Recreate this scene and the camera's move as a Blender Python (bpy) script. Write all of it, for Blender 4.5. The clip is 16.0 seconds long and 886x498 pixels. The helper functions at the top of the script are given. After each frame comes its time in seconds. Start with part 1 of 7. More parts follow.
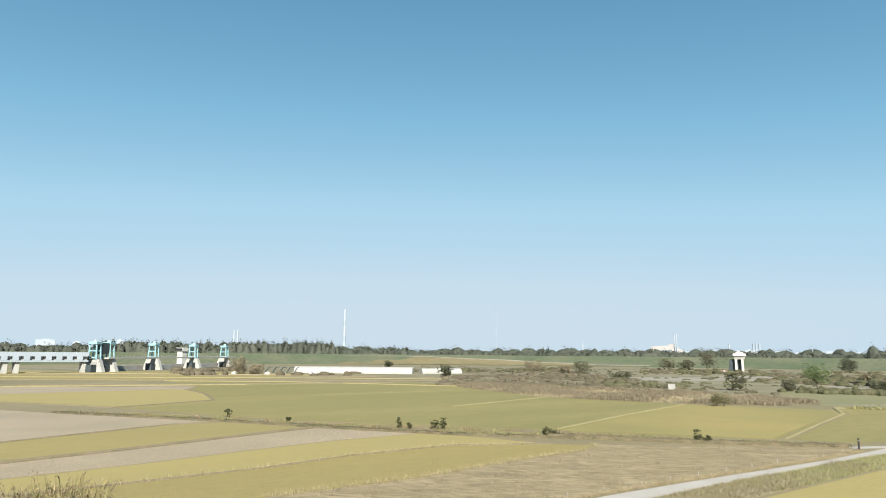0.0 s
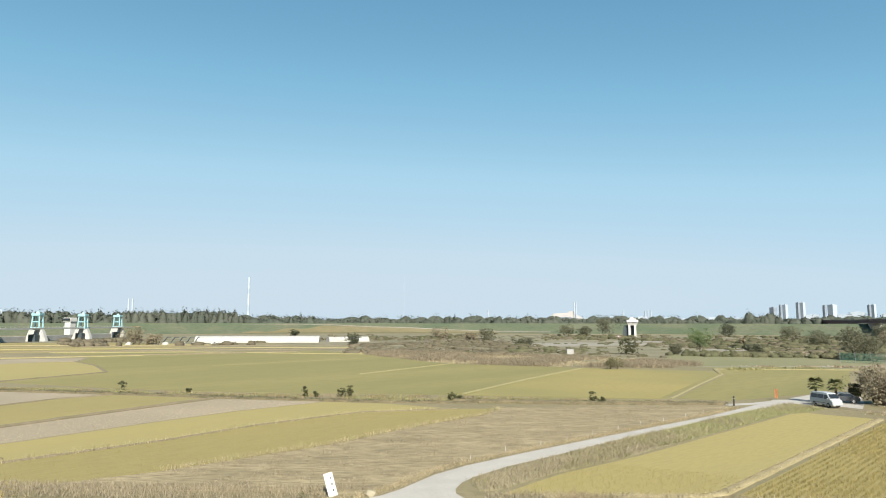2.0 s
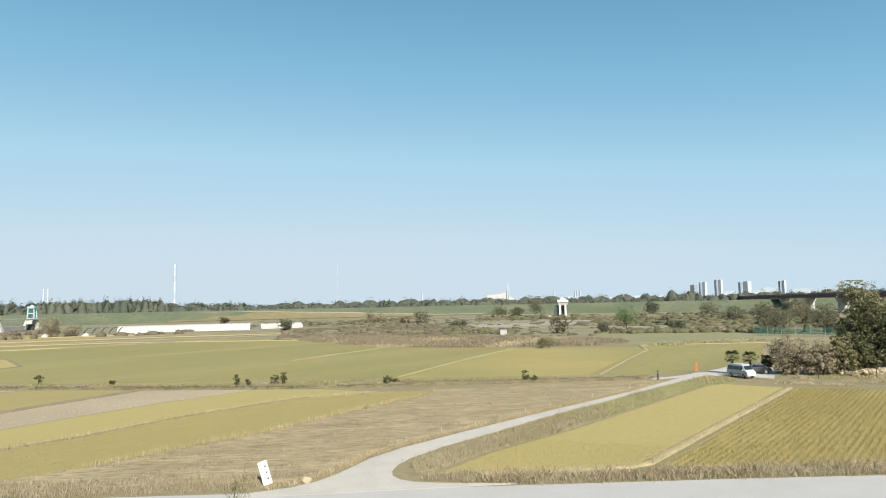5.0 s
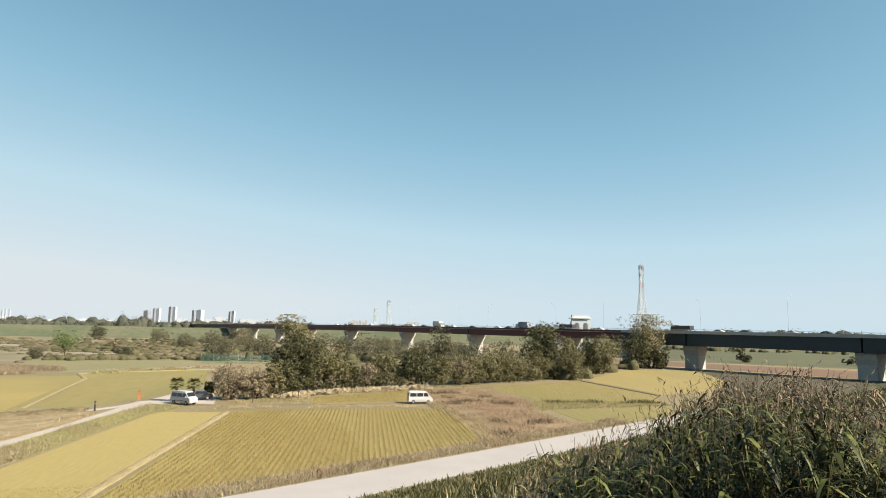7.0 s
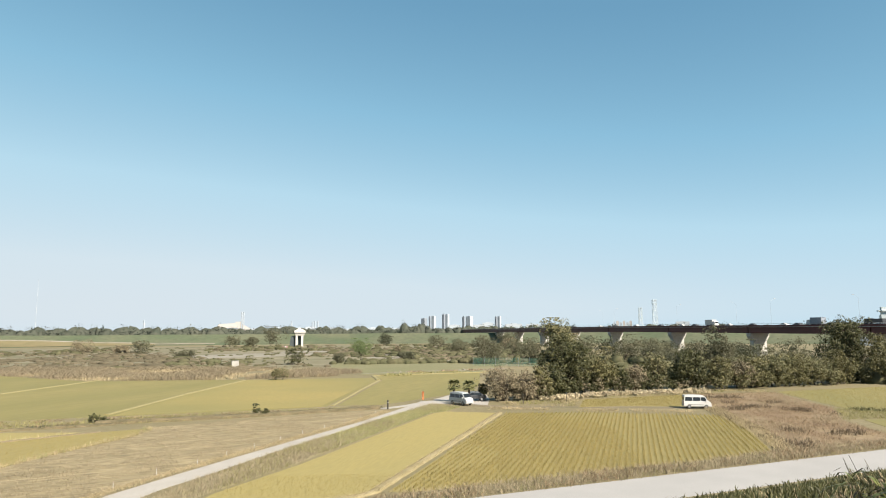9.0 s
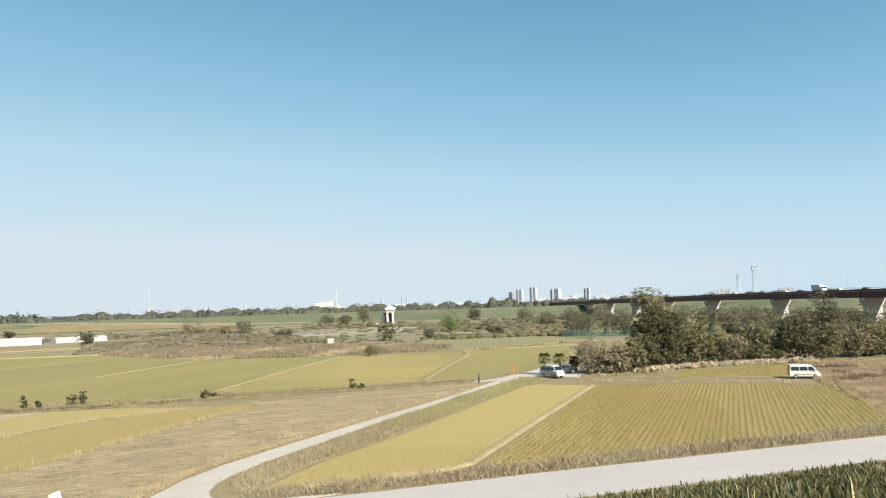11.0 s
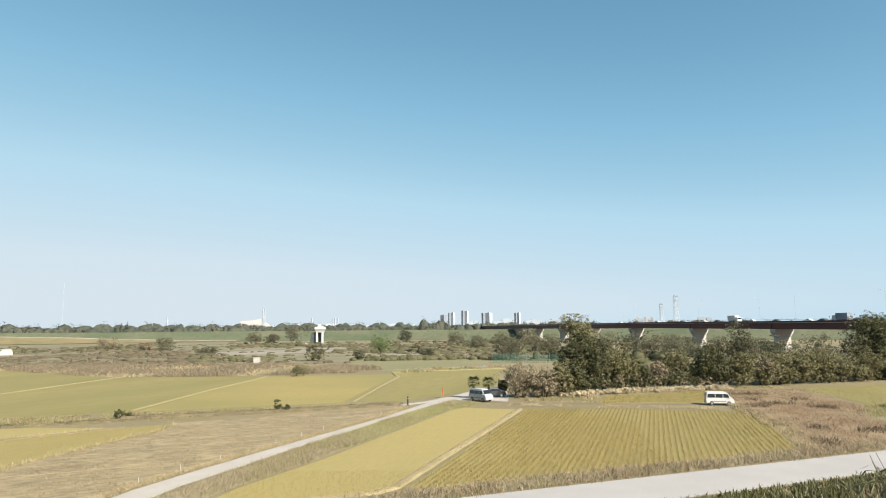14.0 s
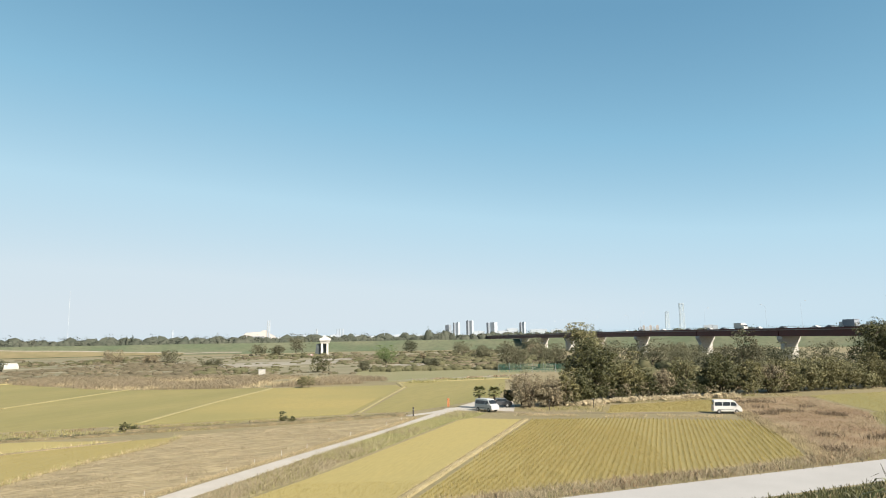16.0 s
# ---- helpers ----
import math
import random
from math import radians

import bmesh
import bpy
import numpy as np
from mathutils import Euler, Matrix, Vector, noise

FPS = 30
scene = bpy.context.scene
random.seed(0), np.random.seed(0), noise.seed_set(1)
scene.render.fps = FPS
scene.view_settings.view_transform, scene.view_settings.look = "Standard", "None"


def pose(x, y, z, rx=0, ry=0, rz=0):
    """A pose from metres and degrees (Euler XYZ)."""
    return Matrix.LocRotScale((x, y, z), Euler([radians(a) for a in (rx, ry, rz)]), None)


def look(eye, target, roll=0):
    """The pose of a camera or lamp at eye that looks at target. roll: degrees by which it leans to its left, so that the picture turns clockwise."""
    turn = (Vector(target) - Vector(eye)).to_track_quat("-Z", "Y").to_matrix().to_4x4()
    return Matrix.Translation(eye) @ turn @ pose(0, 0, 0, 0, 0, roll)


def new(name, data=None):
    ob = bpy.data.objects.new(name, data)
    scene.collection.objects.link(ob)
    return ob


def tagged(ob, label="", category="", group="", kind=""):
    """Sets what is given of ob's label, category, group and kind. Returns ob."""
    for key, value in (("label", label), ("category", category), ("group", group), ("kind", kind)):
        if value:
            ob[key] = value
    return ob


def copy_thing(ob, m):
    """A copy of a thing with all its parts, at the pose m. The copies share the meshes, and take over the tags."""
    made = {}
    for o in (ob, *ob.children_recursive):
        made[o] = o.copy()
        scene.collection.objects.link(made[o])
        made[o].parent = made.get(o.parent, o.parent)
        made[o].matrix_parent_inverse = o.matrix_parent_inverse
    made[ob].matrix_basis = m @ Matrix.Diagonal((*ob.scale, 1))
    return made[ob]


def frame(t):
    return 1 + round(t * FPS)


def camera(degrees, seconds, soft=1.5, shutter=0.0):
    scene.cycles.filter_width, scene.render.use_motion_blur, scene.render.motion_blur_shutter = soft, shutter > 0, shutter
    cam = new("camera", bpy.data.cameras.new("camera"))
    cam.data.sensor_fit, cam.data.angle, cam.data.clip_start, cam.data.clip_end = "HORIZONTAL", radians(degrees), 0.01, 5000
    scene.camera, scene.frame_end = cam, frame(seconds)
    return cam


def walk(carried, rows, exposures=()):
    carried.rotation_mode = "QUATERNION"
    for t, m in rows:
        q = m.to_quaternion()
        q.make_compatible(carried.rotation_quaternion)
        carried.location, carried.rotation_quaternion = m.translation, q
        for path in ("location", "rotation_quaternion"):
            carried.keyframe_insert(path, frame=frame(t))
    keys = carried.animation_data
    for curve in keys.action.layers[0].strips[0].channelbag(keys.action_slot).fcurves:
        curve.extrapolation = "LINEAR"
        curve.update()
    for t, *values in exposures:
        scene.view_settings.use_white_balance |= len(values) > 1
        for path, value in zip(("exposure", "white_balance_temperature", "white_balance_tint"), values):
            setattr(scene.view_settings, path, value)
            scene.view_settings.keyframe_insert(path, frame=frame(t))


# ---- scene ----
# Camera: hand-held on the crest of a river levee, turning where it stands.
H = 11.5
PATH = [
    (0.0, 99.21, -0.48, -0.08),
    (0.5, 99.70, -0.48, -3.59),
    (1.0, 98.90, 0.17, -7.41),
    (1.5, 95.87, -0.20, -9.59),
    (2.0, 96.47, -0.07, -8.16),
    (2.5, 95.72, 0.24, -10.26),
    (3.0, 96.63, 0.92, -11.61),
    (3.2, 97.04, 1.40, -11.95),
    (5.3, 94.37, 1.03, -15.03),
    (5.5, 93.92, 0.86, -19.35),
    (6.0, 97.45, 0.49, -33.17),
    (6.5, 98.27, -0.77, -49.19),
    (7.0, 97.25, -1.08, -59.53),
    (7.5, 98.39, -0.17, -48.59),
    (8.0, 97.03, -1.21, -41.19),
    (8.5, 97.37, -0.49, -38.55),
    (9.0, 97.32, 0.34, -36.72),
    (9.5, 97.41, 0.75, -33.48),
    (10.0, 96.34, 1.32, -32.60),
    (10.2, 95.03, 2.04, -31.36),
    (12.3, 96.30, 0.02, -26.40),
    (12.5, 96.53, -0.78, -27.65),
    (13.0, 96.68, -0.72, -32.04),
    (13.5, 97.08, 0.06, -33.14),
    (14.0, 97.03, 0.45, -35.02),
    (14.5, 97.46, 0.53, -38.13),
    (15.0, 97.84, 1.21, -38.56),
    (15.5, 97.84, 0.54, -37.39),
    (16.0, 97.91, 0.95, -34.58),
]
cam = camera(68.73, 16.0, soft=1.0)
EXPOSURE = [(0.0, 1.46, 6150, 8), (3.0, 1.47, 6150, 8), (5.5, 1.47, 6250, 9), (6.5, 1.57, 6850, 13), (7.0, 1.59, 7000, 14), (7.5, 1.57, 6850, 13), (9.0, 1.57, 6620, 11), (12.5, 1.56, 6480, 11), (16.0, 1.56, 6600, 11)]
walk(cam, [(t, pose(0, 0, H, rx, ry, rz)) for t, rx, ry, rz in PATH], EXPOSURE)

# World and sun: clear autumn day, sun high behind the camera.
SUN_AZ, SUN_EL = 176.0, 38.0
world = bpy.data.worlds.new("sky")
scene.world = world
world.use_nodes = True
wn = world.node_tree
sky = wn.nodes.new("ShaderNodeTexSky")
sky.sky_type = "NISHITA"
sky.sun_disc = False
sky.sun_elevation, sky.sun_rotation = radians(SUN_EL), radians(SUN_AZ)
sky.air_density, sky.dust_density, sky.ozone_density = 1.0, 0.3, 2.0
# A thin haze evens the clear sky out towards the horizon: its brightness picks the hue.
grey = wn.nodes.new("ShaderNodeRGBToBW")
dim = wn.nodes.new("ShaderNodeMath")
dim.operation = "MULTIPLY"
dim.inputs[1].default_value = 0.1
haze = wn.nodes.new("ShaderNodeValToRGB")
HAZE = ((0.08, (0.11, 0.28, 0.45)), (0.18, (0.155, 0.36, 0.55)), (0.27, (0.265, 0.535, 0.735)), (0.42, (0.475, 0.725, 0.88)), (0.70, (0.665, 0.80, 0.885)), (1.0, (0.715, 0.80, 0.86)))
while len(haze.color_ramp.elements) < len(HAZE):
    haze.color_ramp.elements.new(0.5)
for e, (at, c) in zip(haze.color_ramp.elements, HAZE):
    e.position, e.color = at, (*c, 1)
wn.links.new(sky.outputs[0], grey.inputs[0])
wn.links.new(grey.outputs[0], dim.inputs[0])
wn.links.new(dim.outputs[0], haze.inputs[0])
wn.links.new(haze.outputs[0], wn.nodes["Background"].inputs[0])
wn.nodes["Background"].inputs[1].default_value = 0.33
sun = new("sun", bpy.data.lights.new("sun", "SUN"))
sun.data.energy = 5.0
sun.data.angle = radians(0.5)
sun.data.color = (1.0, 0.915, 0.78)
SUN_WAY = Vector((math.sin(radians(SUN_AZ)) * math.cos(radians(SUN_EL)), math.cos(radians(SUN_AZ)) * math.cos(radians(SUN_EL)), math.sin(radians(SUN_EL))))
sun.matrix_world = look(SUN_WAY * 200, (0, 0, 0))

# ---- helpers for meshes and materials ----
rng = np.random.default_rng(7)


def polar(az, d, z=0.0):
    """A place by its bearing from the camera (degrees clockwise from +y) and distance."""
    return Vector((d * math.sin(radians(az)), d * math.cos(radians(az)), z))


def height(d, el):
    return H + d * math.tan(radians(el))


def mesh_np(name, verts, faces, material):
    """A mesh from arrays: verts (n, 3), faces (m, k)."""
    me = bpy.data.meshes.new(name)
    verts = np.asarray(verts, dtype=np.float32)
    faces = np.asarray(faces, dtype=np.int32)
    m, k = faces.shape
    me.vertices.add(len(verts))
    me.vertices.foreach_set("co", verts.ravel())
    me.loops.add(m * k)
    me.loops.foreach_set("vertex_index", faces.ravel())
    me.polygons.add(m)
    me.polygons.foreach_set("loop_start", np.arange(0, m * k, k, dtype=np.int32))
    me.update(calc_edges=True)
    me.materials.append(material)
    return me


def part(name, shape, material, parent=None, label=""):
    """One mesh object, from a bmesh or a mesh, under a thing or a part."""
    if isinstance(shape, bmesh.types.BMesh):
        me = bpy.data.meshes.new(name)
        bmesh.ops.recalc_face_normals(shape, faces=shape.faces)
        shape.to_mesh(me)
        shape.free()
        me.materials.append(material)
    else:
        me = shape
    ob = new(name, me)
    if parent is not None:
        ob.parent = parent
    if label:
        ob["label"] = label
    return ob


def thing(name, label, category, m=None, group="", kind=""):
    ob = new(name)
    ob.empty_display_size = 0.2
    if m is not None:
        ob.matrix_world = m
    return tagged(ob, label, category, group, kind)


def box(bm, c, s, m=None):
    """A box of size s round c in bm."""
    r = bmesh.ops.create_cube(bm, size=1, matrix=(m or Matrix()) @ Matrix.Translation(c) @ Matrix.Diagonal((*s, 1)))
    return r["verts"]


def rod(bm, a, b, r0, r1=None, seg=6, m=None):
    """A tapered rod from a to b."""
    a, b = Vector(a), Vector(b)
    way = b - a
    if way.length < 1e-6:
        return
    q = way.to_track_quat("Z", "Y").to_matrix().to_4x4()
    bmesh.ops.create_cone(bm, cap_ends=True, segments=seg, radius1=r0, radius2=r0 if r1 is None else r1, depth=way.length, matrix=(m or Matrix()) @ Matrix.Translation((a + b) / 2) @ q)


def prism(bm, outline, z0, z1):
    """An upright prism over a plan outline."""
    low = [bm.verts.new((x, y, z0)) for x, y in outline]
    top = [bm.verts.new((x, y, z1)) for x, y in outline]
    n = len(outline)
    bm.faces.new(top)
    for i in range(n):
        bm.faces.new((low[i], low[(i + 1) % n], top[(i + 1) % n], top[i]))


def extrude_y(bm, profile, half, narrow=None):
    """A side profile (x, z) drawn out to both sides; narrow(z) gives the half width at a height."""
    f = narrow or (lambda z: half)
    a = [bm.verts.new((x, f(z), z)) for x, z in profile]
    b = [bm.verts.new((x, -f(z), z)) for x, z in profile]
    n = len(profile)
    bm.faces.new(a)
    bm.faces.new(b[::-1])
    for i in range(n):
        bm.faces.new((a[i], b[i], b[(i + 1) % n], a[(i + 1) % n]))


def bevel(bm, width, seg=2):
    bmesh.ops.recalc_face_normals(bm, faces=bm.faces)
    bmesh.ops.bevel(bm, geom=list(bm.edges), offset=width, segments=seg, affect="EDGES", clamp_overlap=True)


def inside(px, py, outline):
    """Which of the points lie inside the outline."""
    hit = np.zeros(len(px), bool)
    n = len(outline)
    for i in range(n):
        (x0, y0), (x1, y1) = outline[i], outline[(i + 1) % n]
        if y0 == y1:
            continue
        c = ((y0 > py) != (y1 > py)) & (px < (x1 - x0) * (py - y0) / (y1 - y0) + x0)
        hit ^= c
    return hit


def scatter(outline, du, dv, bearing=0.0, jitter=0.4):
    """Places in an outline on a jittered grid whose lines run along the bearing: dv along them, du across."""
    o = np.array(outline)
    a = radians(bearing)
    along, across = np.array((math.sin(a), math.cos(a))), np.array((math.cos(a), -math.sin(a)))
    p, q = o @ across, o @ along
    u, v = np.meshgrid(np.arange(p.min(), p.max(), du), np.arange(q.min(), q.max(), dv))
    u, v = u.ravel() + rng.uniform(-jitter, jitter, u.size) * min(du, dv), v.ravel() + rng.uniform(-jitter, jitter, v.size) * dv
    pts = u[:, None] * across + v[:, None] * along
    return pts[inside(pts[:, 0], pts[:, 1], outline)]


def thin_out(p, scale, limit):
    """Leave out places where a slow noise is low, so that growth is patchy."""
    keep = [noise.noise((x * scale, y * scale, 9)) > limit for x, y in p]
    return p[np.array(keep, bool)]


def blades(name, pts, count, tall, wide, lean, material, vary=0.35, spread=0.08):
    """A mesh of bent grass blades, count of them at each place (x, y, z)."""
    pts = np.repeat(np.asarray(pts, float), count, axis=0)
    n = len(pts)
    base = pts + np.c_[rng.normal(0, spread, (n, 2)), np.zeros(n)]
    h = tall * rng.uniform(1 - vary, 1 + vary, n)
    a, b = rng.uniform(0, 2 * np.pi, n), rng.uniform(0, 2 * np.pi, n)
    side = np.c_[np.cos(a), np.sin(a), np.zeros(n)] * (wide * rng.uniform(0.6, 1.3, n) / 2)[:, None]
    tilt = np.c_[np.cos(b), np.sin(b), np.zeros(n)] * (lean * h * rng.uniform(0.2, 1.2, n))[:, None]
    up = np.c_[np.zeros((n, 2)), h]
    mid = base + tilt * 0.3 + up * 0.6
    tip = base + tilt + up * rng.uniform(0.85, 1.0, n)[:, None]
    v = np.stack([base - side, base + side, mid + side * 0.8, mid - side * 0.8, tip], 1).reshape(-1, 3)
    i = np.arange(n)[:, None] * 5
    f = np.concatenate([i + [0, 1, 2], i + [0, 2, 3], i + [3, 2, 4]])
    return mesh_np(name, v, f, material)


def leaves(name, centres, size, material, flat=0.0, facing=None, narrow=0.45):
    """A mesh of small four-cornered leaves or leaf sprays, turned at random or roughly along the facing directions."""
    n = len(centres)
    if facing is None:
        a = rng.normal(size=(n, 3))
        a[:, 2] *= 1 - flat
        a /= np.linalg.norm(a, axis=1)[:, None]
        b = np.cross(a, rng.normal(size=(n, 3)))
    else:
        d = facing + rng.normal(0, 0.33, (n, 3))
        a = np.cross(d, rng.normal(size=(n, 3)))
        a /= np.linalg.norm(a, axis=1)[:, None]
        b = np.cross(d, a)
    b /= np.linalg.norm(b, axis=1)[:, None]
    s = size * rng.uniform(0.5, 1.25, n)[:, None]
    c = np.asarray(centres)
    v = np.stack([c - a * s, c - b * s * narrow + a * s * 0.1, c + a * s, c + b * s * narrow + a * s * 0.1], 1).reshape(-1, 3)
    i = np.arange(n)[:, None] * 4
    return mesh_np(name, v, np.concatenate([i + [0, 1, 2, 3]]), material)


# ---- materials ----
ALBEDO = 0.68  # evens all base colours out against the sun


def surface(name, a, b, c=None, scale=0.5, fine=8.0, rough=0.85, bump=0.3, island=0.0, metal=0.0, where="Position", stretch=None, turn=0.0, through_light=0.0, amount=0.5, bump_size=0.05, third=0.0, spec=0.3):
    """A surface of two colours in soft patches, speckled finely with the third, with relief."""
    a, b, c = (tuple(ALBEDO * x for x in k) for k in (a, b, c or tuple(x * 0.6 for x in a)))
    m = bpy.data.materials.new(name)
    m.use_nodes = True
    nt = m.node_tree
    nodes, link = nt.nodes, nt.links.new
    bsdf = nodes["Principled BSDF"]
    bsdf.inputs["Roughness"].default_value = rough
    bsdf.inputs["Metallic"].default_value = metal
    bsdf.inputs["Specular IOR Level"].default_value = spec
    if where == "Position":
        src = nodes.new("ShaderNodeNewGeometry").outputs["Position"]
    else:
        src = nodes.new("ShaderNodeTexCoord").outputs["Object"]
    if stretch:
        mp = nodes.new("ShaderNodeMapping")
        mp.inputs["Rotation"].default_value = (0, 0, radians(turn))
        mp.vector_type = "TEXTURE"
        mp.inputs["Scale"].default_value = tuple(1 / x for x in stretch)
        link(src, mp.inputs[0])
        src = mp.outputs[0]
    n1 = nodes.new("ShaderNodeTexNoise")
    n1.inputs["Scale"].default_value, n1.inputs["Detail"].default_value = scale, 5
    n2 = nodes.new("ShaderNodeTexNoise")
    n2.inputs["Scale"].default_value, n2.inputs["Detail"].default_value = fine, 4
    link(src, n1.inputs["Vector"])
    link(src, n2.inputs["Vector"])
    r1 = nodes.new("ShaderNodeValToRGB")
    r1.color_ramp.elements[0].position, r1.color_ramp.elements[1].position = 0.36, 0.64
    r1.color_ramp.elements[0].color, r1.color_ramp.elements[1].color = (*a, 1), (*b, 1)
    link(n1.outputs["Fac"], r1.inputs[0])
    r2 = nodes.new("ShaderNodeValToRGB")
    r2.color_ramp.elements[0].position, r2.color_ramp.elements[1].position = 0.42, 0.66
    r2.color_ramp.elements[0].color, r2.color_ramp.elements[1].color = (0, 0, 0, 1), (amount,) * 3 + (1,)
    link(n2.outputs["Fac"], r2.inputs[0])
    mix = nodes.new("ShaderNodeMix")
    mix.data_type = "RGBA"
    link(r2.outputs[0], mix.inputs[0])
    link(r1.outputs[0], mix.inputs[6])
    mix.inputs[7].default_value = (*c, 1)
    out = mix.outputs[2]
    if island:
        rnd = nodes.new("ShaderNodeNewGeometry").outputs["Random Per Island"]
        hsv = nodes.new("ShaderNodeHueSaturation")
        mr = nodes.new("ShaderNodeMapRange")
        mr.inputs[3].default_value, mr.inputs[4].default_value = 1 - island, 1 + island
        link(rnd, mr.inputs[0])
        link(mr.outputs[0], hsv.inputs["Value"])
        link(out, hsv.inputs["Color"])
        out = hsv.outputs[0]
    link(out, bsdf.inputs["Base Color"])
    if bump:
        bp = nodes.new("ShaderNodeBump")
        bp.inputs["Strength"].default_value, bp.inputs["Distance"].default_value = bump, bump_size
        link(n2.outputs["Fac"], bp.inputs["Height"])
        link(bp.outputs[0], bsdf.inputs["Normal"])
    if through_light:
        tr = nodes.new("ShaderNodeBsdfTranslucent")
        link(out, tr.inputs[0])
        ms = nodes.new("ShaderNodeMixShader")
        ms.inputs[0].default_value = through_light
        link(bsdf.outputs[0], ms.inputs[1])
        link(tr.outputs[0], ms.inputs[2])
        link(ms.outputs[0], nodes["Material Output"].inputs[0])
    return m


GRASS = surface("meadow_grass", (0.185, 0.155, 0.083), (0.235, 0.193, 0.112), (0.14, 0.122, 0.06), 0.035, 1.2, bump=0.6, bump_size=0.2)
LEVEE = surface("levee_grass", (0.055, 0.062, 0.018), (0.085, 0.085, 0.028), (0.036, 0.042, 0.013), 0.3, 5.0, bump=0.6, bump_size=0.1)
RICE_YELLOW = surface("ripe_rice", (0.305, 0.247, 0.09), (0.272, 0.228, 0.09), (0.25, 0.207, 0.08), 0.06, 3.0, bump=0.4, bump_size=0.12, stretch=(0.2, 1.0, 1.0), turn=37)
RICE_GREEN = surface("green_rice", (0.182, 0.163, 0.056), (0.235, 0.197, 0.073), (0.16, 0.144, 0.052), 0.05, 0.9, bump=0.5, bump_size=0.15, stretch=(0.18, 1.0, 1.0), turn=37)
RICE_OLIVE = surface("olive_rice", (0.27, 0.218, 0.081), (0.24, 0.2, 0.077), (0.21, 0.172, 0.064), 0.06, 2.0, bump=0.5, bump_size=0.15, stretch=(0.2, 1.0, 1.0), turn=37)
BARE = surface("bare_field", (0.32, 0.262, 0.185), (0.275, 0.228, 0.16), (0.22, 0.18, 0.118), 0.08, 4.0, bump=0.5, bump_size=0.1)
STUBBLE = surface("mown_straw", (0.34, 0.275, 0.16), (0.235, 0.19, 0.108), (0.14, 0.108, 0.06), 0.6, 2.6, bump=0.9, bump_size=0.2, stretch=(0.25, 0.8, 0.7), turn=-8, amount=0.75)
DULL_RIDGE = surface("dull_ridge_grass", (0.29, 0.248, 0.122), (0.245, 0.212, 0.094), (0.19, 0.16, 0.074), 0.5, 4.0, bump=0.6, bump_size=0.08)
STRAW = surface("straw_ridge", (0.34, 0.286, 0.163), (0.272, 0.224, 0.116), (0.19, 0.156, 0.0748), 0.6, 6.0, bump=0.6, bump_size=0.08)
BROWN = surface("withered_weeds", (0.204, 0.136, 0.0782), (0.272, 0.204, 0.122), (0.136, 0.0918, 0.051), 0.12, 1.5, bump=0.8, bump_size=0.2, amount=0.7)
EARTH = surface("dry_earth", (0.204, 0.163, 0.109), (0.163, 0.136, 0.0816), (0.109, 0.0952, 0.0476), 0.3, 3.0, bump=0.5, bump_size=0.08)
RED_EARTH = surface("red_earth", (0.177, 0.102, 0.068), (0.136, 0.0884, 0.0544), (0.0952, 0.0748, 0.0408), 0.1, 1.0, bump=0.5, bump_size=0.1)
SAND = surface("pale_sandbar", (0.299, 0.272, 0.231), (0.245, 0.218, 0.17), (0.15, 0.136, 0.0884), 0.03, 0.3, bump=0.3, bump_size=0.2)
PAVING = surface("worn_concrete_paving", (0.40, 0.374, 0.342), (0.355, 0.33, 0.3), (0.28, 0.257, 0.22), 0.4, 9.0, rough=0.9, bump=0.15, bump_size=0.02, amount=0.4)
ASPHALT = surface("pale_asphalt", (0.325, 0.316, 0.31), (0.355, 0.345, 0.338), (0.28, 0.272, 0.266), 0.25, 14.0, rough=0.9, bump=0.15, bump_size=0.01, amount=0.4)
CONCRETE = surface("concrete", (0.5, 0.49, 0.46), (0.42, 0.41, 0.385), (0.3, 0.29, 0.27), 0.25, 3.0, rough=0.9, bump=0.15, bump_size=0.02)
WHITE_WALL = surface("white_wall", (0.562, 0.554, 0.533), (0.504, 0.497, 0.475), (0.446, 0.439, 0.418), 0.1, 1.0, rough=0.7, bump=0.05, amount=0.3)
STAINED_WHITE = surface("weathered_white_wall", (0.4, 0.39, 0.36), (0.34, 0.33, 0.31), (0.27, 0.26, 0.24), 0.3, 2.0, rough=0.8, bump=0.05)
GREY_WALL = surface("grey_wall", (0.25, 0.285, 0.335), (0.215, 0.25, 0.295), (0.18, 0.2, 0.235), 0.1, 1.0, rough=0.7, bump=0.05, amount=0.3)
WHITE_PAINT = surface("white_paint", (0.576, 0.576, 0.569), (0.547, 0.547, 0.54), (0.49, 0.482, 0.468), 1.0, 12.0, rough=0.3, bump=0.0, amount=0.2, where="Object", spec=0.5)
SILVER_PAINT = surface("silver_paint", (0.52, 0.535, 0.55), (0.48, 0.495, 0.51), (0.42, 0.43, 0.45), 1.0, 12.0, rough=0.3, bump=0.0, amount=0.2, where="Object", metal=0.2, spec=0.5)
DARK_PAINT = surface("dark_paint", (0.036, 0.04, 0.048), (0.048, 0.052, 0.06), (0.08, 0.08, 0.08), 1.0, 12.0, rough=0.3, bump=0.0, amount=0.2, where="Object", spec=0.5)
GLASS_DARK = surface("tinted_glass", (0.016, 0.02, 0.024), (0.024, 0.028, 0.032), (0.016, 0.016, 0.016), 1.0, 5.0, rough=0.08, bump=0.0, amount=0.1, where="Object", spec=0.6)
RUBBER = surface("rubber", (0.02, 0.02, 0.02), (0.028, 0.0272, 0.0264), (0.048, 0.044, 0.04), 3.0, 20.0, rough=0.85, bump=0.1, where="Object")
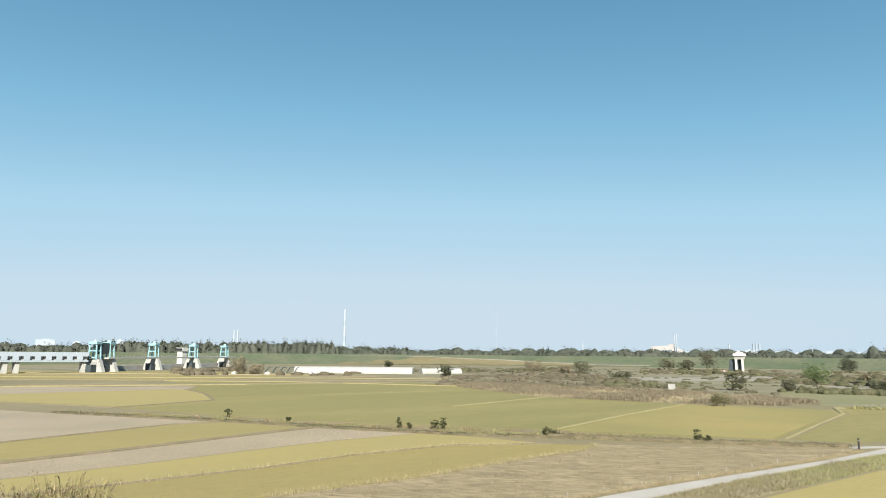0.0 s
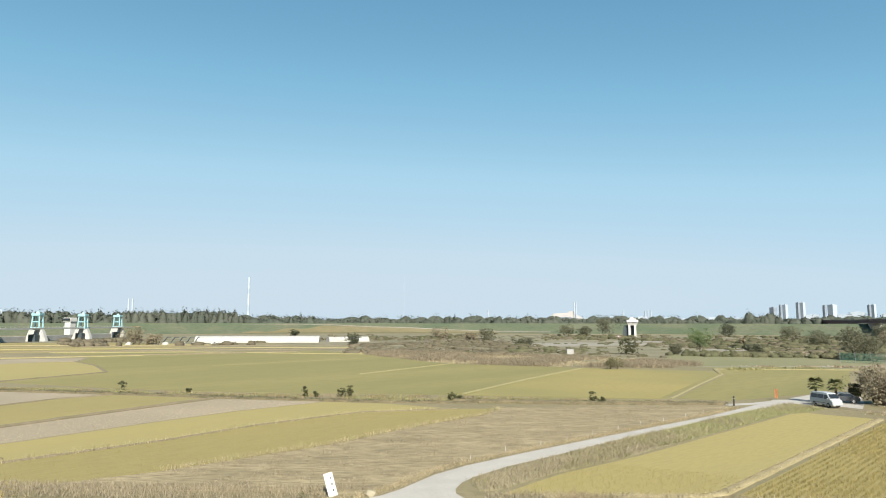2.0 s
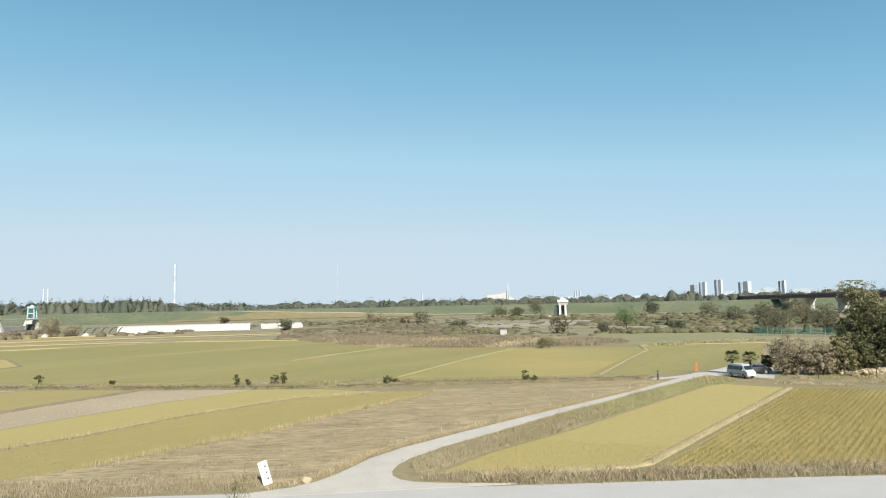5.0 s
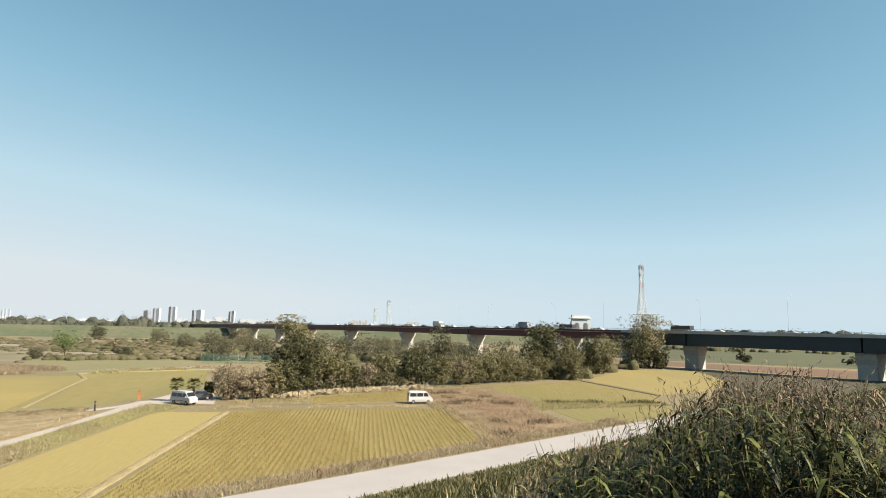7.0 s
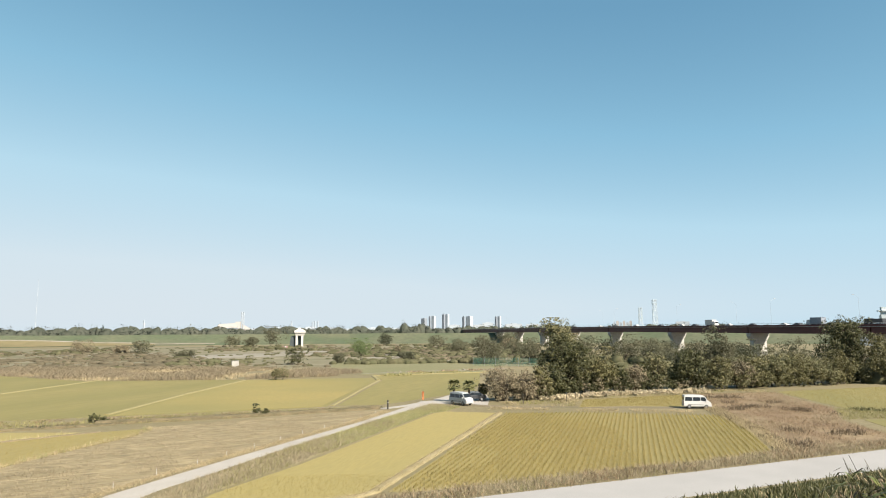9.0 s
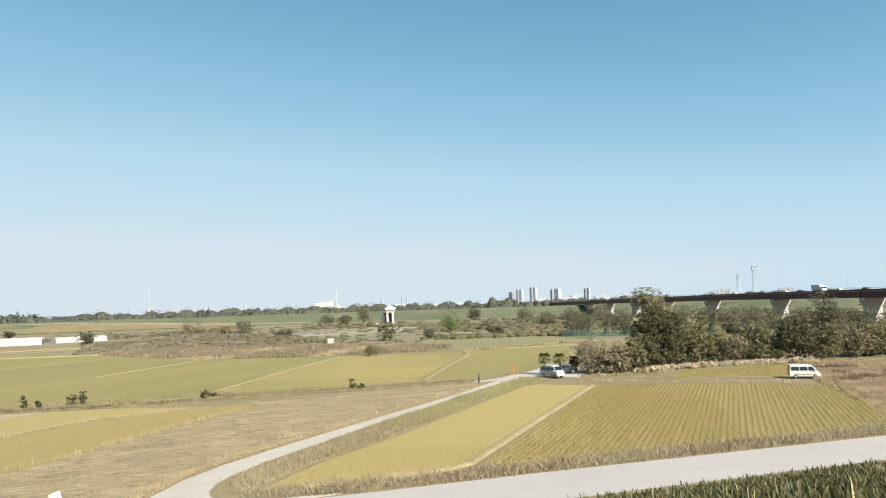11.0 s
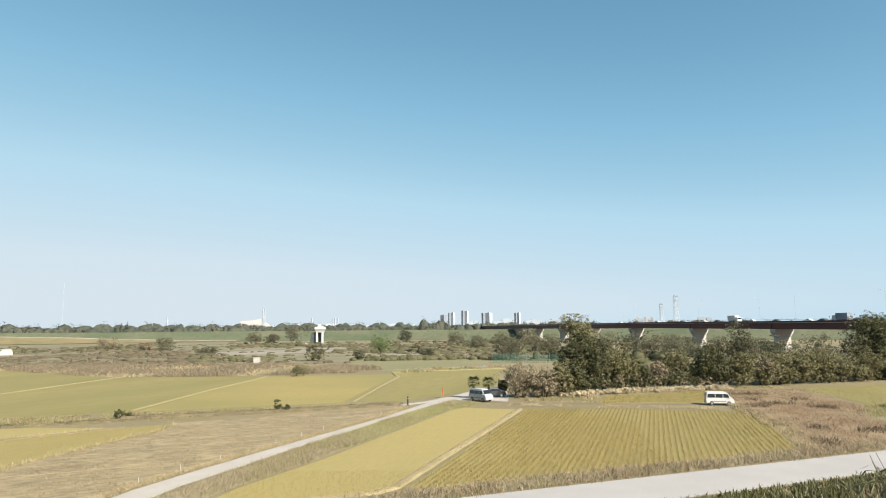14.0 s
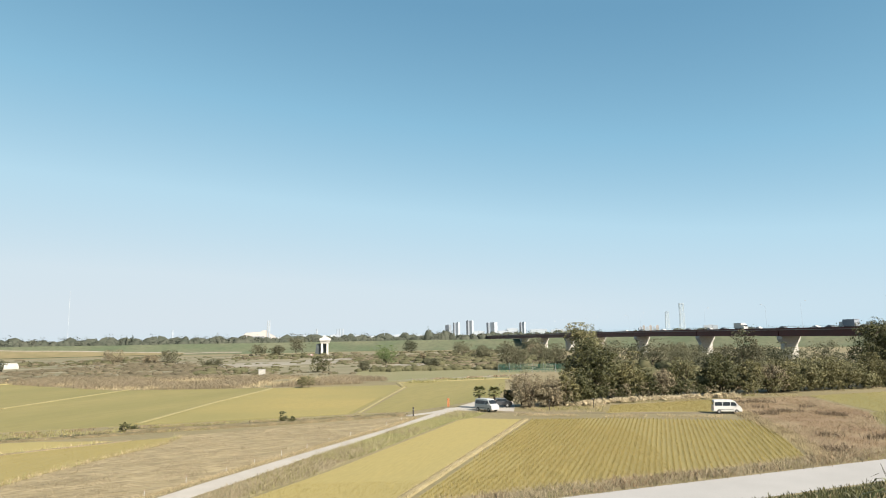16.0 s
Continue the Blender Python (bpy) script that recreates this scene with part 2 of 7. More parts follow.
STEEL = surface("galvanised_steel", (0.375, 0.383, 0.39), (0.315, 0.323, 0.338), (0.255, 0.255, 0.255), 1.0, 10.0, rough=0.45, bump=0.0, metal=0.6, amount=0.3)
LAMP_GLASS = surface("lamp_lens", (0.54, 0.547, 0.562), (0.504, 0.504, 0.518), (0.432, 0.432, 0.432), 2.0, 10.0, rough=0.15, bump=0.0, amount=0.2, spec=0.6)
GIRDER_RED = surface("oxide_red_girder", (0.115, 0.033, 0.033), (0.09, 0.029, 0.03), (0.066, 0.027, 0.027), 0.08, 0.9, rough=0.55, bump=0.05)
GIRDER_BLUE = surface("slate_blue_girder", (0.04, 0.056, 0.067), (0.032, 0.046, 0.056), (0.05, 0.06, 0.068), 0.08, 0.9, rough=0.6, bump=0.05)
GATE_BLUE = surface("pale_blue_paint", (0.315, 0.495, 0.54), (0.27, 0.45, 0.495), (0.225, 0.36, 0.39), 0.2, 2.0, rough=0.5, bump=0.05, amount=0.4)
GATE_DARK = surface("dark_gate_steel", (0.068, 0.0884, 0.0952), (0.0476, 0.0612, 0.068), (0.034, 0.034, 0.034), 0.3, 3.0, rough=0.6, bump=0.1)
SIGNAL_RED = surface("signal_red", (0.38, 0.235, 0.215), (0.35, 0.225, 0.21), (0.31, 0.21, 0.2), 0.2, 2.0, rough=0.5, bump=0.0, amount=0.3)
BLUISH_WHITE = surface("bluish_white_concrete", (0.56, 0.63, 0.67), (0.52, 0.585, 0.62), (0.44, 0.5, 0.53), 0.1, 1.0, rough=0.7, bump=0.05, amount=0.3)
# Blue-grey wall tone with distance haze painted into it.
HAZE_WALL = surface("hazy_blue_wall", (0.33, 0.39, 0.46), (0.3, 0.355, 0.42), (0.26, 0.31, 0.37), 0.1, 1.0, rough=0.8, bump=0.05, amount=0.3)
FADED_RED = surface("faded_red_paint", (0.52, 0.43, 0.43), (0.47, 0.4, 0.4), (0.42, 0.37, 0.37), 0.2, 2.0, rough=0.5, bump=0.0, amount=0.3)
# White walls dimmed and blued in the base colour to imitate haze.
HAZED_WHITE = surface("hazed_bluish_white_wall", (0.40, 0.45, 0.51), (0.36, 0.41, 0.465), (0.31, 0.35, 0.40), 0.1, 1.0, rough=0.8, bump=0.05, amount=0.3)
PALE_WALL = surface("pale_grey_wall", (0.43, 0.41, 0.40), (0.39, 0.375, 0.37), (0.34, 0.33, 0.33), 0.1, 1.0, rough=0.8, bump=0.05, amount=0.3)
ORANGE = surface("orange_vinyl", (0.7, 0.3, 0.13), (0.64, 0.28, 0.13), (0.55, 0.27, 0.14), 2.0, 12.0, rough=0.5, bump=0.05, amount=0.3)
PLASTIC_FILM = surface("white_plastic_film", (0.43, 0.415, 0.385), (0.38, 0.365, 0.335), (0.31, 0.295, 0.265), 0.1, 0.8, rough=0.4, bump=0.3, bump_size=0.1, amount=0.4)
DARK_POST = surface("dark_post", (0.028, 0.0264, 0.024), (0.048, 0.044, 0.04), (0.08, 0.072, 0.064), 3.0, 15.0, rough=0.8, bump=0.1)
BARK = surface("bark", (0.0748, 0.0578, 0.0408), (0.109, 0.0884, 0.0646), (0.0408, 0.034, 0.0272), 1.5, 9.0, bump=0.6, bump_size=0.03)
NET_GREEN = surface("green_netting", (0.0408, 0.136, 0.102), (0.034, 0.109, 0.0816), (0.068, 0.15, 0.122), 0.5, 5.0, bump=0.2)
PALM_LEAF = surface("palm_leaves", (0.06, 0.072, 0.024), (0.11, 0.115, 0.042), (0.2, 0.18, 0.08), 0.6, 6.0, rough=0.45, bump=0, island=0.4, through_light=0.1, amount=0.4)
TWIG = surface("pale_twigs", (0.26, 0.21, 0.15), (0.19, 0.15, 0.105), (0.13, 0.1, 0.07), 1.5, 9.0, rough=0.9, bump=0.0)
LEAF_DARK = surface("dark_leaves", (0.038, 0.044, 0.016), (0.07, 0.074, 0.027), (0.15, 0.135, 0.055), 0.35, 3.0, rough=0.6, bump=0, island=0.45, through_light=0.1, amount=0.4)
LEAF_MID = surface("olive_leaves", (0.082, 0.083, 0.033), (0.145, 0.134, 0.055), (0.235, 0.2, 0.098), 0.35, 3.0, rough=0.6, bump=0, island=0.45, through_light=0.1, amount=0.4)
LEAF_LIGHT = surface("pale_green_leaves", (0.14, 0.143, 0.066), (0.2, 0.185, 0.09), (0.25, 0.21, 0.115), 0.35, 3.0, rough=0.6, bump=0, island=0.4, through_light=0.12, amount=0.4)
LEAF_BROWN = surface("withering_leaves", (0.19, 0.16, 0.1), (0.275, 0.228, 0.15), (0.13, 0.118, 0.065), 0.35, 3.0, rough=0.7, bump=0, island=0.4, through_light=0.1, amount=0.4)
# Distance haze is mixed into this foliage colour: greyed and bluish.
LEAF_FAR_HAZED = surface("hazed_far_foliage", (0.075, 0.088, 0.07), (0.1, 0.108, 0.085), (0.12, 0.12, 0.098), 0.02, 0.3, rough=0.9, bump=0, island=0.1, through_light=0.15, spec=0.0)
SCRUB_BROWN = surface("brown_scrub", (0.215, 0.185, 0.13), (0.265, 0.228, 0.162), (0.175, 0.158, 0.105), 0.02, 0.3, rough=0.8, bump=0, island=0.15, through_light=0.45, spec=0.0)
SCRUB_GREEN = surface("green_scrub", (0.135, 0.14, 0.08), (0.17, 0.165, 0.098), (0.2, 0.178, 0.112), 0.02, 0.3, rough=0.8, bump=0, island=0.2, through_light=0.4, spec=0.0)
YELLOWING = surface("yellowing_leaves", (0.2, 0.18, 0.092), (0.28, 0.245, 0.135), (0.14, 0.13, 0.062), 0.5, 4.0, rough=0.6, bump=0, island=0.5, through_light=0.1)
VERGE_GREEN = surface("verge_blades", (0.25, 0.243, 0.092), (0.32, 0.292, 0.125), (0.39, 0.33, 0.17), 0.4, 5.0, rough=0.7, bump=0, island=0.25, through_light=0.3)
BANK_GREEN = surface("bank_grass_blades", (0.34, 0.335, 0.15), (0.41, 0.38, 0.18), (0.48, 0.42, 0.23), 0.4, 5.0, rough=0.7, bump=0, island=0.2, through_light=0.35)
PALE_STRAW = surface("pale_straw_blades", (0.62, 0.53, 0.37), (0.52, 0.44, 0.29), (0.40, 0.34, 0.22), 0.3, 5.0, rough=0.8, bump=0, island=0.3, through_light=0.15)
BLADE_GREEN = surface("green_blades", (0.06, 0.066, 0.022), (0.088, 0.088, 0.032), (0.12, 0.106, 0.045), 0.4, 5.0, rough=0.6, bump=0, island=0.4, through_light=0.25)
BLADE_GOLD = surface("rice_blades", (0.35, 0.282, 0.11), (0.32, 0.265, 0.106), (0.385, 0.318, 0.147), 0.05, 5.0, rough=0.8, bump=0, island=0.12, through_light=0.3, spec=0.1)
BLADE_OLIVE = surface("olive_rice_blades", (0.3, 0.252, 0.1), (0.33, 0.27, 0.111), (0.37, 0.304, 0.141), 0.05, 5.0, rough=0.8, bump=0, island=0.12, through_light=0.3, spec=0.1)
BLADE_TAN = surface("dry_blades", (0.56, 0.455, 0.29), (0.46, 0.375, 0.225), (0.36, 0.305, 0.17), 0.3, 5.0, rough=0.8, bump=0, island=0.25, through_light=0.35)
BLADE_BROWN = surface("brown_blades", (0.26, 0.18, 0.112), (0.34, 0.255, 0.162), (0.19, 0.14, 0.084), 0.2, 5.0, rough=0.8, bump=0, island=0.4, through_light=0.2)
REED = surface("reed_blades", (0.37, 0.305, 0.215), (0.33, 0.275, 0.19), (0.29, 0.245, 0.165), 0.05, 2.0, rough=0.8, bump=0, island=0.2, through_light=0.45, spec=0.0)
# The pale third colour speckles painted sunlit highlights over very dark leaves.
WEED_LEAF = surface("weed_leaves", (0.02, 0.029, 0.006), (0.044, 0.058, 0.012), (0.165, 0.16, 0.052), 2.0, 16.0, rough=0.55, bump=0, island=0.9, through_light=0.05, spec=0.2, amount=0.45)
WEED_STEM = surface("weed_stems", (0.065, 0.06, 0.026), (0.125, 0.105, 0.055), (0.055, 0.04, 0.02), 3.0, 25.0, rough=0.7, bump=0, island=0.5, spec=0.15)
WEED_SEED = surface("withered_seed_heads", (0.1, 0.074, 0.046), (0.16, 0.12, 0.077), (0.05, 0.037, 0.022), 3.0, 25.0, rough=0.8, bump=0, island=0.75, through_light=0.04)
FAR_GREEN = surface("far_green_meadow", (0.07, 0.083, 0.039), (0.105, 0.104, 0.052), (0.052, 0.058, 0.028), 0.03, 0.2, bump=0.5, bump_size=0.3, stretch=(0.25, 1.0, 1.0), turn=95)
ROUGH = surface("rough_brown_meadow", (0.075, 0.063, 0.037), (0.055, 0.052, 0.027), (0.1, 0.08, 0.05), 0.08, 0.8, bump=0.7, bump_size=0.2)
TURNING_RICE = surface("turning_rice", (0.2, 0.178, 0.064), (0.285, 0.226, 0.078), (0.21, 0.178, 0.064), 0.028, 1.2, bump=0.4, bump_size=0.12)
PIER_CONCRETE = surface("pier_concrete", (0.52, 0.51, 0.485), (0.46, 0.45, 0.425), (0.34, 0.33, 0.31), 0.2, 1.6, rough=0.9, bump=0.15, bump_size=0.02)
SCRUB_PLAIN = surface("scrubby_plain", (0.15, 0.138, 0.076), (0.265, 0.226, 0.152), (0.105, 0.1, 0.052), 0.05, 0.45, bump=0.7, bump_size=0.3, stretch=(0.35, 1.0, 1.0), turn=-25, amount=0.7)
DITCH_EARTH = surface("dark_ditch_earth", (0.15, 0.12, 0.068), (0.08, 0.07, 0.036), (0.2, 0.16, 0.095), 0.7, 3.0, bump=0.6, bump_size=0.1)
# Dull and hazy greens: leaf colours lightened and greyed to paint in haze.
LEAF_HAZED_DULL = surface("hazed_dull_green_leaves", (0.1, 0.105, 0.06), (0.145, 0.14, 0.085), (0.185, 0.162, 0.108), 0.2, 1.5, rough=0.7, bump=0, island=0.3, through_light=0.35, amount=0.4)
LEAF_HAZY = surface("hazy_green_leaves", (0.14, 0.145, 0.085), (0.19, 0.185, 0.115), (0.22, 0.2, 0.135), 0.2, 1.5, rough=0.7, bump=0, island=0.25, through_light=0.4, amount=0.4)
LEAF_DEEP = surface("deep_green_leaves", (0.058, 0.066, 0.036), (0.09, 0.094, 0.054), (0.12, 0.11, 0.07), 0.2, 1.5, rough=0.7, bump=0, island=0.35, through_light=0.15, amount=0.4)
SEED_TAN = surface("tan_seed_heads", (0.2, 0.15, 0.095), (0.3, 0.23, 0.155), (0.1, 0.074, 0.045), 3.0, 25.0, rough=0.8, bump=0, island=0.7, through_light=0.05)
DULL_STRAW = surface("dull_straw_blades", (0.42, 0.352, 0.245), (0.36, 0.302, 0.205), (0.3, 0.255, 0.165), 0.3, 5.0, rough=0.8, bump=0, island=0.2, through_light=0.35, spec=0.1)
GOLDEN_WEED = surface("golden_weed_leaves", (0.28, 0.215, 0.095), (0.37, 0.29, 0.13), (0.19, 0.155, 0.065), 2.0, 18.0, rough=0.7, bump=0, island=0.5, through_light=0.25, spec=0.1)

# ---- the ground: river plain and levee ----
ALONG, ACROSS = Vector((0.975, -0.222)), Vector((0.222, 0.975))


def ground_z(v):
    """Height of the ground by the distance v from the camera, square to the levee."""
    prof = ((-4500, 0), (-40, 0), (-34, 0.4), (-6, 9.6), (-5, 9.9), (1.2, 9.9), (2.4, 9.6), (33.0, 0.45), (35.6, 0.02), (4500, 0))
    for (v0, z0), (v1, z1) in zip(prof, prof[1:]):
        if v <= v1:
            return z0 + (z1 - z0) * (v - v0) / (v1 - v0)
    return 0.0


def on_levee(u, v):
    p = ALONG * u + ACROSS * v
    return (p.x, p.y)


def ground_mesh():
    us = [-4400, -1500, -500, -200] + [-120 + 8 * i for i in range(31)] + [200, 500, 1500, 4400]
    vs = [-4400, -1000, -200, -60, -40, -34, -20, -6, -5, -2, 1.2, 2.4, 5, 8, 12, 16, 20, 24, 28, 31, 33, 35.6, 60, 100, 200, 400, 900, 2000, 4400]
    bm = bmesh.new()
    grid = []
    for v in vs:
        row = []
        for u in us:
            x, y = on_levee(u, v)
            z = ground_z(v)
            if 3 < v < 32:
                z += 0.12 * noise.noise((x * 0.15, y * 0.15, 0))
            row.append(bm.verts.new((x, y, z)))
        grid.append(row)
    for i in range(len(vs) - 1):
        for j in range(len(us) - 1):
            f = bm.faces.new((grid[i][j], grid[i][j + 1], grid[i + 1][j + 1], grid[i + 1][j]))
            f.material_index = 1 if -40 <= vs[i] < 35 else 0
    ob = part("ground", bm, GRASS)
    ob.data.materials.append(LEVEE)
    return tagged(ob, "river plain of mixed grass below a green levee", "ground", kind="structure")


ground_mesh()


def patch(name, label, category, outline, z, material, low=-0.15):
    """A piece of land with its own cover, on the plain."""
    bm = bmesh.new()
    prism(bm, outline, low, z)
    bmesh.ops.triangulate(bm, faces=[f for f in bm.faces if len(f.verts) > 4])
    return tagged(part(name, bm, material), label, category, kind="structure")


def ribbon(line, widths):
    """The outline of a strip along a line."""
    pts = [Vector(p) for p in line]
    left, right = [], []
    for i, p in enumerate(pts):
        d = (pts[min(i + 1, len(pts) - 1)] - pts[max(i - 1, 0)]).normalized()
        w = (widths[i] if isinstance(widths, (list, tuple)) else widths) / 2
        s = Vector((-d.y, d.x)) * w
        left.append((p.x + s.x, p.y + s.y))
        right.append((p.x - s.x, p.y - s.y))
    return left + right[::-1]


# The road along the foot of the levee and the farm path that leaves it.
road = [on_levee(u, 42.25 - 0.012 * abs(u - 20)) for u in range(-140, 171, 10)] + [on_levee(u, 36.1 - 0.004 * abs(u - 20)) for u in range(170, -141, -10)]
patch("road", "pale worn asphalt road at the foot of the levee", "road", road, 0.03, ASPHALT)
farm_path = [(-3.2, 42.6), (-3.0, 43.2), (0.6, 43.9), (2.2, 44.8), (3.6, 46.2), (6.6, 50.3), (9.6, 53.1), (15.4, 57.3), (22.6, 62.2), (31.6, 68.1), (43.4, 75.8), (60.0, 88.2), (63.0, 91.0), (66.2, 90.8),
             (65.8, 86.0), (64.6, 84.6), (62.6, 86.6), (47.7, 77.4), (35.0, 68.3), (25.4, 61.8), (17.9, 56.0), (12.9, 52.5), (9.4, 49.2), (8.2, 47.6), (7.5, 46.0), (7.3, 44.7), (7.6, 43.6), (8.4, 42.7), (9.8, 42.0), (12.0, 41.2), (14.6, 40.4), (14.5, 40.2)]
patch("farm_path", "narrow pale concrete farm path between the fields", "path", farm_path, 0.05, PAVING)
patch("track", "dusty earth track along the field edge", "track", ribbon([(64.6, 88.0), (65.8, 82.0), (69.5, 75.6), (76.0, 69.8), (84.0, 62.6), (92.5, 53.6), (99.0, 45.5)], [3.2, 2.6, 1.6, 1.5, 1.9, 1.9, 1.6]), 0.035, EARTH)
patch("track", "pale gravel branch of the track beside a black post", "track", ribbon([(52.5, 86.3), (58, 87.3), (62.5, 89.4)], [1.6, 1.6, 1.4]), 0.04, PAVING)
patch("yard", "pale gravel yard beside the palm", "yard", [(64.2, 84.5), (66.8, 92.5), (74.0, 97.0), (80.0, 94.0), (74.0, 86.0), (68.0, 79.5)], 0.02, PAVING)

# Fields. Each outline goes round in the plan.
FIELD_A = [(10.4, 44.2), (15.8, 48.9), (25.3, 54.9), (55.3, 76.6), (58.0, 77.3), (62.5, 71.5), (40.0, 54.1), (24.8, 42.6), (22.8, 42.2), (17.0, 43.0)]
FIELD_B = [(63.4, 70.0), (72.6, 63.4), (84.0, 49.8), (75.0, 41.0), (62.8, 32.0), (47.4, 35.6), (36.1, 38.1), (27.0, 40.6), (26.0, 41.6), (40.7, 52.9)]
FIELD_B2 = [(77.0, 68.6), (86.0, 75.5), (106.0, 69.5), (93.0, 56.4), (90.5, 58.8), (83.0, 65.6)]
WEEDY = [(106.8, 69.8), (122.5, 61.6), (104.5, 44.0), (91.5, 37.5), (80.5, 27.0), (72.6, 26.9), (63.4, 30.8), (73.5, 38.5), (85.0, 49.6), (93.2, 56.2)]
FIELD_C1 = [(124.4, 62.2), (155.4, 52.4), (129.3, 28.8), (118.2, 25.4), (105.5, 42.7)]
FIELD_C2 = [(94.3, 36.2), (112.0, 22.5), (100.0, 20.5), (90.0, 22.8), (83.2, 26.6)]
FIELD_C3 = [(160.0, 52.4), (215.0, 58.5), (230.0, 42.0), (226.0, 36.0), (207.0, 30.5), (178.0, 22.0), (150.0, 22.0), (132.5, 28.2)]
MOWN = [(-45.0, 52.5), (-14.0, 48.6), (0.6, 45.4), (2.6, 46.2), (5.6, 50.6), (8.9, 54.0), (14.8, 58.1), (22.0, 62.9), (31.0, 68.9), (42.8, 76.6), (52.0, 84.6), (34.0, 86.8), (20.5, 87.3), (17.5, 81.6), (6.9, 72.6), (-1.4, 63.8), (-14.0, 54.5), (-20.0, 51.5)]
FIELD_E = [(-20.5, 51.2), (-14.2, 54.6), (-1.6, 63.9), (6.7, 72.8), (17.3, 81.8), (19.5, 86.6), (15.5, 87.0), (1.4, 85.0), (-9.9, 76.1), (-17.6, 67.5), (-34.5, 53.0), (-28.0, 51.8)]
FIELD_F = [(-35.0, 53.4), (-17.9, 67.8), (-10.2, 76.4), (1.1, 85.3), (13.5, 87.6), (5.5, 93.8), (-3.2, 97.2), (-14.0, 88.7), (-22.0, 80.1), (-30.7, 69.6), (-45.0, 55.0)]
FIELD_G = [(-45.5, 55.4), (-31.2, 69.9), (-22.5, 80.4), (-14.5, 89.0), (-3.8, 97.5), (-19.3, 103.0), (-29.0, 90.0), (-37.8, 77.3), (-44.9, 68.5), (-56.5, 56.5)]
FIELD_H = [(-57.8, 57.0), (-45.5, 69.4), (-38.4, 78.2), (-29.6, 90.8), (-20.8, 104.0), (-36.5, 110.4), (-43.1, 105.6), (-50.2, 94.0), (-55.2, 83.8), (-68.0, 62.0)]
FIELD_I = [(-69.0, 63.0), (-55.6, 84.2), (-50.6, 94.4), (-43.5, 106.0), (-37.9, 110.9), (-52.6, 116.5), (-71.6, 123.4), (-92.0, 132.0), (-110.0, 70.0)]
FIELD_J = [(-120.0, 172.0), (-84.0, 204.0), (-78.6, 203.0), (-66.7, 185.0), (-55.5, 160.5), (-67.7, 137.5), (-98.2, 148.5)]
FIELD_K = [(-138.0, 207.0), (-83.0, 224.0), (-78.8, 204.2), (-84.5, 205.0), (-120.5, 173.0)]
FIELD_L = [(-54.5, 160.0), (-66.5, 136.5), (-39.0, 121.2), (-21.0, 113.2), (6.1, 106.6), (16.3, 103.6), (36.8, 96.2), (47.5, 94.4), (82.0, 137.0), (86.0, 146.0), (58.0, 161.0), (26.2, 182.5), (6.0, 235.0), (-10.0, 270.0), (-110.0, 262.0), (-82.0, 225.0), (-78.0, 204.0), (-66.0, 185.3)]
FIELD_N = [(49.6, 94.6), (55.1, 91.0), (61.5, 93.0), (76.0, 98.5), (92.0, 110.0), (121.0, 144.8), (93.0, 153.0), (88.0, 147.0), (84.0, 137.2)]
FIELD_M = [(18.6, 103.4), (46.8, 94.8), (81.5, 137.4), (84.5, 146.0), (58.4, 158.8), (36.6, 130.2)]
MEADOW = [(90.5, 159.0), (122.0, 146.5), (156.0, 172.0), (150.0, 205.0), (123.0, 236.0), (99.0, 196.0)]
patch("rice_field", "small golden rice field beside the concrete path", "rice field", FIELD_A, 0.05, RICE_YELLOW)
patch("rice_field", "golden rice field with dark planting rows", "rice field", FIELD_B, 0.05, RICE_OLIVE)
patch("rice_field", "short golden field strip in front of the trees", "rice field", FIELD_B2, 0.05, RICE_YELLOW)
patch("weed_field", "fallow patch of brown withered weeds", "fallow field", WEEDY, 0.06, BROWN)
patch("rice_field", "yellow-green rice field below the hedge", "rice field", FIELD_C1, 0.05, RICE_GREEN)
patch("rice_field", "small green rice field beside the road", "rice field", FIELD_C2, 0.05, RICE_GREEN)
patch("rice_field", "golden rice field reaching to the bridge", "rice field", FIELD_C3, 0.045, RICE_OLIVE)
patch("scrub_plain", "brown scrubby river plain with pale bare spots", "plain", [(-4, 262), (8, 240), (30, 188), (60, 166), (96, 164), (122, 238), (152, 208), (160, 176), (230, 240), (330, 380), (400, 470), (300, 560), (150, 610), (0, 640), (-60, 560), (-40, 380)], 0.03, SCRUB_PLAIN)
patch("scrub_plain", "brown scrubby ground behind the weir", "plain", [(-60, 352), (-138, 394), (-262, 374), (-330, 420), (-260, 560), (-140, 610), (-64, 600)], 0.03, SCRUB_PLAIN)
patch("rough_meadow", "rough brown-green ground between field and bridge", "meadow", [(178.5, 21.5), (207.5, 30.0), (227.0, 35.5), (231.5, 18.0), (190.0, -80.0), (120.0, -70.0), (118.0, 8.0), (150.0, 21.5)], 0.045, ROUGH)
patch("far_meadow", "wide green meadow beyond the bridge", "meadow", [(300, -160), (305, 20), (330, 118), (420, 150), (600, 190), (660, 0), (620, -260)], 0.045, FAR_GREEN)
patch("straw_field", "mown field covered with dry straw", "straw field", MOWN, 0.045, STUBBLE)
patch("rice_field", "yellow-green rice field beside the mown straw", "rice field", FIELD_E, 0.06, RICE_OLIVE)
patch("rice_field", "golden ripe rice field", "rice field", FIELD_F, 0.055, RICE_YELLOW)
patch("bare_field", "bare pinkish-grey harvested field strip", "bare field", FIELD_G, 0.05, BARE)
patch("rice_field", "olive-yellow rice field between bare strips", "rice field", FIELD_H, 0.055, RICE_OLIVE)
patch("bare_field", "bare pale harvested field", "bare field", FIELD_I, 0.05, BARE)
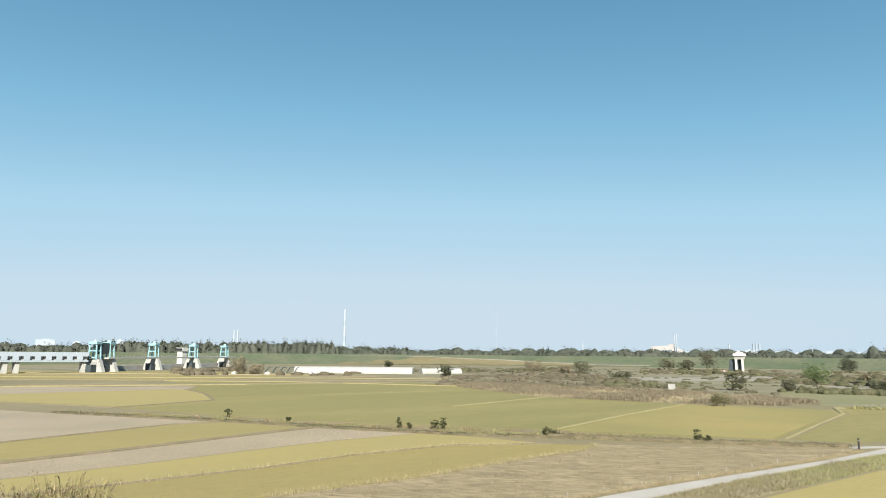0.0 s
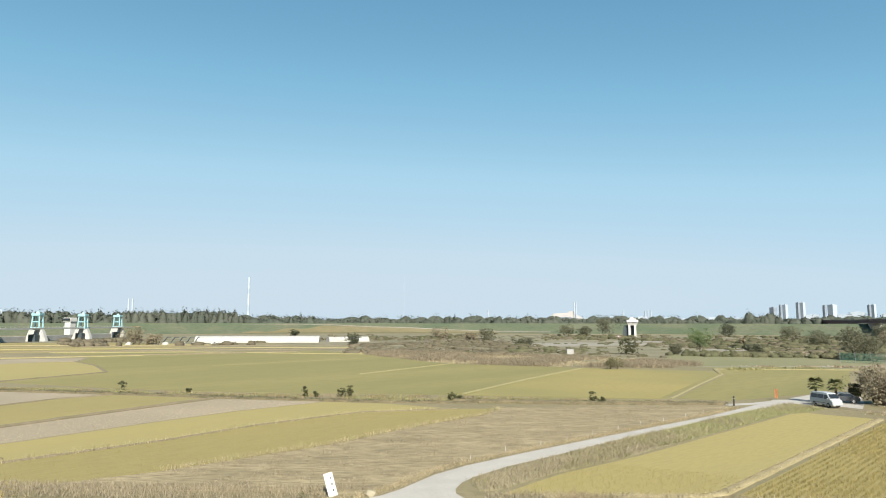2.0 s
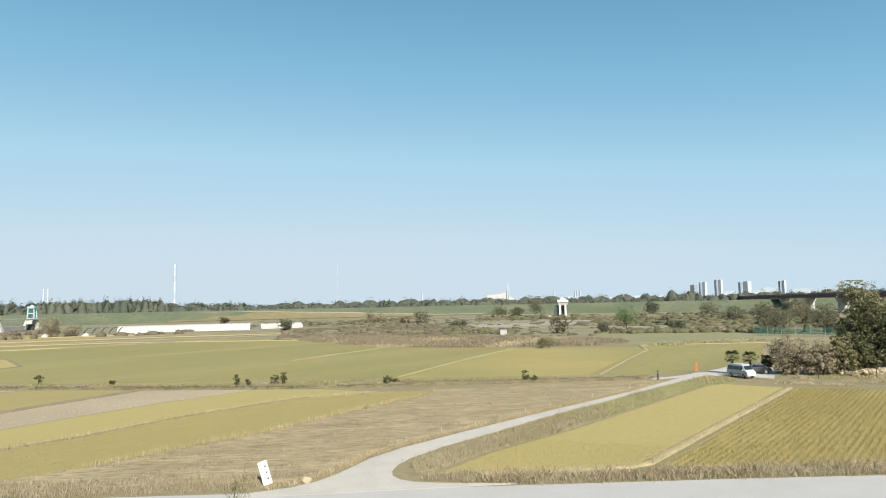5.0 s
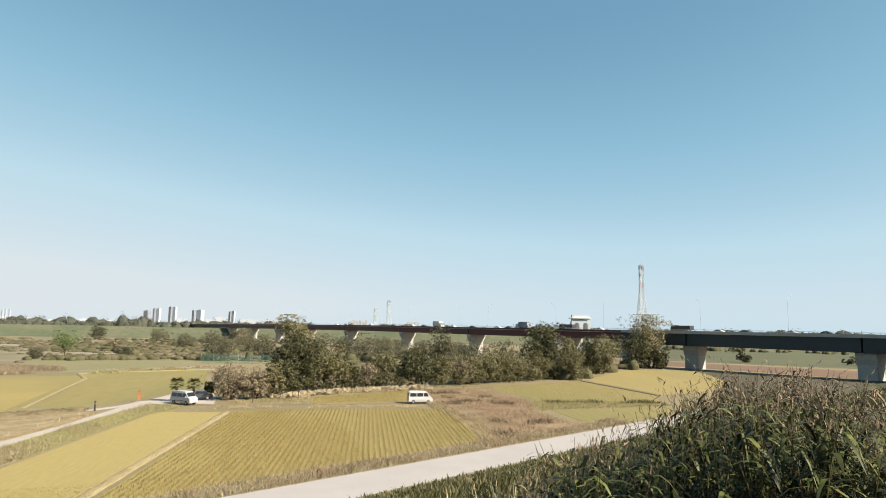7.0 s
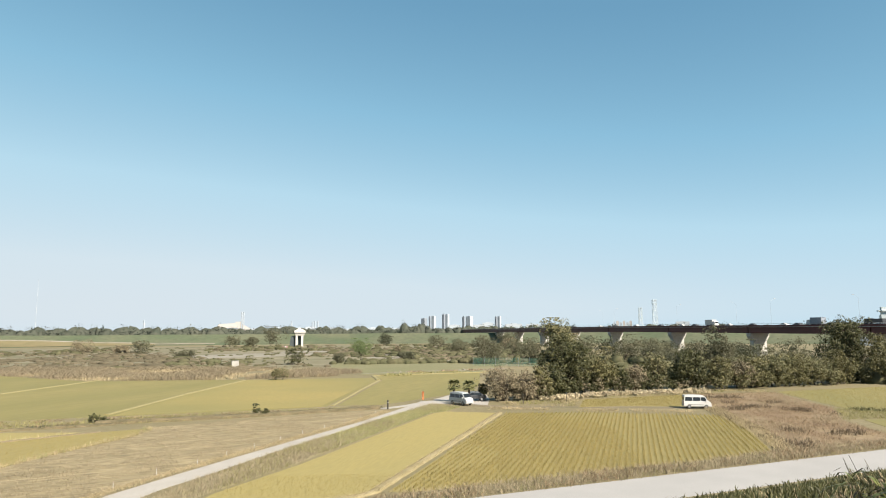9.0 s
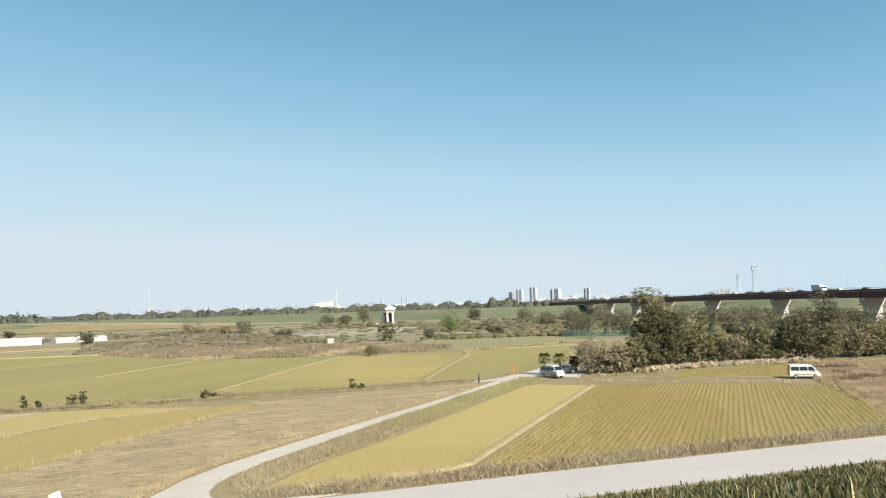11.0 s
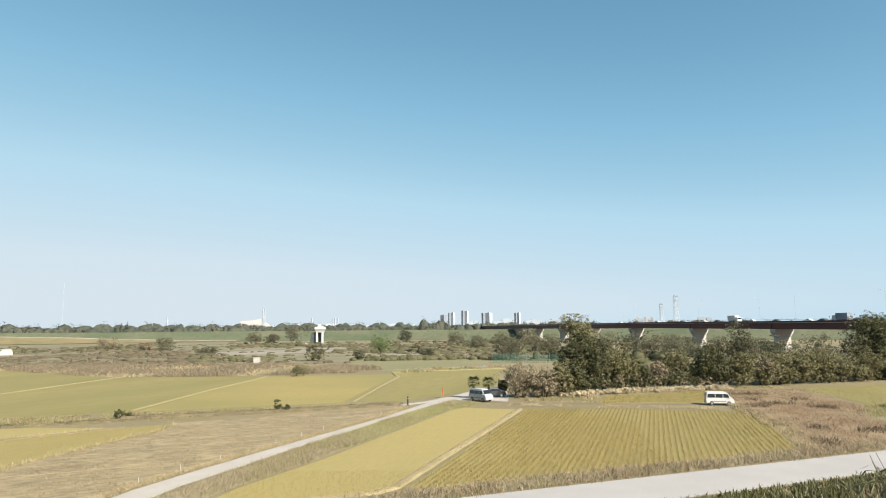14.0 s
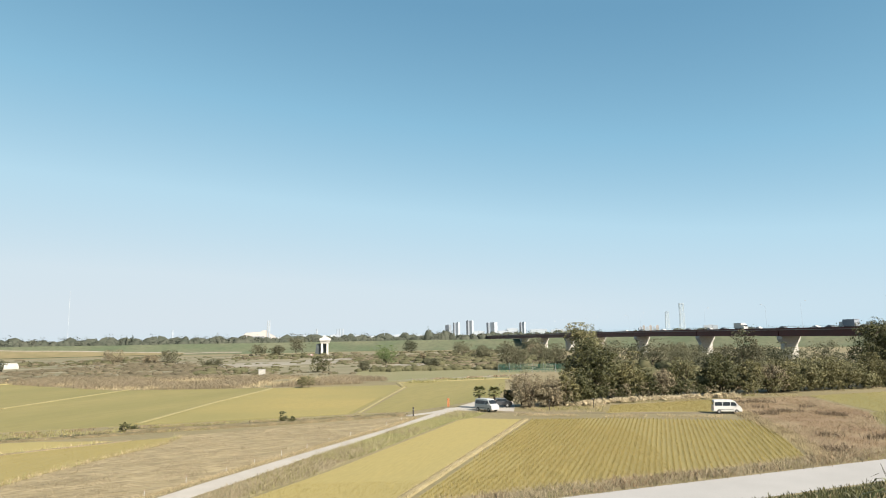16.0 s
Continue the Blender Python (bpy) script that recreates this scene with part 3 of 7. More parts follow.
patch("rice_field", "pale golden rice field behind the ditch", "rice field", FIELD_J, 0.055, RICE_YELLOW)
patch("bare_field", "far bare field strip", "bare field", FIELD_K, 0.05, BARE)
patch("rice_field", "wide green rice field behind the ditch", "rice field", FIELD_L, 0.05, RICE_GREEN)
patch("rice_field", "green rice field behind the track", "rice field", FIELD_N, 0.05, RICE_GREEN)
patch("rice_field", "golden patch of ripe rice in the wide field", "rice field", FIELD_M, 0.075, TURNING_RICE)
patch("meadow", "pale mown meadow in front of the river scrub", "meadow", MEADOW, 0.05, surface("pale_meadow", (0.177, 0.17, 0.0816), (0.211, 0.19, 0.102), (0.136, 0.136, 0.0612), 0.04, 0.6, bump=0.5, bump_size=0.15))
patch("rice_field", "dull far field beside the weir", "rice field", [(-240, 262), (-112, 263), (-60, 350), (-140, 392), (-260, 372)], 0.05, RICE_OLIVE)
patch("bare_earth", "strip of reddish earth under the bridge", "bare earth", [(188, -95), (229, -4), (252, 36), (300, 128), (318, 120), (290, 20), (240, -110)], 0.055, RED_EARTH)
patch("gravel_strip", "pale gravel strip along the meadow edge", "gravel", ribbon([(90.0, 161.5), (100.0, 161.8), (112.0, 159.2), (126.0, 156.0), (139.0, 153.2)], [0.5, 1.3, 1.9, 2.1, 1.4]), 0.09, SAND)
for o in ([(85, 322), (108, 306), (150, 318), (170, 352), (128, 372), (95, 352)], [(176, 300), (196, 285), (216, 296), (204, 322)], [(222, 262), (262, 250), (280, 272), (240, 290)], [(151, 259), (156, 243), (168, 252), (200, 300), (212, 340), (196, 330)], [(177, 268), (190, 268), (212, 300), (236, 345), (222, 343)], [(150, 372), (188, 352), (210, 372), (180, 402)], [(40, 402), (88, 388), (104, 412), (60, 426)]):
    patch("sandbar", "pale bare sand among the river scrub", "sand", o, 0.05, SAND)


def ridge(label, line, width, tall, material, name="field_ridge"):
    """A low earth ridge between fields, with rounded shoulders."""
    bm = bmesh.new()
    pts = [Vector(p) for p in line]
    dense = []
    for a, b in zip(pts, pts[1:]):
        n = max(2, int((b - a).length / 1.5))
        dense += [a.lerp(b, i / n) for i in range(n)]
    dense.append(pts[-1])
    prev = None
    for i, p in enumerate(dense):
        d = (dense[min(i + 1, len(dense) - 1)] - dense[max(i - 1, 0)]).normalized()
        s = Vector((-d.y, d.x))
        k = 1 + 0.22 * noise.noise((p.x * 0.7, p.y * 0.7, 3))
        sec = [bm.verts.new((p.x + s.x * o * width * k, p.y + s.y * o * width * k, z)) for o, z in ((-0.5, -0.1), (-0.42, tall * 0.6 * k), (-0.15, tall * k), (0.2, tall * k), (0.42, tall * 0.55 * k), (0.5, -0.1))]
        if prev:
            for j in range(5):
                bm.faces.new((prev[j], prev[j + 1], sec[j + 1], sec[j]))
        else:
            bm.faces.new(sec[::-1])
        prev = sec
    bm.faces.new(prev)
    return tagged(part(name, bm, material), label, "field ridge", kind="structure")


ridge("pale straw-covered ridge between two rice fields", [(62.9, 70.9), (40.2, 53.6), (25.2, 42.1), (23.4, 41.6), (18.0, 42.3), (13.0, 43.2)], 0.85, 0.2, STRAW)
ridge("thin pale ridge across the wide green field", [(18.0, 104.5), (36.0, 130.5), (57.5, 158.5)], 1.0, 0.2, DULL_RIDGE)
ridge("thin pale ridge across the wide green field", [(2.3, 147.4), (29.0, 182.5)], 1.0, 0.2, DULL_RIDGE)
ridge("thin dry ridge beside the golden patch", [(48.6, 94.6), (66.0, 116.5), (83.0, 137.3)], 0.6, 0.15, DULL_RIDGE)
ridge("pale ridge closing the green fields", [(83.0, 137.6), (90.0, 152.0), (123.0, 144.5)], 1.2, 0.22, DULL_RIDGE)
ridge("dark grassy ridge between harvested strips", [(-57.2, 56.8), (-45.1, 69.0), (-38.1, 77.8), (-29.3, 90.4), (-20.2, 103.4)], 0.8, 0.3, EARTH)
ridge("low grassy ridge between harvested strips", [(-68.5, 62.5), (-55.4, 84.0), (-43.3, 105.8), (-37.3, 110.6)], 0.6, 0.2, EARTH)
ridge("low grassy ridge behind the ditch", [(-98.0, 148.2), (-67.5, 137.0), (-55.0, 160.2), (-66.3, 185.2), (-78.6, 203.6)], 0.9, 0.2, EARTH)
ridge("thin dry ridge between rice fields", [(-34.8, 53.2), (-17.8, 67.6), (-10.1, 76.2), (1.2, 85.1), (14.5, 87.3)], 0.5, 0.18, EARTH)
ridge("dark ridge between two rice fields at the hedge", [(130.5, 28.5), (157.0, 52.5)], 0.7, 0.18, EARTH)
ridge("earth bank of the field ditch", [(-72, 124), (-38.2, 112.6), (-20.0, 105.0), (-6.7, 99.5), (6.0, 95.3), (17.0, 93.0)], 1.0, 0.3, DITCH_EARTH)
ridge("bushy earth bank of the field ditch", [(15.3, 95.3), (25.0, 91.8), (36.0, 89.3), (46.0, 87.6), (52.5, 86.9)], 1.3, 0.45, DITCH_EARTH)
ridge("far earth ridge in the fields", [(-140, 218), (-84, 236), (-20, 262)], 1.6, 0.4, EARTH)
ridge("far pale ridge in the fields", [(-110, 262), (-60, 263), (6, 238)], 1.6, 0.35, DULL_RIDGE)
ridge("far pale ridge in the fields", [(-36, 182), (11, 217)], 0.5, 0.1, DULL_RIDGE)

for line, mat in (([(-190, 262), (-112, 272), (-40, 284), (2, 290)], EARTH), ([(-200, 288), (-120, 296), (-44, 306), (0, 304)], DULL_RIDGE), ([(-210, 318), (-130, 322), (-60, 330), (4, 322)], EARTH), ([(-220, 340), (-150, 340), (-70, 343)], STRAW), ([(-150, 205), (-110, 222), (-70, 238)], DULL_RIDGE)):
    ridge("far grassy ridge between the fields near the weir", line, 1.8, 0.35, mat)

# The far levee, as long as the plain is wide.
bm = bmesh.new()
sections, LEVEE_PTS = [], []
for i in range(61):
    az = -70 + i * 2.9
    d = 640 + 60 * math.cos(radians((az - 10) * 2)) + 14 * noise.noise((i * 0.35, 0, 0))
    top = 10.6 + 0.5 * noise.noise((i * 0.5, 2, 0))
    LEVEE_PTS.append([polar(az, d + o, z) for o, z in ((0, -0.2), (14, 3.2), (38, top), (46, top), (90, -0.2))])
    sections.append([bm.verts.new(p) for p in LEVEE_PTS[-1]])
for s0, s1 in zip(sections, sections[1:]):
    for j in range(4):
        bm.faces.new((s0[j], s1[j], s1[j + 1], s0[j + 1]))
tagged(part("far_levee", bm, surface("far_levee_grass", (0.085, 0.108, 0.058), (0.13, 0.133, 0.08), (0.06, 0.072, 0.042), 0.03, 0.25, bump=0.5, bump_size=0.4)), "long green levee on the far side of the river", "levee", kind="structure")


def levee_face(az, z):
    """A place on the far levee's near face at a height, a little proud of it."""
    i = min(max((az + 70) / 2.9, 0), 59.999)
    k = int(i)
    pts = [a.lerp(b, i - k) for a, b in zip(LEVEE_PTS[k], LEVEE_PTS[k + 1])]
    for p, q in zip(pts[:2], pts[1:3]):
        if z <= q.z:
            c = p.lerp(q, (z - p.z) / (q.z - p.z))
            return Vector((c.x, c.y, c.z + 0.25)) - c.normalized() * 0.3
    return pts[2]


def face_sheet(name, label, category, steps, low, high, material):
    bm = bmesh.new()
    prev = None
    for az in steps:
        lo, hi = low(az), high(az)
        col = [bm.verts.new(levee_face(az, lo + (hi - lo) * j / 4)) for j in range(5)]
        if prev:
            for j in range(4):
                bm.faces.new((prev[j], col[j], col[j + 1], prev[j + 1]))
        prev = col
    return tagged(part(name, bm, material), label, category, kind="structure")


def track_z(az):
    return 8.9 - 0.46 * (az + 2) - 0.25 * math.sin(az * 0.9)


STEPS = [-9 + 0.5 * i for i in range(45)]


def grow(az):
    return min(1.0, max(0.05, (az + 9) / 8 + 0.12 * math.sin(az * 2.1)))


face_sheet("far_track", "pale winding track on the far levee", "track", STEPS, lambda a: min(track_z(a), 8.9) - 0.75 * grow(a), lambda a: min(track_z(a), 8.9) + 0.1 * grow(a), SAND)
face_sheet("far_meadow", "tan dry meadow on the far levee", "meadow", STEPS, lambda a: 0.4, lambda a: max(0.6, 0.4 + (min(track_z(a), 8.9) - 1.2) * grow(a)), surface("tan_meadow", (0.204, 0.165, 0.09), (0.165, 0.14, 0.07), (0.12, 0.11, 0.05), 0.01, 0.1, bump=0.5, bump_size=0.3))
face_sheet("far_track", "pale far track at the foot of the levee", "track", [13 + 0.5 * i for i in range(10)], lambda a: 1.0, lambda a: 1.8, SAND)

# ---- the highway bridge ----
FOOT, STEP = Vector((239.0, 40.0)), Vector((23.0, 51.0))  # nearest face of one pier, and the way to the next
BRIDGE_DIR = STEP.normalized()
BRIDGE_OUT = Vector((BRIDGE_DIR.y, -BRIDGE_DIR.x))  # away from the camera
TURN = math.degrees(math.atan2(BRIDGE_DIR.y, BRIDGE_DIR.x))


def deck_z(s):
    for (s0, z0), (s1, z1) in zip(((-5, 12.3), (-1, 13.0), (0, 13.4), (2.2, 14.1), (4.3, 14.9), (8, 15.0)), ((-1, 13.0), (0, 13.4), (2.2, 14.1), (4.3, 14.9), (8, 15.0), (20, 14.6))):
        if s <= s1:
            return z0 + (z1 - z0) * (s - s0) / (s1 - s0)
    return 14.6


def bridge_at(s, out=0.0):
    p = FOOT + STEP * s + BRIDGE_OUT * out
    return p


def span_mesh(s0, s1, outs_z, n=6):
    """A bar along the bridge; outs_z: its section as (outward, below the parapet's top)."""
    bm = bmesh.new()
    prev = None
    for i in range(n + 1):
        s = s0 + (s1 - s0) * i / n
        sec = []
        for o, dz in outs_z:
            p = bridge_at(s, o)
            sec.append(bm.verts.new((p.x, p.y, deck_z(s) - dz)))
        if prev:
            for j in range(len(sec)):
                bm.faces.new((prev[j], prev[(j + 1) % len(sec)], sec[(j + 1) % len(sec)], sec[j]))
        else:
            bm.faces.new(sec[::-1])
        prev = sec
    bm.faces.new(prev)
    return bm


bridge = thing("highway_bridge", "long girder road bridge on concrete piers, red and slate-blue", "bridge")
PIERS = [-4, -3, -2, -0.94, 0.06, 0.56, 1.12, 2.3, 3.48, 4.78, 6.0, 7.1, 8.3, 9.4, 10.5, 11.6, 12.7, 13.8, 14.9]
for s0, s1 in zip(PIERS, PIERS[1:]):
    red = s0 >= 0.5
    deep = 3.9 if red else 5.3
    steel = GIRDER_RED if red else GIRDER_BLUE
    part("girder", span_mesh(s0 + 0.005, s1 - 0.005, ((0.6, 1.15), (0.6, deep), (1.1, deep), (3.6, deep - 0.2), (3.6, 1.15))), steel, bridge, "oxide-red steel girder" if red else "slate-blue steel girder")
    part("girder", span_mesh(s0 + 0.005, s1 - 0.005, ((7.4, 1.15), (7.4, deep - 0.2), (9.9, deep), (10.4, deep), (10.4, 1.15))), steel, bridge)
    part("deck", span_mesh(s0, s1, ((0.0, 0.85), (0.0, 1.145), (11.0, 1.145), (11.0, 0.85))), CONCRETE, bridge, "grey concrete road deck")
    part("parapet", span_mesh(s0, s1, ((-0.004, 0.25 if red else 0.12), (-0.004, 0.98), (0.26, 0.98), (0.26, 0.25 if red else 0.12))), CONCRETE if not red else GIRDER_RED, bridge)
    part("parapet", span_mesh(s0, s1, ((10.74, 0.25), (10.74, 0.846), (11.0, 0.846), (11.0, 0.25))), CONCRETE, bridge)
    bm = bmesh.new()
    for k in range(12):
        s = s0 + (s1 - s0) * k / 12
        p = bridge_at(s, 0.13)
        z = deck_z(s)
        q = bridge_at(s0 + (s1 - s0) * (k + 1) / 12, 0.13)
        zq = deck_z(s0 + (s1 - s0) * (k + 1) / 12)
        rod(bm, (p.x, p.y, z - 0.3), (p.x, p.y, z + 0.35), 0.06, seg=4)
        rod(bm, (p.x, p.y, z + 0.33), (q.x, q.y, zq + 0.33), 0.05, seg=4)
    part("railing", bm, STEEL, bridge)
for s in PIERS:
    red = s > 0.5
    top = deck_z(s) - (3.9 if red else 5.3)
    m = Matrix.Translation((*bridge_at(s), 0)) @ pose(0, 0, 0, 0, 0, TURN)
    # along x: the bridge; -y: away from the camera
    pier = new("pier")
    pier.parent = bridge
    pier.matrix_world = m
    pier["label"] = "grey concrete hammerhead pier"
    bm = bmesh.new()
    wide, thick = (7.0, 3.0) if red else (4.6, 5.4)
    y0 = -5.6 + wide / 2
    prism(bm, [(-thick / 2, y0), (-thick / 2, y0 - wide), (thick / 2, y0 - wide), (thick / 2, y0)], -0.4, top - 2.6)
    bevel(bm, 0.25)
    part("column", bm, PIER_CONCRETE, pier)
    bm = bmesh.new()
    near, far = (-0.7, -10.4) if red else (y0 + 0.7, y0 - wide - 0.7)
    extrude = [(y0, top - 3.4), (near, top - 1.4), (near, top - 0.02), (far, top - 0.02), (far, top - 1.4), (y0 - wide, top - 3.4)]
    a = [bm.verts.new((-thick / 2 - 0.15, y, z)) for y, z in extrude]
    b = [bm.verts.new((thick / 2 + 0.15, y, z)) for y, z in extrude]
    bm.faces.new(a)
    bm.faces.new(b[::-1])
    for i in range(6):
        bm.faces.new((a[i], b[i], b[(i + 1) % 6], a[(i + 1) % 6]))
    bevel(bm, 0.12, 1)
    part("cap", bm, PIER_CONCRETE, pier)

# street lamps along the deck
lamp = thing("street_lamp", "slim tall street lamp with a white head on the bridge", "street lamp", group="bridge lamps")
bm = bmesh.new()
rod(bm, (0, 0, -0.9), (0, 0, 10.2), 0.05, 0.03, 6)
rod(bm, (0, 0, 10.2), (0, -1.9, 11.2), 0.03, 0.025, 6)
part("pole", bm, HAZED_WHITE, lamp)
bm = bmesh.new()
box(bm, (0, -2.4, 11.25), (0.3, 1.0, 0.16))
bevel(bm, 0.08)
part("lamp_head", bm, WHITE_PAINT, lamp)
for k in range(-7, 14):
    s = 1.37 + 0.65 * k
    for out, flip in ((0.55, 0), (10.45, 180)):
        if (k % 2 == 0) == (out > 5):
            p = bridge_at(s, out)
            m = pose(p.x, p.y, deck_z(s), 0, 0, TURN + flip)
            if k == -7 and out < 5:
                lamp.matrix_world = m
            else:
                copy_thing(lamp, m)
if lamp.matrix_world.translation.length < 1:
    p = bridge_at(1.37 - 0.65 * 8, 0.55)
    lamp.matrix_world = pose(p.x, p.y, deck_z(-3.83), 0, 0, TURN)


# ---- vehicles ----
def wheel(parent, x, y, r=0.33, wide=0.2):
    bm = bmesh.new()
    rod(bm, (x, y - wide / 2, r), (x, y + wide / 2, r), r, seg=18)
    tyre = part("wheel", bm, RUBBER, parent, "black tyre")
    bm = bmesh.new()
    rod(bm, (x, y - wide / 2 - 0.012, r), (x, y + wide / 2 + 0.012, r), r * 0.6, seg=14)
    part("rim", bm, STEEL, tyre, "grey steel rim")


def van(label, paint, m, group=""):
    """A one-box van, 4.7 m long, its nose along +x."""
    t = thing("van", label, "van", m, group)

    def half(z):
        return 0.85 if z < 1.05 else 0.85 - 0.12 * (z - 1.05) / 0.9

    bm = bmesh.new()
    extrude_y(bm, [(-2.33, 0.34), (-2.36, 0.75), (-2.33, 1.1), (-2.2, 1.9), (-2.0, 1.97), (-0.5, 2.0), (1.0, 1.95), (1.25, 1.86), (1.8, 1.22), (2.2, 1.02), (2.33, 0.8), (2.36, 0.42), (2.25, 0.34)], 0.85, half)
    bevel(bm, 0.05)
    part("body", bm, paint, t)
    for sgn in (1, -1):
        for (xa, xb, xc, xd) in ((0.55, 1.62, 1.22, 0.55), (-0.75, 0.45, 0.45, -0.75), (-2.1, -0.85, -0.85, -2.04)):
            bm = bmesh.new()
            q = [(xa, 1.17), (xb, 1.17), (xc, 1.72), (xd, 1.72)]
            outer = [bm.verts.new((x, sgn * (half(z) + 0.012), z)) for x, z in q]
            inner = [bm.verts.new((x, sgn * (half(z) - 0.02), z)) for x, z in q]
            bm.faces.new(outer)
            bm.faces.new(inner[::-1])
            for i in range(4):
                bm.faces.new((outer[i], outer[(i + 1) % 4], inner[(i + 1) % 4], inner[i]))
            part("side_window", bm, GLASS_DARK, t, "dark tinted side window")
        bm = bmesh.new()
        box(bm, (-0.15, sgn * 0.858, 0.62), (2.3, 0.03, 0.06))
        part("trim_strip", bm, DARK_PAINT, t)
        bm = bmesh.new()
        box(bm, (1.5, sgn * 0.96, 1.2), (0.1, 0.18, 0.24))
        bevel(bm, 0.03)
        part("mirror", bm, paint, t)
        bm = bmesh.new()
        box(bm, (2.3, sgn * 0.62, 0.78), (0.12, 0.34, 0.2))
        bevel(bm, 0.03)
        part("headlight", bm, LAMP_GLASS, t)
        bm = bmesh.new()
        box(bm, (-2.345, sgn * 0.74, 0.95), (0.05, 0.12, 0.45))
        part("tail_light", bm, SIGNAL_RED, t)
    bm = bmesh.new()
    q = [(1.33, 1.80), (1.80, 1.26)]
    v = [bm.verts.new((x + o, y * (half(z) - 0.09), z + o)) for o in (0.018, -0.02) for x, z in q for y in (1, -1)]
    for f in ((0, 1, 3, 2), (4, 6, 7, 5), (0, 2, 6, 4), (1, 5, 7, 3), (0, 4, 5, 1), (2, 3, 7, 6)):
        bm.faces.new([v[i] for i in f])
    part("windscreen", bm, GLASS_DARK, t, "dark sloping windscreen")
    bm = bmesh.new()
    box(bm, (-2.285, 0, 1.45), (0.05, 1.3, 0.5), pose(0, 0, 0, 0, 0, 0))
    part("rear_window", bm, GLASS_DARK, t, "dark rear window")
    bm = bmesh.new()
    box(bm, (2.36, 0, 0.45), (0.1, 1.6, 0.2))
    bevel(bm, 0.03)
    part("front_bumper", bm, paint, t)
    bm = bmesh.new()
    box(bm, (-2.37, 0, 0.45), (0.1, 1.6, 0.18))
    bevel(bm, 0.03)
    part("rear_bumper", bm, paint, t)
    for x in (1.45, -1.45):
        for y in (0.76, -0.76):
            wheel(t, x, y)
    return t


def car(label, paint, m, group="", name="car"):
    """A small saloon, its nose along +x."""
    t = thing(name, label, "car", m, group)

    def half(z):
        return 0.84 if z < 0.85 else 0.84 - 0.2 * (z - 0.85) / 0.6

    bm = bmesh.new()
    extrude_y(bm, [(-2.1, 0.3), (-2.15, 0.7), (-2.0, 0.92), (-1.6, 0.98), (-1.0, 1.42), (0.3, 1.46), (1.05, 0.98), (1.9, 0.84), (2.1, 0.6), (2.1, 0.3)], 0.84, half)
    bevel(bm, 0.05)
    part("body", bm, paint, t)
    for sgn in (1, -1):
        bm = bmesh.new()
        q = [(-1.35, 0.97), (0.9, 0.97), (0.25, 1.38), (-0.95, 1.36)]
        outer = [bm.verts.new((x, sgn * (half(z) + 0.012), z)) for x, z in q]
        inner = [bm.verts.new((x, sgn * (half(z) - 0.02), z)) for x, z in q]
        bm.faces.new(outer)
        bm.faces.new(inner[::-1])
        for i in range(4):
            bm.faces.new((outer[i], outer[(i + 1) % 4], inner[(i + 1) % 4], inner[i]))
        part("side_window", bm, GLASS_DARK, t, "dark side windows")
        bm = bmesh.new()
        box(bm, (2.05, sgn * 0.6, 0.66), (0.1, 0.3, 0.14))
        part("headlight", bm, LAMP_GLASS, t)
    for x in (1.3, -1.3):
        for y in (0.74, -0.74):
            wheel(t, x, y, 0.31)
    return t


def truck(label, cargo, m, open_bed=False):
    t = thing("truck", label, "truck", m, "traffic on the bridge")
    bm = bmesh.new()
    extrude_y(bm, [(2.0, 0.6), (2.0, 2.5), (2.3, 2.7), (3.5, 2.6), (3.85, 1.5), (3.9, 0.6)], 1.15)
    bevel(bm, 0.06)
    part("cab", bm, cargo if open_bed else WHITE_PAINT, t)
    bm = bmesh.new()
    box(bm, (3.74, 0, 2.0), (0.14, 2.0, 0.8), pose(0, 0, 0, 0, 0, 0))
    part("windscreen", bm, GLASS_DARK, t)
    bm = bmesh.new()
    if open_bed:
        for c, s in (((-1.2, 0, 1.15), (6.0, 2.4, 0.25)), ((-1.2, 1.15, 1.9), (6.0, 0.1, 1.3)), ((-1.2, -1.15, 1.9), (6.0, 0.1, 1.3)), ((1.75, 0, 2.0), (0.1, 2.2, 1.5)), ((-4.15, 0, 1.9), (0.1, 2.2, 1.3))):
            box(bm, c, s)
    else:
        box(bm, (-1.2, 0, 2.2), (6.0, 2.4, 2.6))
        bevel(bm, 0.05)
    part("cargo_bed" if open_bed else "cargo_box", bm, cargo, t)
    bm = bmesh.new()
    box(bm, (-0.2, 0, 0.72), (7.6, 0.9, 0.25))
    part("chassis", bm, DARK_PAINT, t)
    for x in (2.9, -1.6, -2.9):
        for y in (1.0, -1.0):
            wheel(t, x, y, 0.48, 0.3)
    return t


def on_deck(s, out, back=False):
    p = bridge_at(s, out)
    return pose(p.x, p.y, deck_z(s) - 0.85, 0, 0, TURN + (180 if back else 0))


truck("dark open dump truck driving on the bridge", DARK_PAINT, on_deck(0.12, 3.0), True)
truck("white box truck driving on the bridge", WHITE_WALL, on_deck(-1.25, 3.2))
truck("white box truck driving on the bridge", WHITE_WALL, on_deck(2.9, 5.5, True))
truck("grey box truck driving on the bridge", GREY_WALL, on_deck(1.62, 3.0))
truck("dark open dump truck driving on the bridge", DARK_PAINT, on_deck(1.12, 3.0), True)
first_dark = car("dark saloon car driving on the bridge", DARK_PAINT, on_deck(-0.75, 3.0), "traffic on the bridge")
first_white = car("white saloon car driving on the bridge", WHITE_PAINT, on_deck(-0.1, 6.0), "traffic on the bridge")
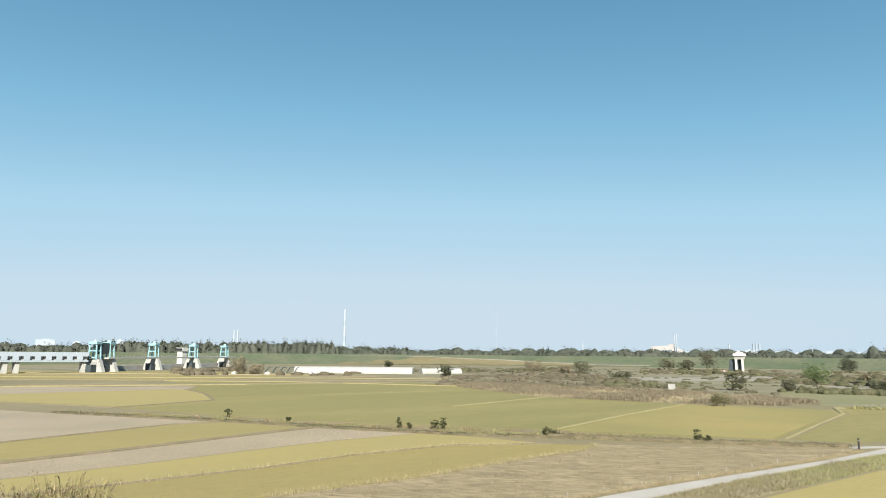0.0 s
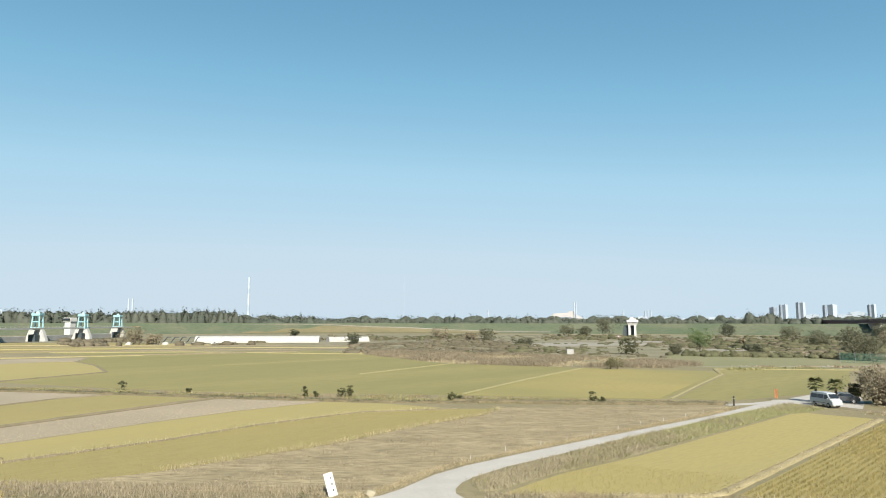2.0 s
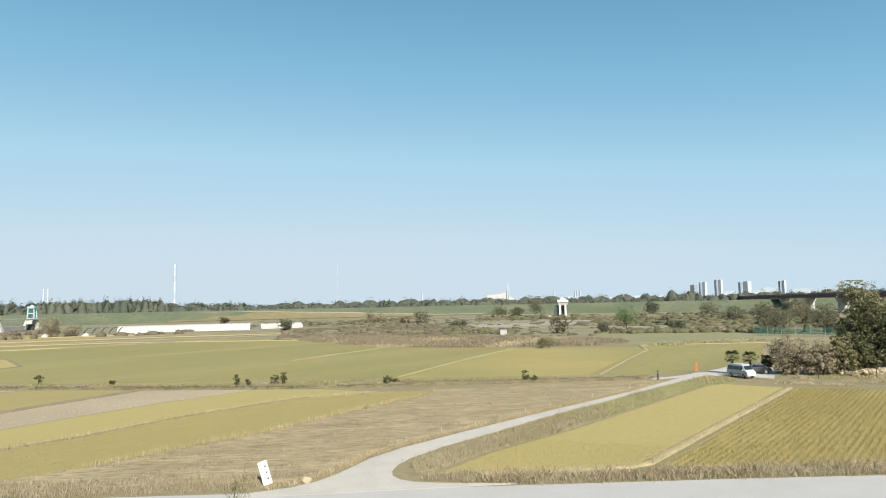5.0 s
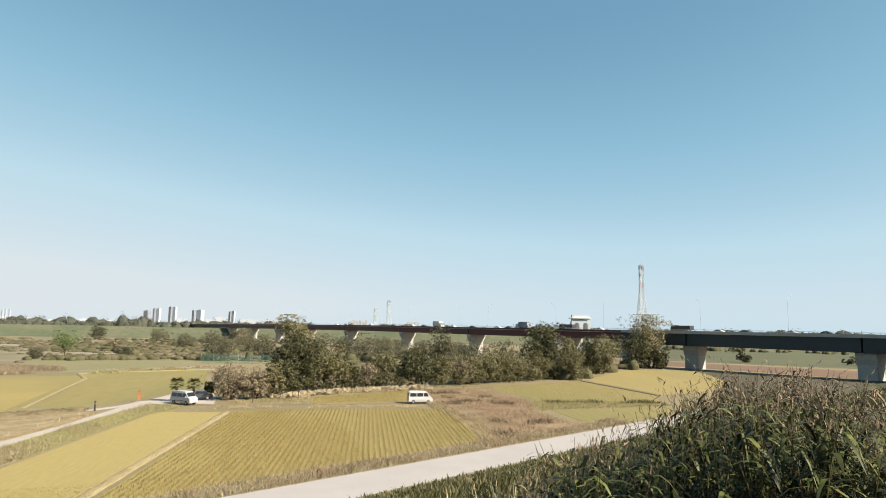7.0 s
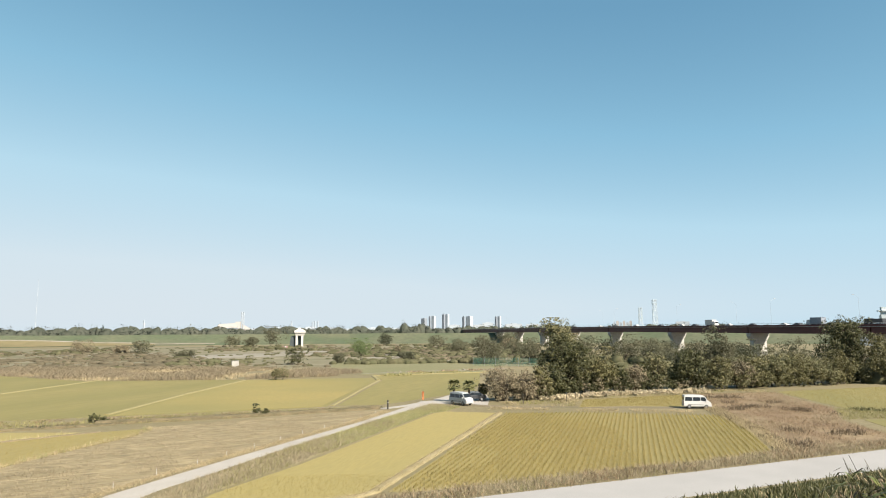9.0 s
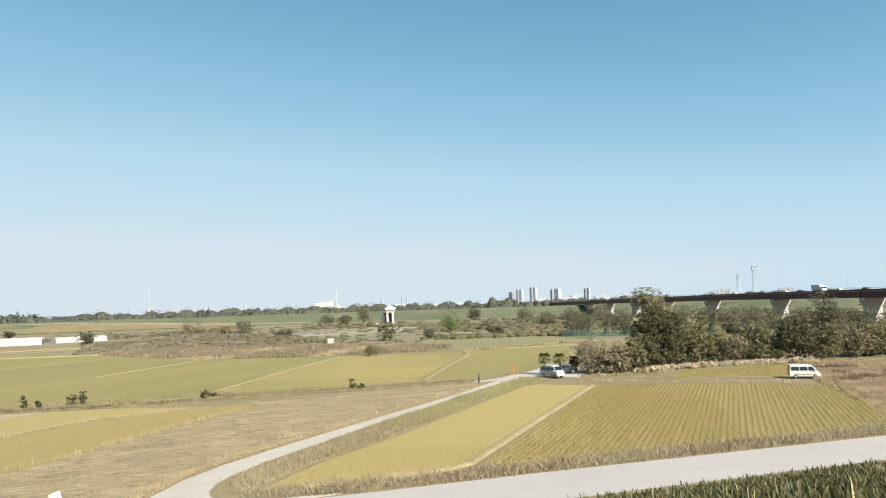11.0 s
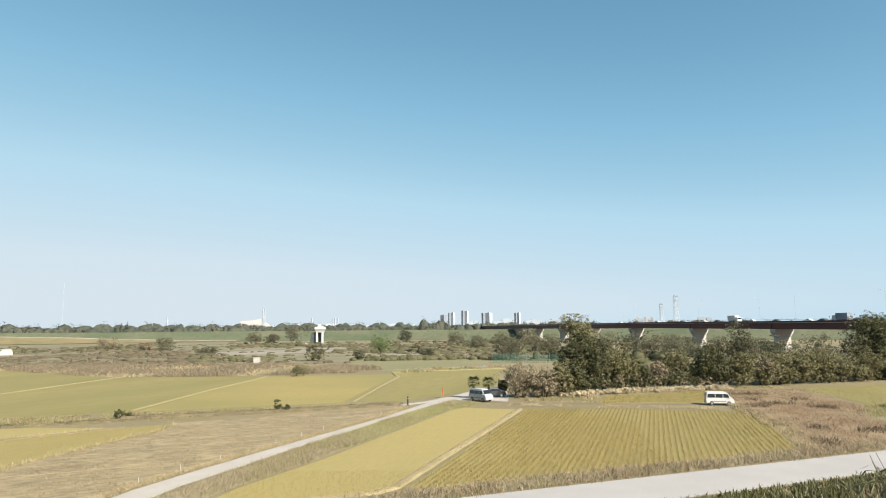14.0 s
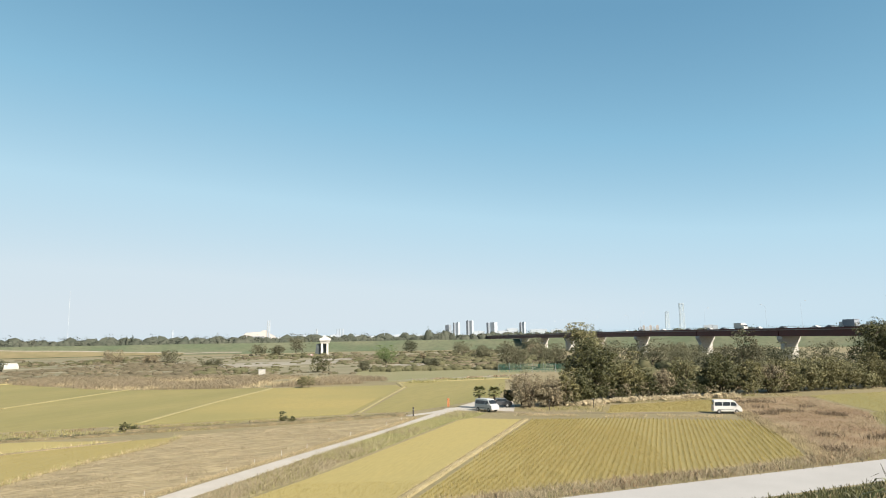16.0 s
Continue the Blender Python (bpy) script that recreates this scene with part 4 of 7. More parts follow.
for s, out, dark in ((-0.3, 3.0, 1), (-0.55, 6.2, 0), (0.8, 3.0, 0), (1.3, 3.0, 1), (1.45, 6.2, 1), (1.8, 3.0, 1), (2.0, 6.2, 0), (2.3, 3.0, 1), (2.6, 3.0, 0), (3.1, 3.0, 1), (3.4, 6.2, 0), (3.7, 3.0, 1), (4.2, 3.0, 0), (4.7, 3.0, 1), (5.2, 6.2, 0), (5.9, 3.0, 1), (6.6, 3.0, 0), (7.5, 3.0, 1)):
    copy_thing(first_dark if dark else first_white, on_deck(s, out, out > 5))

van("white one-box van on the dusty field track", WHITE_PAINT, pose(89.3, 56.6, 0.04, 0, 0, -46) @ Matrix.Diagonal((0.83, 0.96, 0.98, 1)))
van("silver-white one-box van beside the palm tree", SILVER_PAINT, pose(65.3, 82.8, 0.06, 0, 0, -86) @ Matrix.Diagonal((0.86, 0.96, 0.98, 1)))
car("dark parked car under the bushes beside the yard", DARK_PAINT, pose(70.9, 86.6, 0.03, 0, 0, 150), name="parked_car")

# ---- the river weir ----
weir = thing("river_weir", "river weir with pale blue gate towers on grey piers", "weir")
GATES = [(-27.4, 416), (-23.72, 457), (-20.75, 499), (-18.35, 549)]
way = (polar(*GATES[3]) - polar(*GATES[0])).normalized()
weir_turn = math.degrees(math.atan2(way.y, way.x))
for i, off in ((0, -6.0), (0, 6.0), (1, 0.0), (2, 0.0), (3, 0.0)):
    p = polar(*GATES[i]) + way * off
    tower = new("gate_tower")
    tower.parent = weir
    tower.matrix_world = pose(p.x, p.y, 0, 0, 0, weir_turn)
    bm = bmesh.new()
    prof = [(-6.5, -0.4), (6.5, -0.4), (3.6, 7.2), (-3.6, 7.2)]
    a = [bm.verts.new((-1.9, y, z)) for y, z in prof]
    b = [bm.verts.new((1.9, y, z)) for y, z in prof]
    bm.faces.new(a)
    bm.faces.new(b[::-1])
    for j in range(4):
        bm.faces.new((a[j], b[j], b[(j + 1) % 4], a[(j + 1) % 4]))
    bevel(bm, 0.4)
    part("weir_pier", bm, CONCRETE, tower, "grey concrete weir pier with a sloped face")
    for x in (-1.9, 1.9):
        for y in (-2.4, 2.4):
            bm = bmesh.new()
            rod(bm, (x, y, 6.9), (x * 0.9, y * 0.8, 15.4), 0.5, 0.42, 8)
            part("frame_leg", bm, GATE_BLUE, tower)
    for z, w, t in ((15.9, 5.0, 1.5), (11.6, 4.3, 0.7), (7.9, 5.2, 0.8)):
        bm = bmesh.new()
        box(bm, (0, 0, z), (w, w, t))
        bevel(bm, 0.12, 1)
        part("frame_beam", bm, GATE_BLUE, tower)
    bm = bmesh.new()
    rod(bm, (0, 0, 16.6), (0, 0, 17.7), 1.3, 0.8, 8)
    part("hoist_cover", bm, GATE_BLUE, tower)
    bm = bmesh.new()
    prism(bm, [(-6.5, -3), (-2.6, -3.2), (-2.6, 1.2), (-6.5, 1.0)], -0.3, 4.2)
    part("gate_leaf", bm, GATE_DARK, tower)
p = polar(*GATES[0])
bm = bmesh.new()
box(bm, (0, 0, 13.0), (6.4, 4.4, 6.4), pose(p.x, p.y, 0, 0, 0, weir_turn))
bevel(bm, 0.2, 1)
part("machine_house", bm, GATE_DARK, weir, "dark machine house between two frames")
a, b = polar(*GATES[0]), polar(*GATES[3])
L = (b - a).length
m = pose(a.x, a.y, 0, 0, 0, weir_turn)
bm = bmesh.new()
box(bm, (L / 2 + 6, -3.2, 7.6), (L + 12, 3.0, 0.9), m)
for k in range(int(L / 4)):
    box(bm, (4 * k, -4.6, 8.5), (0.15, 0.15, 1.0), m)
box(bm, (L / 2, -4.6, 9.0), (L, 0.12, 0.12), m)
part("footbridge", bm, CONCRETE, weir, "grey service footbridge with a railing")
bm = bmesh.new()
box(bm, (L / 2, 5, 1.4), (L + 10, 3, 3.4), m)
part("sill", bm, CONCRETE, weir)

hall = thing("weir_approach", "long white covered approach bridge beside the weir", "covered bridge")
a = polar(-28.4, 408)
b = polar(-36.6, 392)
q = math.degrees(math.atan2((a - b).y, (a - b).x))
L = (a - b).length
m = pose(b.x, b.y, 0, 0, 0, q)
bm = bmesh.new()
box(bm, (L / 2, 0, 9.7), (L, 5.6, 2.2), m)
part("roof", bm, HAZED_WHITE, hall)
bm = bmesh.new()
box(bm, (L / 2, 0, 6.15), (L, 6, 0.8), m)
part("deck", bm, HAZED_WHITE, hall)
for k in range(int(L / 5.0) + 1):
    bm = bmesh.new()
    box(bm, (k * 5.0, -2.85, 7.6), (2.8, 0.4, 2.1), m)
    part("wall_panel", bm, HAZED_WHITE, hall)
bm = bmesh.new()
box(bm, (L / 2, -1.2, 7.6), (L, 0.3, 2.1), m)
part("rear_wall", bm, PALE_WALL, hall)
for k in (0.4, 1.02):
    for o in (-2.6, 2.6):
        bm = bmesh.new()
        prism(bm, [(-1 + o - 0.2, -2), (1 + o - 0.2, -2), (1 + o - 0.2, 2), (-1 + o - 0.2, 2)], -0.3, 5.7)
        bmesh.ops.transform(bm, matrix=m @ Matrix.Translation((k * L, 0, 0)), verts=bm.verts)
        part("column", bm, CONCRETE, hall)

house = thing("gatekeeper_tower", "small white watch tower with a flat roof behind the weir", "tower", pose(*polar(-21.6, 560), 0, 0, -20))
bm = bmesh.new()
box(bm, (0, 0, 6), (5, 5, 12.4))
part("wall", bm, WHITE_WALL, house)
bm = bmesh.new()
box(bm, (0, 0, 13.2), (6.6, 6.6, 3.0))
bevel(bm, 0.2, 1)
part("cabin", bm, WHITE_WALL, house)
bm = bmesh.new()
box(bm, (0, -4.26, 13.6), (7, 0.1, 1.3))
part("window", bm, GLASS_DARK, house)

# the intake tower out on the plain
tower = thing("intake_tower", "white concrete river intake tower with a flared flat roof", "tower", pose(*polar(24.36, 545), 0, 0, -24.4))
for x0, x1 in ((-3.3, -1.6), (1.1, 2.8)):
    bm = bmesh.new()
    box(bm, ((x0 + x1) / 2, -1.0, 4.6), (x1 - x0, 2.2, 9.6))
    bevel(bm, 0.15, 1)
    part("column", bm, WHITE_WALL, tower)
bm = bmesh.new()
box(bm, (-0.2, 2.2, 4.5), (5.8, 1.0, 9.4))
part("recess_wall", bm, GATE_DARK, tower)
bm = bmesh.new()
outline = [(-8.2, -0.2), (-6.9, 9.2), (-3.4, 9.6), (-3.4, -0.2)]
a, b = [bm.verts.new((x, 0.6, z)) for x, z in outline], [bm.verts.new((x, 3.6, z)) for x, z in outline]
bm.faces.new(a)
bm.faces.new(b[::-1])
for i in range(4):
    bm.faces.new((a[i], b[i], b[(i + 1) % 4], a[(i + 1) % 4]))
part("stair_shaft", bm, GATE_DARK, tower, "dark sloped stair shaft")
bm = bmesh.new()
vs = box(bm, (0, 0.6, 10.5), (7.0, 5.4, 2.2))
for v in vs:
    if v.co.z > 10.5:
        v.co.x *= 1.16
bevel(bm, 0.1, 1)
part("head", bm, STAINED_WHITE, tower)
bm = bmesh.new()
box(bm, (0, 0.6, 12.7), (9.0, 7.2, 2.2))
bevel(bm, 0.3, 2)
part("roof_slab", bm, WHITE_WALL, tower)
bm = bmesh.new()
box(bm, (0.1, 0.8, 14.3), (5.6, 4.6, 1.2))
bevel(bm, 0.3, 2)
part("roof_hatch", bm, WHITE_WALL, tower)
bm = bmesh.new()
box(bm, (-0.4, 0.8, 15.3), (2.4, 2.2, 1.2))
bevel(bm, 0.2, 1)
part("roof_vent", bm, WHITE_WALL, tower)
for k in range(5):
    bm = bmesh.new()
    rod(bm, (-4.2 + 2.1 * k, -2.8, 13.7), (-4.2 + 2.1 * k, -2.8, 14.7), 0.08, seg=5)
    part("railing_post", bm, STEEL, tower)

barrier = thing("barrier_board", "low red and white barrier board on the river plain", "barrier", pose(*polar(23.15, 520), 0, 0, -23))
for k in range(3):
    bm = bmesh.new()
    box(bm, (-1.4 + 1.4 * k, 0, 1.0), (1.4, 0.15, 1.3))
    part("panel", bm, WHITE_PAINT if k == 1 else SIGNAL_RED, barrier)
for x in (-1.6, 1.6):
    bm = bmesh.new()
    rod(bm, (x, 0.2, -0.1), (x, 0.2, 1.7), 0.08, seg=6)
    part("post", bm, STEEL, barrier)

# white pump house beyond the bridge
dome = thing("gate_house", "big white rounded gate house on arches beyond the bridge", "gate house", pose(*polar(71.4, 430), 0, 0, -62) @ Matrix.Diagonal((0.92, 1.0, 1.05, 1)))
for x in (-5.8, 0, 5.8):
    bm = bmesh.new()
    box(bm, (x, 0, 9.0), (1.6, 6.5, 18.4))
    bevel(bm, 0.3, 1)
    part("column", bm, BLUISH_WHITE, dome)
bm = bmesh.new()
box(bm, (0, -0.6, 15.3), (13.0, 6.0, 6.8))
part("screen_wall", bm, BLUISH_WHITE, dome)
# Flat grey panels on the solid wall imitate the shade inside arch openings.
for x in (-2.9, 2.9):
    bm = bmesh.new()
    front = [bm.verts.new((x + 1.7 * math.cos(math.pi * i / 8), -3.62, 16.2 + 1.6 * math.sin(math.pi * i / 8))) for i in range(9)] + [bm.verts.new((x - 1.7, -3.62, 12.5)), bm.verts.new((x + 1.7, -3.62, 12.5))]
    bm.faces.new(front)
    bmesh.ops.solidify(bm, geom=list(bm.faces), thickness=0.1)
    part("arch", bm, GREY_WALL, dome, "grey arch panel toned as a shaded opening")
bm = bmesh.new()
box(bm, (0, 0, 20.6), (15.4, 8.5, 4.0))
bevel(bm, 1.7, 5)
part("upper_house", bm, BLUISH_WHITE, dome)

# ---- masts and chimneys on the horizon ----
def banded(name, label, category, az, d, top, r0, r1, bands, colours, seg=12):
    t = thing(name, label, category, pose(*polar(az, d)))
    for i in range(bands):
        z0, z1 = top * i / bands, top * (i + 1) / bands
        bm = bmesh.new()
        rod(bm, (0, 0, z0), (0, 0, z1), r0 + (r1 - r0) * i / bands, r0 + (r1 - r0) * (i + 1) / bands, seg)
        part("section", bm, colours[(bands - 1 - i) % len(colours)], t)
    return t


banded("chimney", "tall white chimney stack with pale grey bands", "chimney", -8.52, 1500, height(1500, 3.78), 3.4, 2.5, 9, (HAZED_WHITE, HAZED_WHITE, HAZE_WALL))
banded("radio_mast", "thin far red and white radio mast", "mast", 4.72, 2200, height(2200, 4.1), 0.8, 0.5, 7, (HAZE_WALL, HAZED_WHITE), 6)
banded("chimney", "far white double chimney stack", "chimney", -17.66, 1800, height(1800, 1.85), 2.4, 2.2, 3, (HAZED_WHITE,))
banded("chimney", "far white double chimney stack", "chimney", -17.38, 1800, height(1800, 1.85), 2.4, 2.2, 3, (HAZED_WHITE,))
banded("chimney", "small far grey and white striped chimney", "chimney", 12.11, 1900, height(1900, 1.1), 2.6, 2.2, 7, (HAZE_WALL, HAZED_WHITE))
banded("chimney", "small far grey and white striped chimney", "chimney", 23.66, 1900, height(1900, 1.04), 2.4, 2.0, 7, (HAZE_WALL, HAZED_WHITE))


for az, el in ((25.42, 0.98), (25.62, 1.02), (25.86, 1.02)):
    banded("chimney", "slim pale far chimney in a row of three", "chimney", az, 1900, height(1900, el), 2.6, 2.3, 3, (HAZE_WALL, HAZED_WHITE))


def lattice(label, az, d, top, base, head, bands, colours, flare=0.55):
    """A four-legged mast: straight above, its legs spreading below the height flare * top."""
    t = thing("lattice_mast", label, "mast", pose(*polar(az, d), 0, 0, 20 - az))
    k = 0.007 * head + 0.1

    def wide(z):
        return head + (base - head) * max(0.0, 1 - z / (flare * top)) ** 1.25

    for i in range(bands):
        bm = bmesh.new()
        for n in range(2):
            z0, z1 = top * (i + n / 2) / bands, top * (i + (n + 1) / 2) / bands
            c = [[(x * wide(z) / 2, y * wide(z) / 2, z) for x, y in ((1, 1), (-1, 1), (-1, -1), (1, -1))] for z in (z0, z1)]
            for q in range(4):
                r = (q + 1) % 4
                rod(bm, c[0][q], c[1][q], k * 1.5, seg=4)
                rod(bm, c[0][q], c[1][r], k, seg=4)
                rod(bm, c[0][r], c[1][q], k, seg=4)
                rod(bm, c[1][q], c[1][r], k, seg=4)
        part("section", bm, colours[(bands - 1 - i) % len(colours)], t)
    for z in (0.985, 0.9, 0.72, 0.56):
        bm = bmesh.new()
        rod(bm, (0, 0, top * z - 0.25), (0, 0, top * z), head * 0.6, seg=10)
        part("platform", bm, BLUISH_WHITE, t)
    bm = bmesh.new()
    for a in range(8):
        box(bm, (math.cos(a) * head * 0.62, math.sin(a) * head * 0.62, top * (0.87 + 0.1 * (a % 2))), (0.5, 0.5, 2.4))
    rod(bm, (0, 0, top * 0.98), (0, 0, top * 1.015), 0.15)
    part("antenna", bm, GREY_WALL, t)
    return t


lattice("tall red and white lattice communication mast", 76.5, 640, height(640, 5.9), 15.0, 3.4, 14, (FADED_RED, BLUISH_WHITE, BLUISH_WHITE, FADED_RED) + (BLUISH_WHITE,) * 10, 0.72)
lattice("far pale lattice mast above the bridge", 54.75, 1500, height(1500, 2.6), 16, 8.0, 5, (BLUISH_WHITE,))
lattice("far pale lattice mast above the bridge", 53.6, 1500, height(1500, 1.95), 14, 6.5, 4, (BLUISH_WHITE,))

# ---- far buildings ----
def block(label, az0, az1, d, el, wall, floors, bays, category="apartment building", name="apartment_building", turn=0.0):
    """A far building between two bearings, with window bands between upright piers on all its faces."""
    p, q = polar(az0, d), polar(az1, d)
    w, top = (q - p).length, height(d, el)
    if turn:
        w *= 0.75
    mid = (p + q) / 2
    t = thing(name, label, category, pose(mid.x, mid.y, 0, 0, 0, -(az0 + az1) / 2 - turn))
    deep = min(w * 0.9, 26)
    bm = bmesh.new()
    box(bm, (0, deep / 2, top / 2), (w, deep, top))
    part("wall", bm, wall, t)
    bm = bmesh.new()
    box(bm, (0, deep / 2, top + 1.2), (w * 0.4, deep * 0.5, 2.6))
    part("roof_house", bm, wall, t)
    fw, fh = w / bays, (top - 6) / floors
    for j in range(floors):
        bm = bmesh.new()
        box(bm, (0, deep / 2, 6 + fh * (j + 0.5)), (w + 0.5, deep + 0.5, fh * 0.42))
        part("window_band", bm, GREY_WALL, t)
    for i in range(bays + 1):
        bm = bmesh.new()
        box(bm, (-w / 2 + fw * i, deep / 2, top / 2), (0.35 * fw, deep + 1.4, top + 0.8))
        part("pier", bm, wall, t)
    for i in range(3):
        bm = bmesh.new()
        box(bm, (0, deep * i / 2, top / 2), (w + 1.4, 0.3 * deep / 2, top + 0.6))
        part("pier", bm, wall, t)
    return t


# Narrow grey blocks paint the towers' shaded left sides, pale ones the lit sides.
for az0, az1, el, wall in ((34.72, 35.2, 1.2, GREY_WALL), (35.45, 35.62, 1.38, GREY_WALL), (35.66, 36.0, 1.4, HAZED_WHITE), (36.6, 36.85, 1.55, GREY_WALL), (36.88, 37.2, 1.55, HAZED_WHITE), (38.38, 38.62, 1.32, GREY_WALL), (38.66, 39.22, 1.36, HAZED_WHITE), (41.25, 41.45, 1.3, GREY_WALL), (41.48, 41.75, 1.34, HAZED_WHITE)):
    block("tall far apartment tower on the horizon, lit or shaded tone in its wall", az0, az1, 2500, el, wall, 14, 3, turn=40.0)
for az0, az1, el in ((26.6, 27.6, 0.42), (27.6, 29.2, 0.30), (30.2, 31.0, 0.42), (32.2, 33.0, 0.36), (37.3, 38.2, 0.62), (39.4, 40.8, 0.62), (40.2, 41.1, 0.8), (42.2, 43.6, 0.68), (44.0, 45.2, 0.64), (-31.8, -30.6, 0.82), (-29.4, -28.9, 0.7), (-26.4, -26.0, 0.9), (56.4, 57.4, 0.75), (20.4, 21.6, 0.40), (22.0, 23.2, 0.45), (24.8, 25.6, 0.5)):
    block("low far white town building on the horizon", az0, az1, 2300, el, HAZED_WHITE, 3, 5, "town building", "town_building")
for k in range(6):
    block("low far block with pale pinkish and white walls", 51.35 + k * 0.27, 51.52 + k * 0.27, 1900, 0.72 + 0.1 * (k % 2), PALE_WALL if k % 2 else HAZED_WHITE, 4, 2, "town building", "town_building")

plant = thing("incineration_plant", "big pale waste plant with a stepped roof and twin chimneys", "plant", pose(*polar(18.8, 1700), 0, 0, -18.8))
bm = bmesh.new()
extr = [(-40, 0), (-39, height(1700, 0.45)), (-29, height(1700, 0.78)), (6, height(1700, 0.84)), (9, height(1700, 0.95)), (21, height(1700, 0.99)), (25, height(1700, 0.76)), (46, height(1700, 0.34)), (47, 0)]
extrude_y(bm, extr, 20)
part("hall", bm, PALE_WALL, plant)
bm = bmesh.new()
box(bm, (-10, -20.2, 24), (50, 0.6, 3))
part("window_band", bm, GREY_WALL, plant)
for x in (22.5, 27.0):
    bm = bmesh.new()
    rod(bm, (x, -22, 0), (x, -22, height(1700, 1.78)), 1.5, 1.3, 8)
    part("chimney", bm, HAZED_WHITE, plant)

# ---- white plastic tunnels in the far fields ----
def tunnel(label, a, b, wide, tall):
    t = thing("plastic_tunnel", label, "plastic tunnel", group="white plastic tunnels")
    p, q = Vector(a), Vector(b)
    L = (q - p).length
    m = pose(p.x, p.y, 0, 0, 0, math.degrees(math.atan2((q - p).y, (q - p).x)))
    prof = [(wide / 2 * math.cos(math.pi * i / 10), tall * math.sin(math.pi * i / 10) - (0.1 if i in (0, 10) else 0)) for i in range(11)]
    bm = bmesh.new()
    a = [bm.verts.new((0, y, z)) for y, z in prof]
    b = [bm.verts.new((L, y, z)) for y, z in prof]
    bm.faces.new(a)
    bm.faces.new(b[::-1])
    for i in range(10):
        bm.faces.new((a[i], a[i + 1], b[i + 1], b[i]))
    bmesh.ops.transform(bm, matrix=m, verts=bm.verts)
    part("film", bm, PLASTIC_FILM, t)
    bm = bmesh.new()
    for k in range(int(L / 4) + 1):
        for i in range(10):
            rod(bm, (min(4 * k, L), prof[i][0] * 1.01, prof[i][1] * 1.01), (min(4 * k, L), prof[i + 1][0] * 1.01, prof[i + 1][1] * 1.01), 0.05, seg=3)
    bmesh.ops.transform(bm, matrix=m, verts=bm.verts)
    part("hoops", bm, STEEL, t)


tunnel("long white plastic-covered tunnel in a far field", (-83, 384), (-17, 381.5), 7, 3.6)
tunnel("long white plastic-covered tunnel in a far field", (-88, 396), (-17, 393), 7, 3.6)
tunnel("short white plastic-covered tunnel in a far field", (-12.5, 390), (11, 400), 6, 3.0)
frames = thing("tunnel_frame", "row of bare slanted tunnel hoops in a far field", "tunnel frame")
for k in range(7):
    bm = bmesh.new()
    x = -112 + k * 4.2
    rod(bm, (x, 386, -0.2), (x + 2.4, 385, 3.0), 0.28, seg=5)
    rod(bm, (x + 2.4, 385, 3.0), (x + 4.6, 385, 3.1), 0.2, seg=5)
    part("hoop", bm, GATE_DARK, frames)


def small_house(label, az, d, wall, wide=9.0, tall=5.0, turn=0.0):
    """A two-storey house with a gabled roof, far off."""
    t = thing("house", label, "house", pose(*polar(az, d), 0, 0, turn), "houses beyond the bridge")
    bm = bmesh.new()
    box(bm, (0, 0, tall / 2), (wide, 7.0, tall))
    part("wall", bm, wall, t)
    bm = bmesh.new()
    for y, z in ((0, tall + 2.0),):
        a = [bm.verts.new((x, yy, zz)) for x in (-wide / 2 - 0.5, wide / 2 + 0.5) for yy, zz in ((-4.0, tall), (0, tall + 2.2), (4.0, tall))]
        for f in ((0, 1, 4, 3), (1, 2, 5, 4), (0, 2, 1), (3, 4, 5), (0, 3, 5, 2)):
            bm.faces.new([a[i] for i in f])
    part("roof", bm, GREY_WALL, t, "grey tiled roof")
    for k in range(3):
        bm = bmesh.new()
        box(bm, ((k - 1) * wide * 0.3, -3.52, tall * 0.62), (1.4, 0.1, 1.3))
        part("window", bm, GLASS_DARK, t)


for az, d, wide, turn in ((80.2, 640, 12, 10), (83.2, 610, 9, -60), (84.0, 625, 10, -70), (85.0, 615, 9, -80), (87.4, 640, 14, -75), (78.0, 650, 16, -70), (69.8, 560, 10, -60), (91.0, 630, 10, -80)):
    small_house("small white far house with a grey roof", az, d, HAZED_WHITE, wide, 4.6, turn)

# ---- trees and shrubs ----
HEDGE = "trees of the field hedge"
RIVER = "shrubs on the river plain"


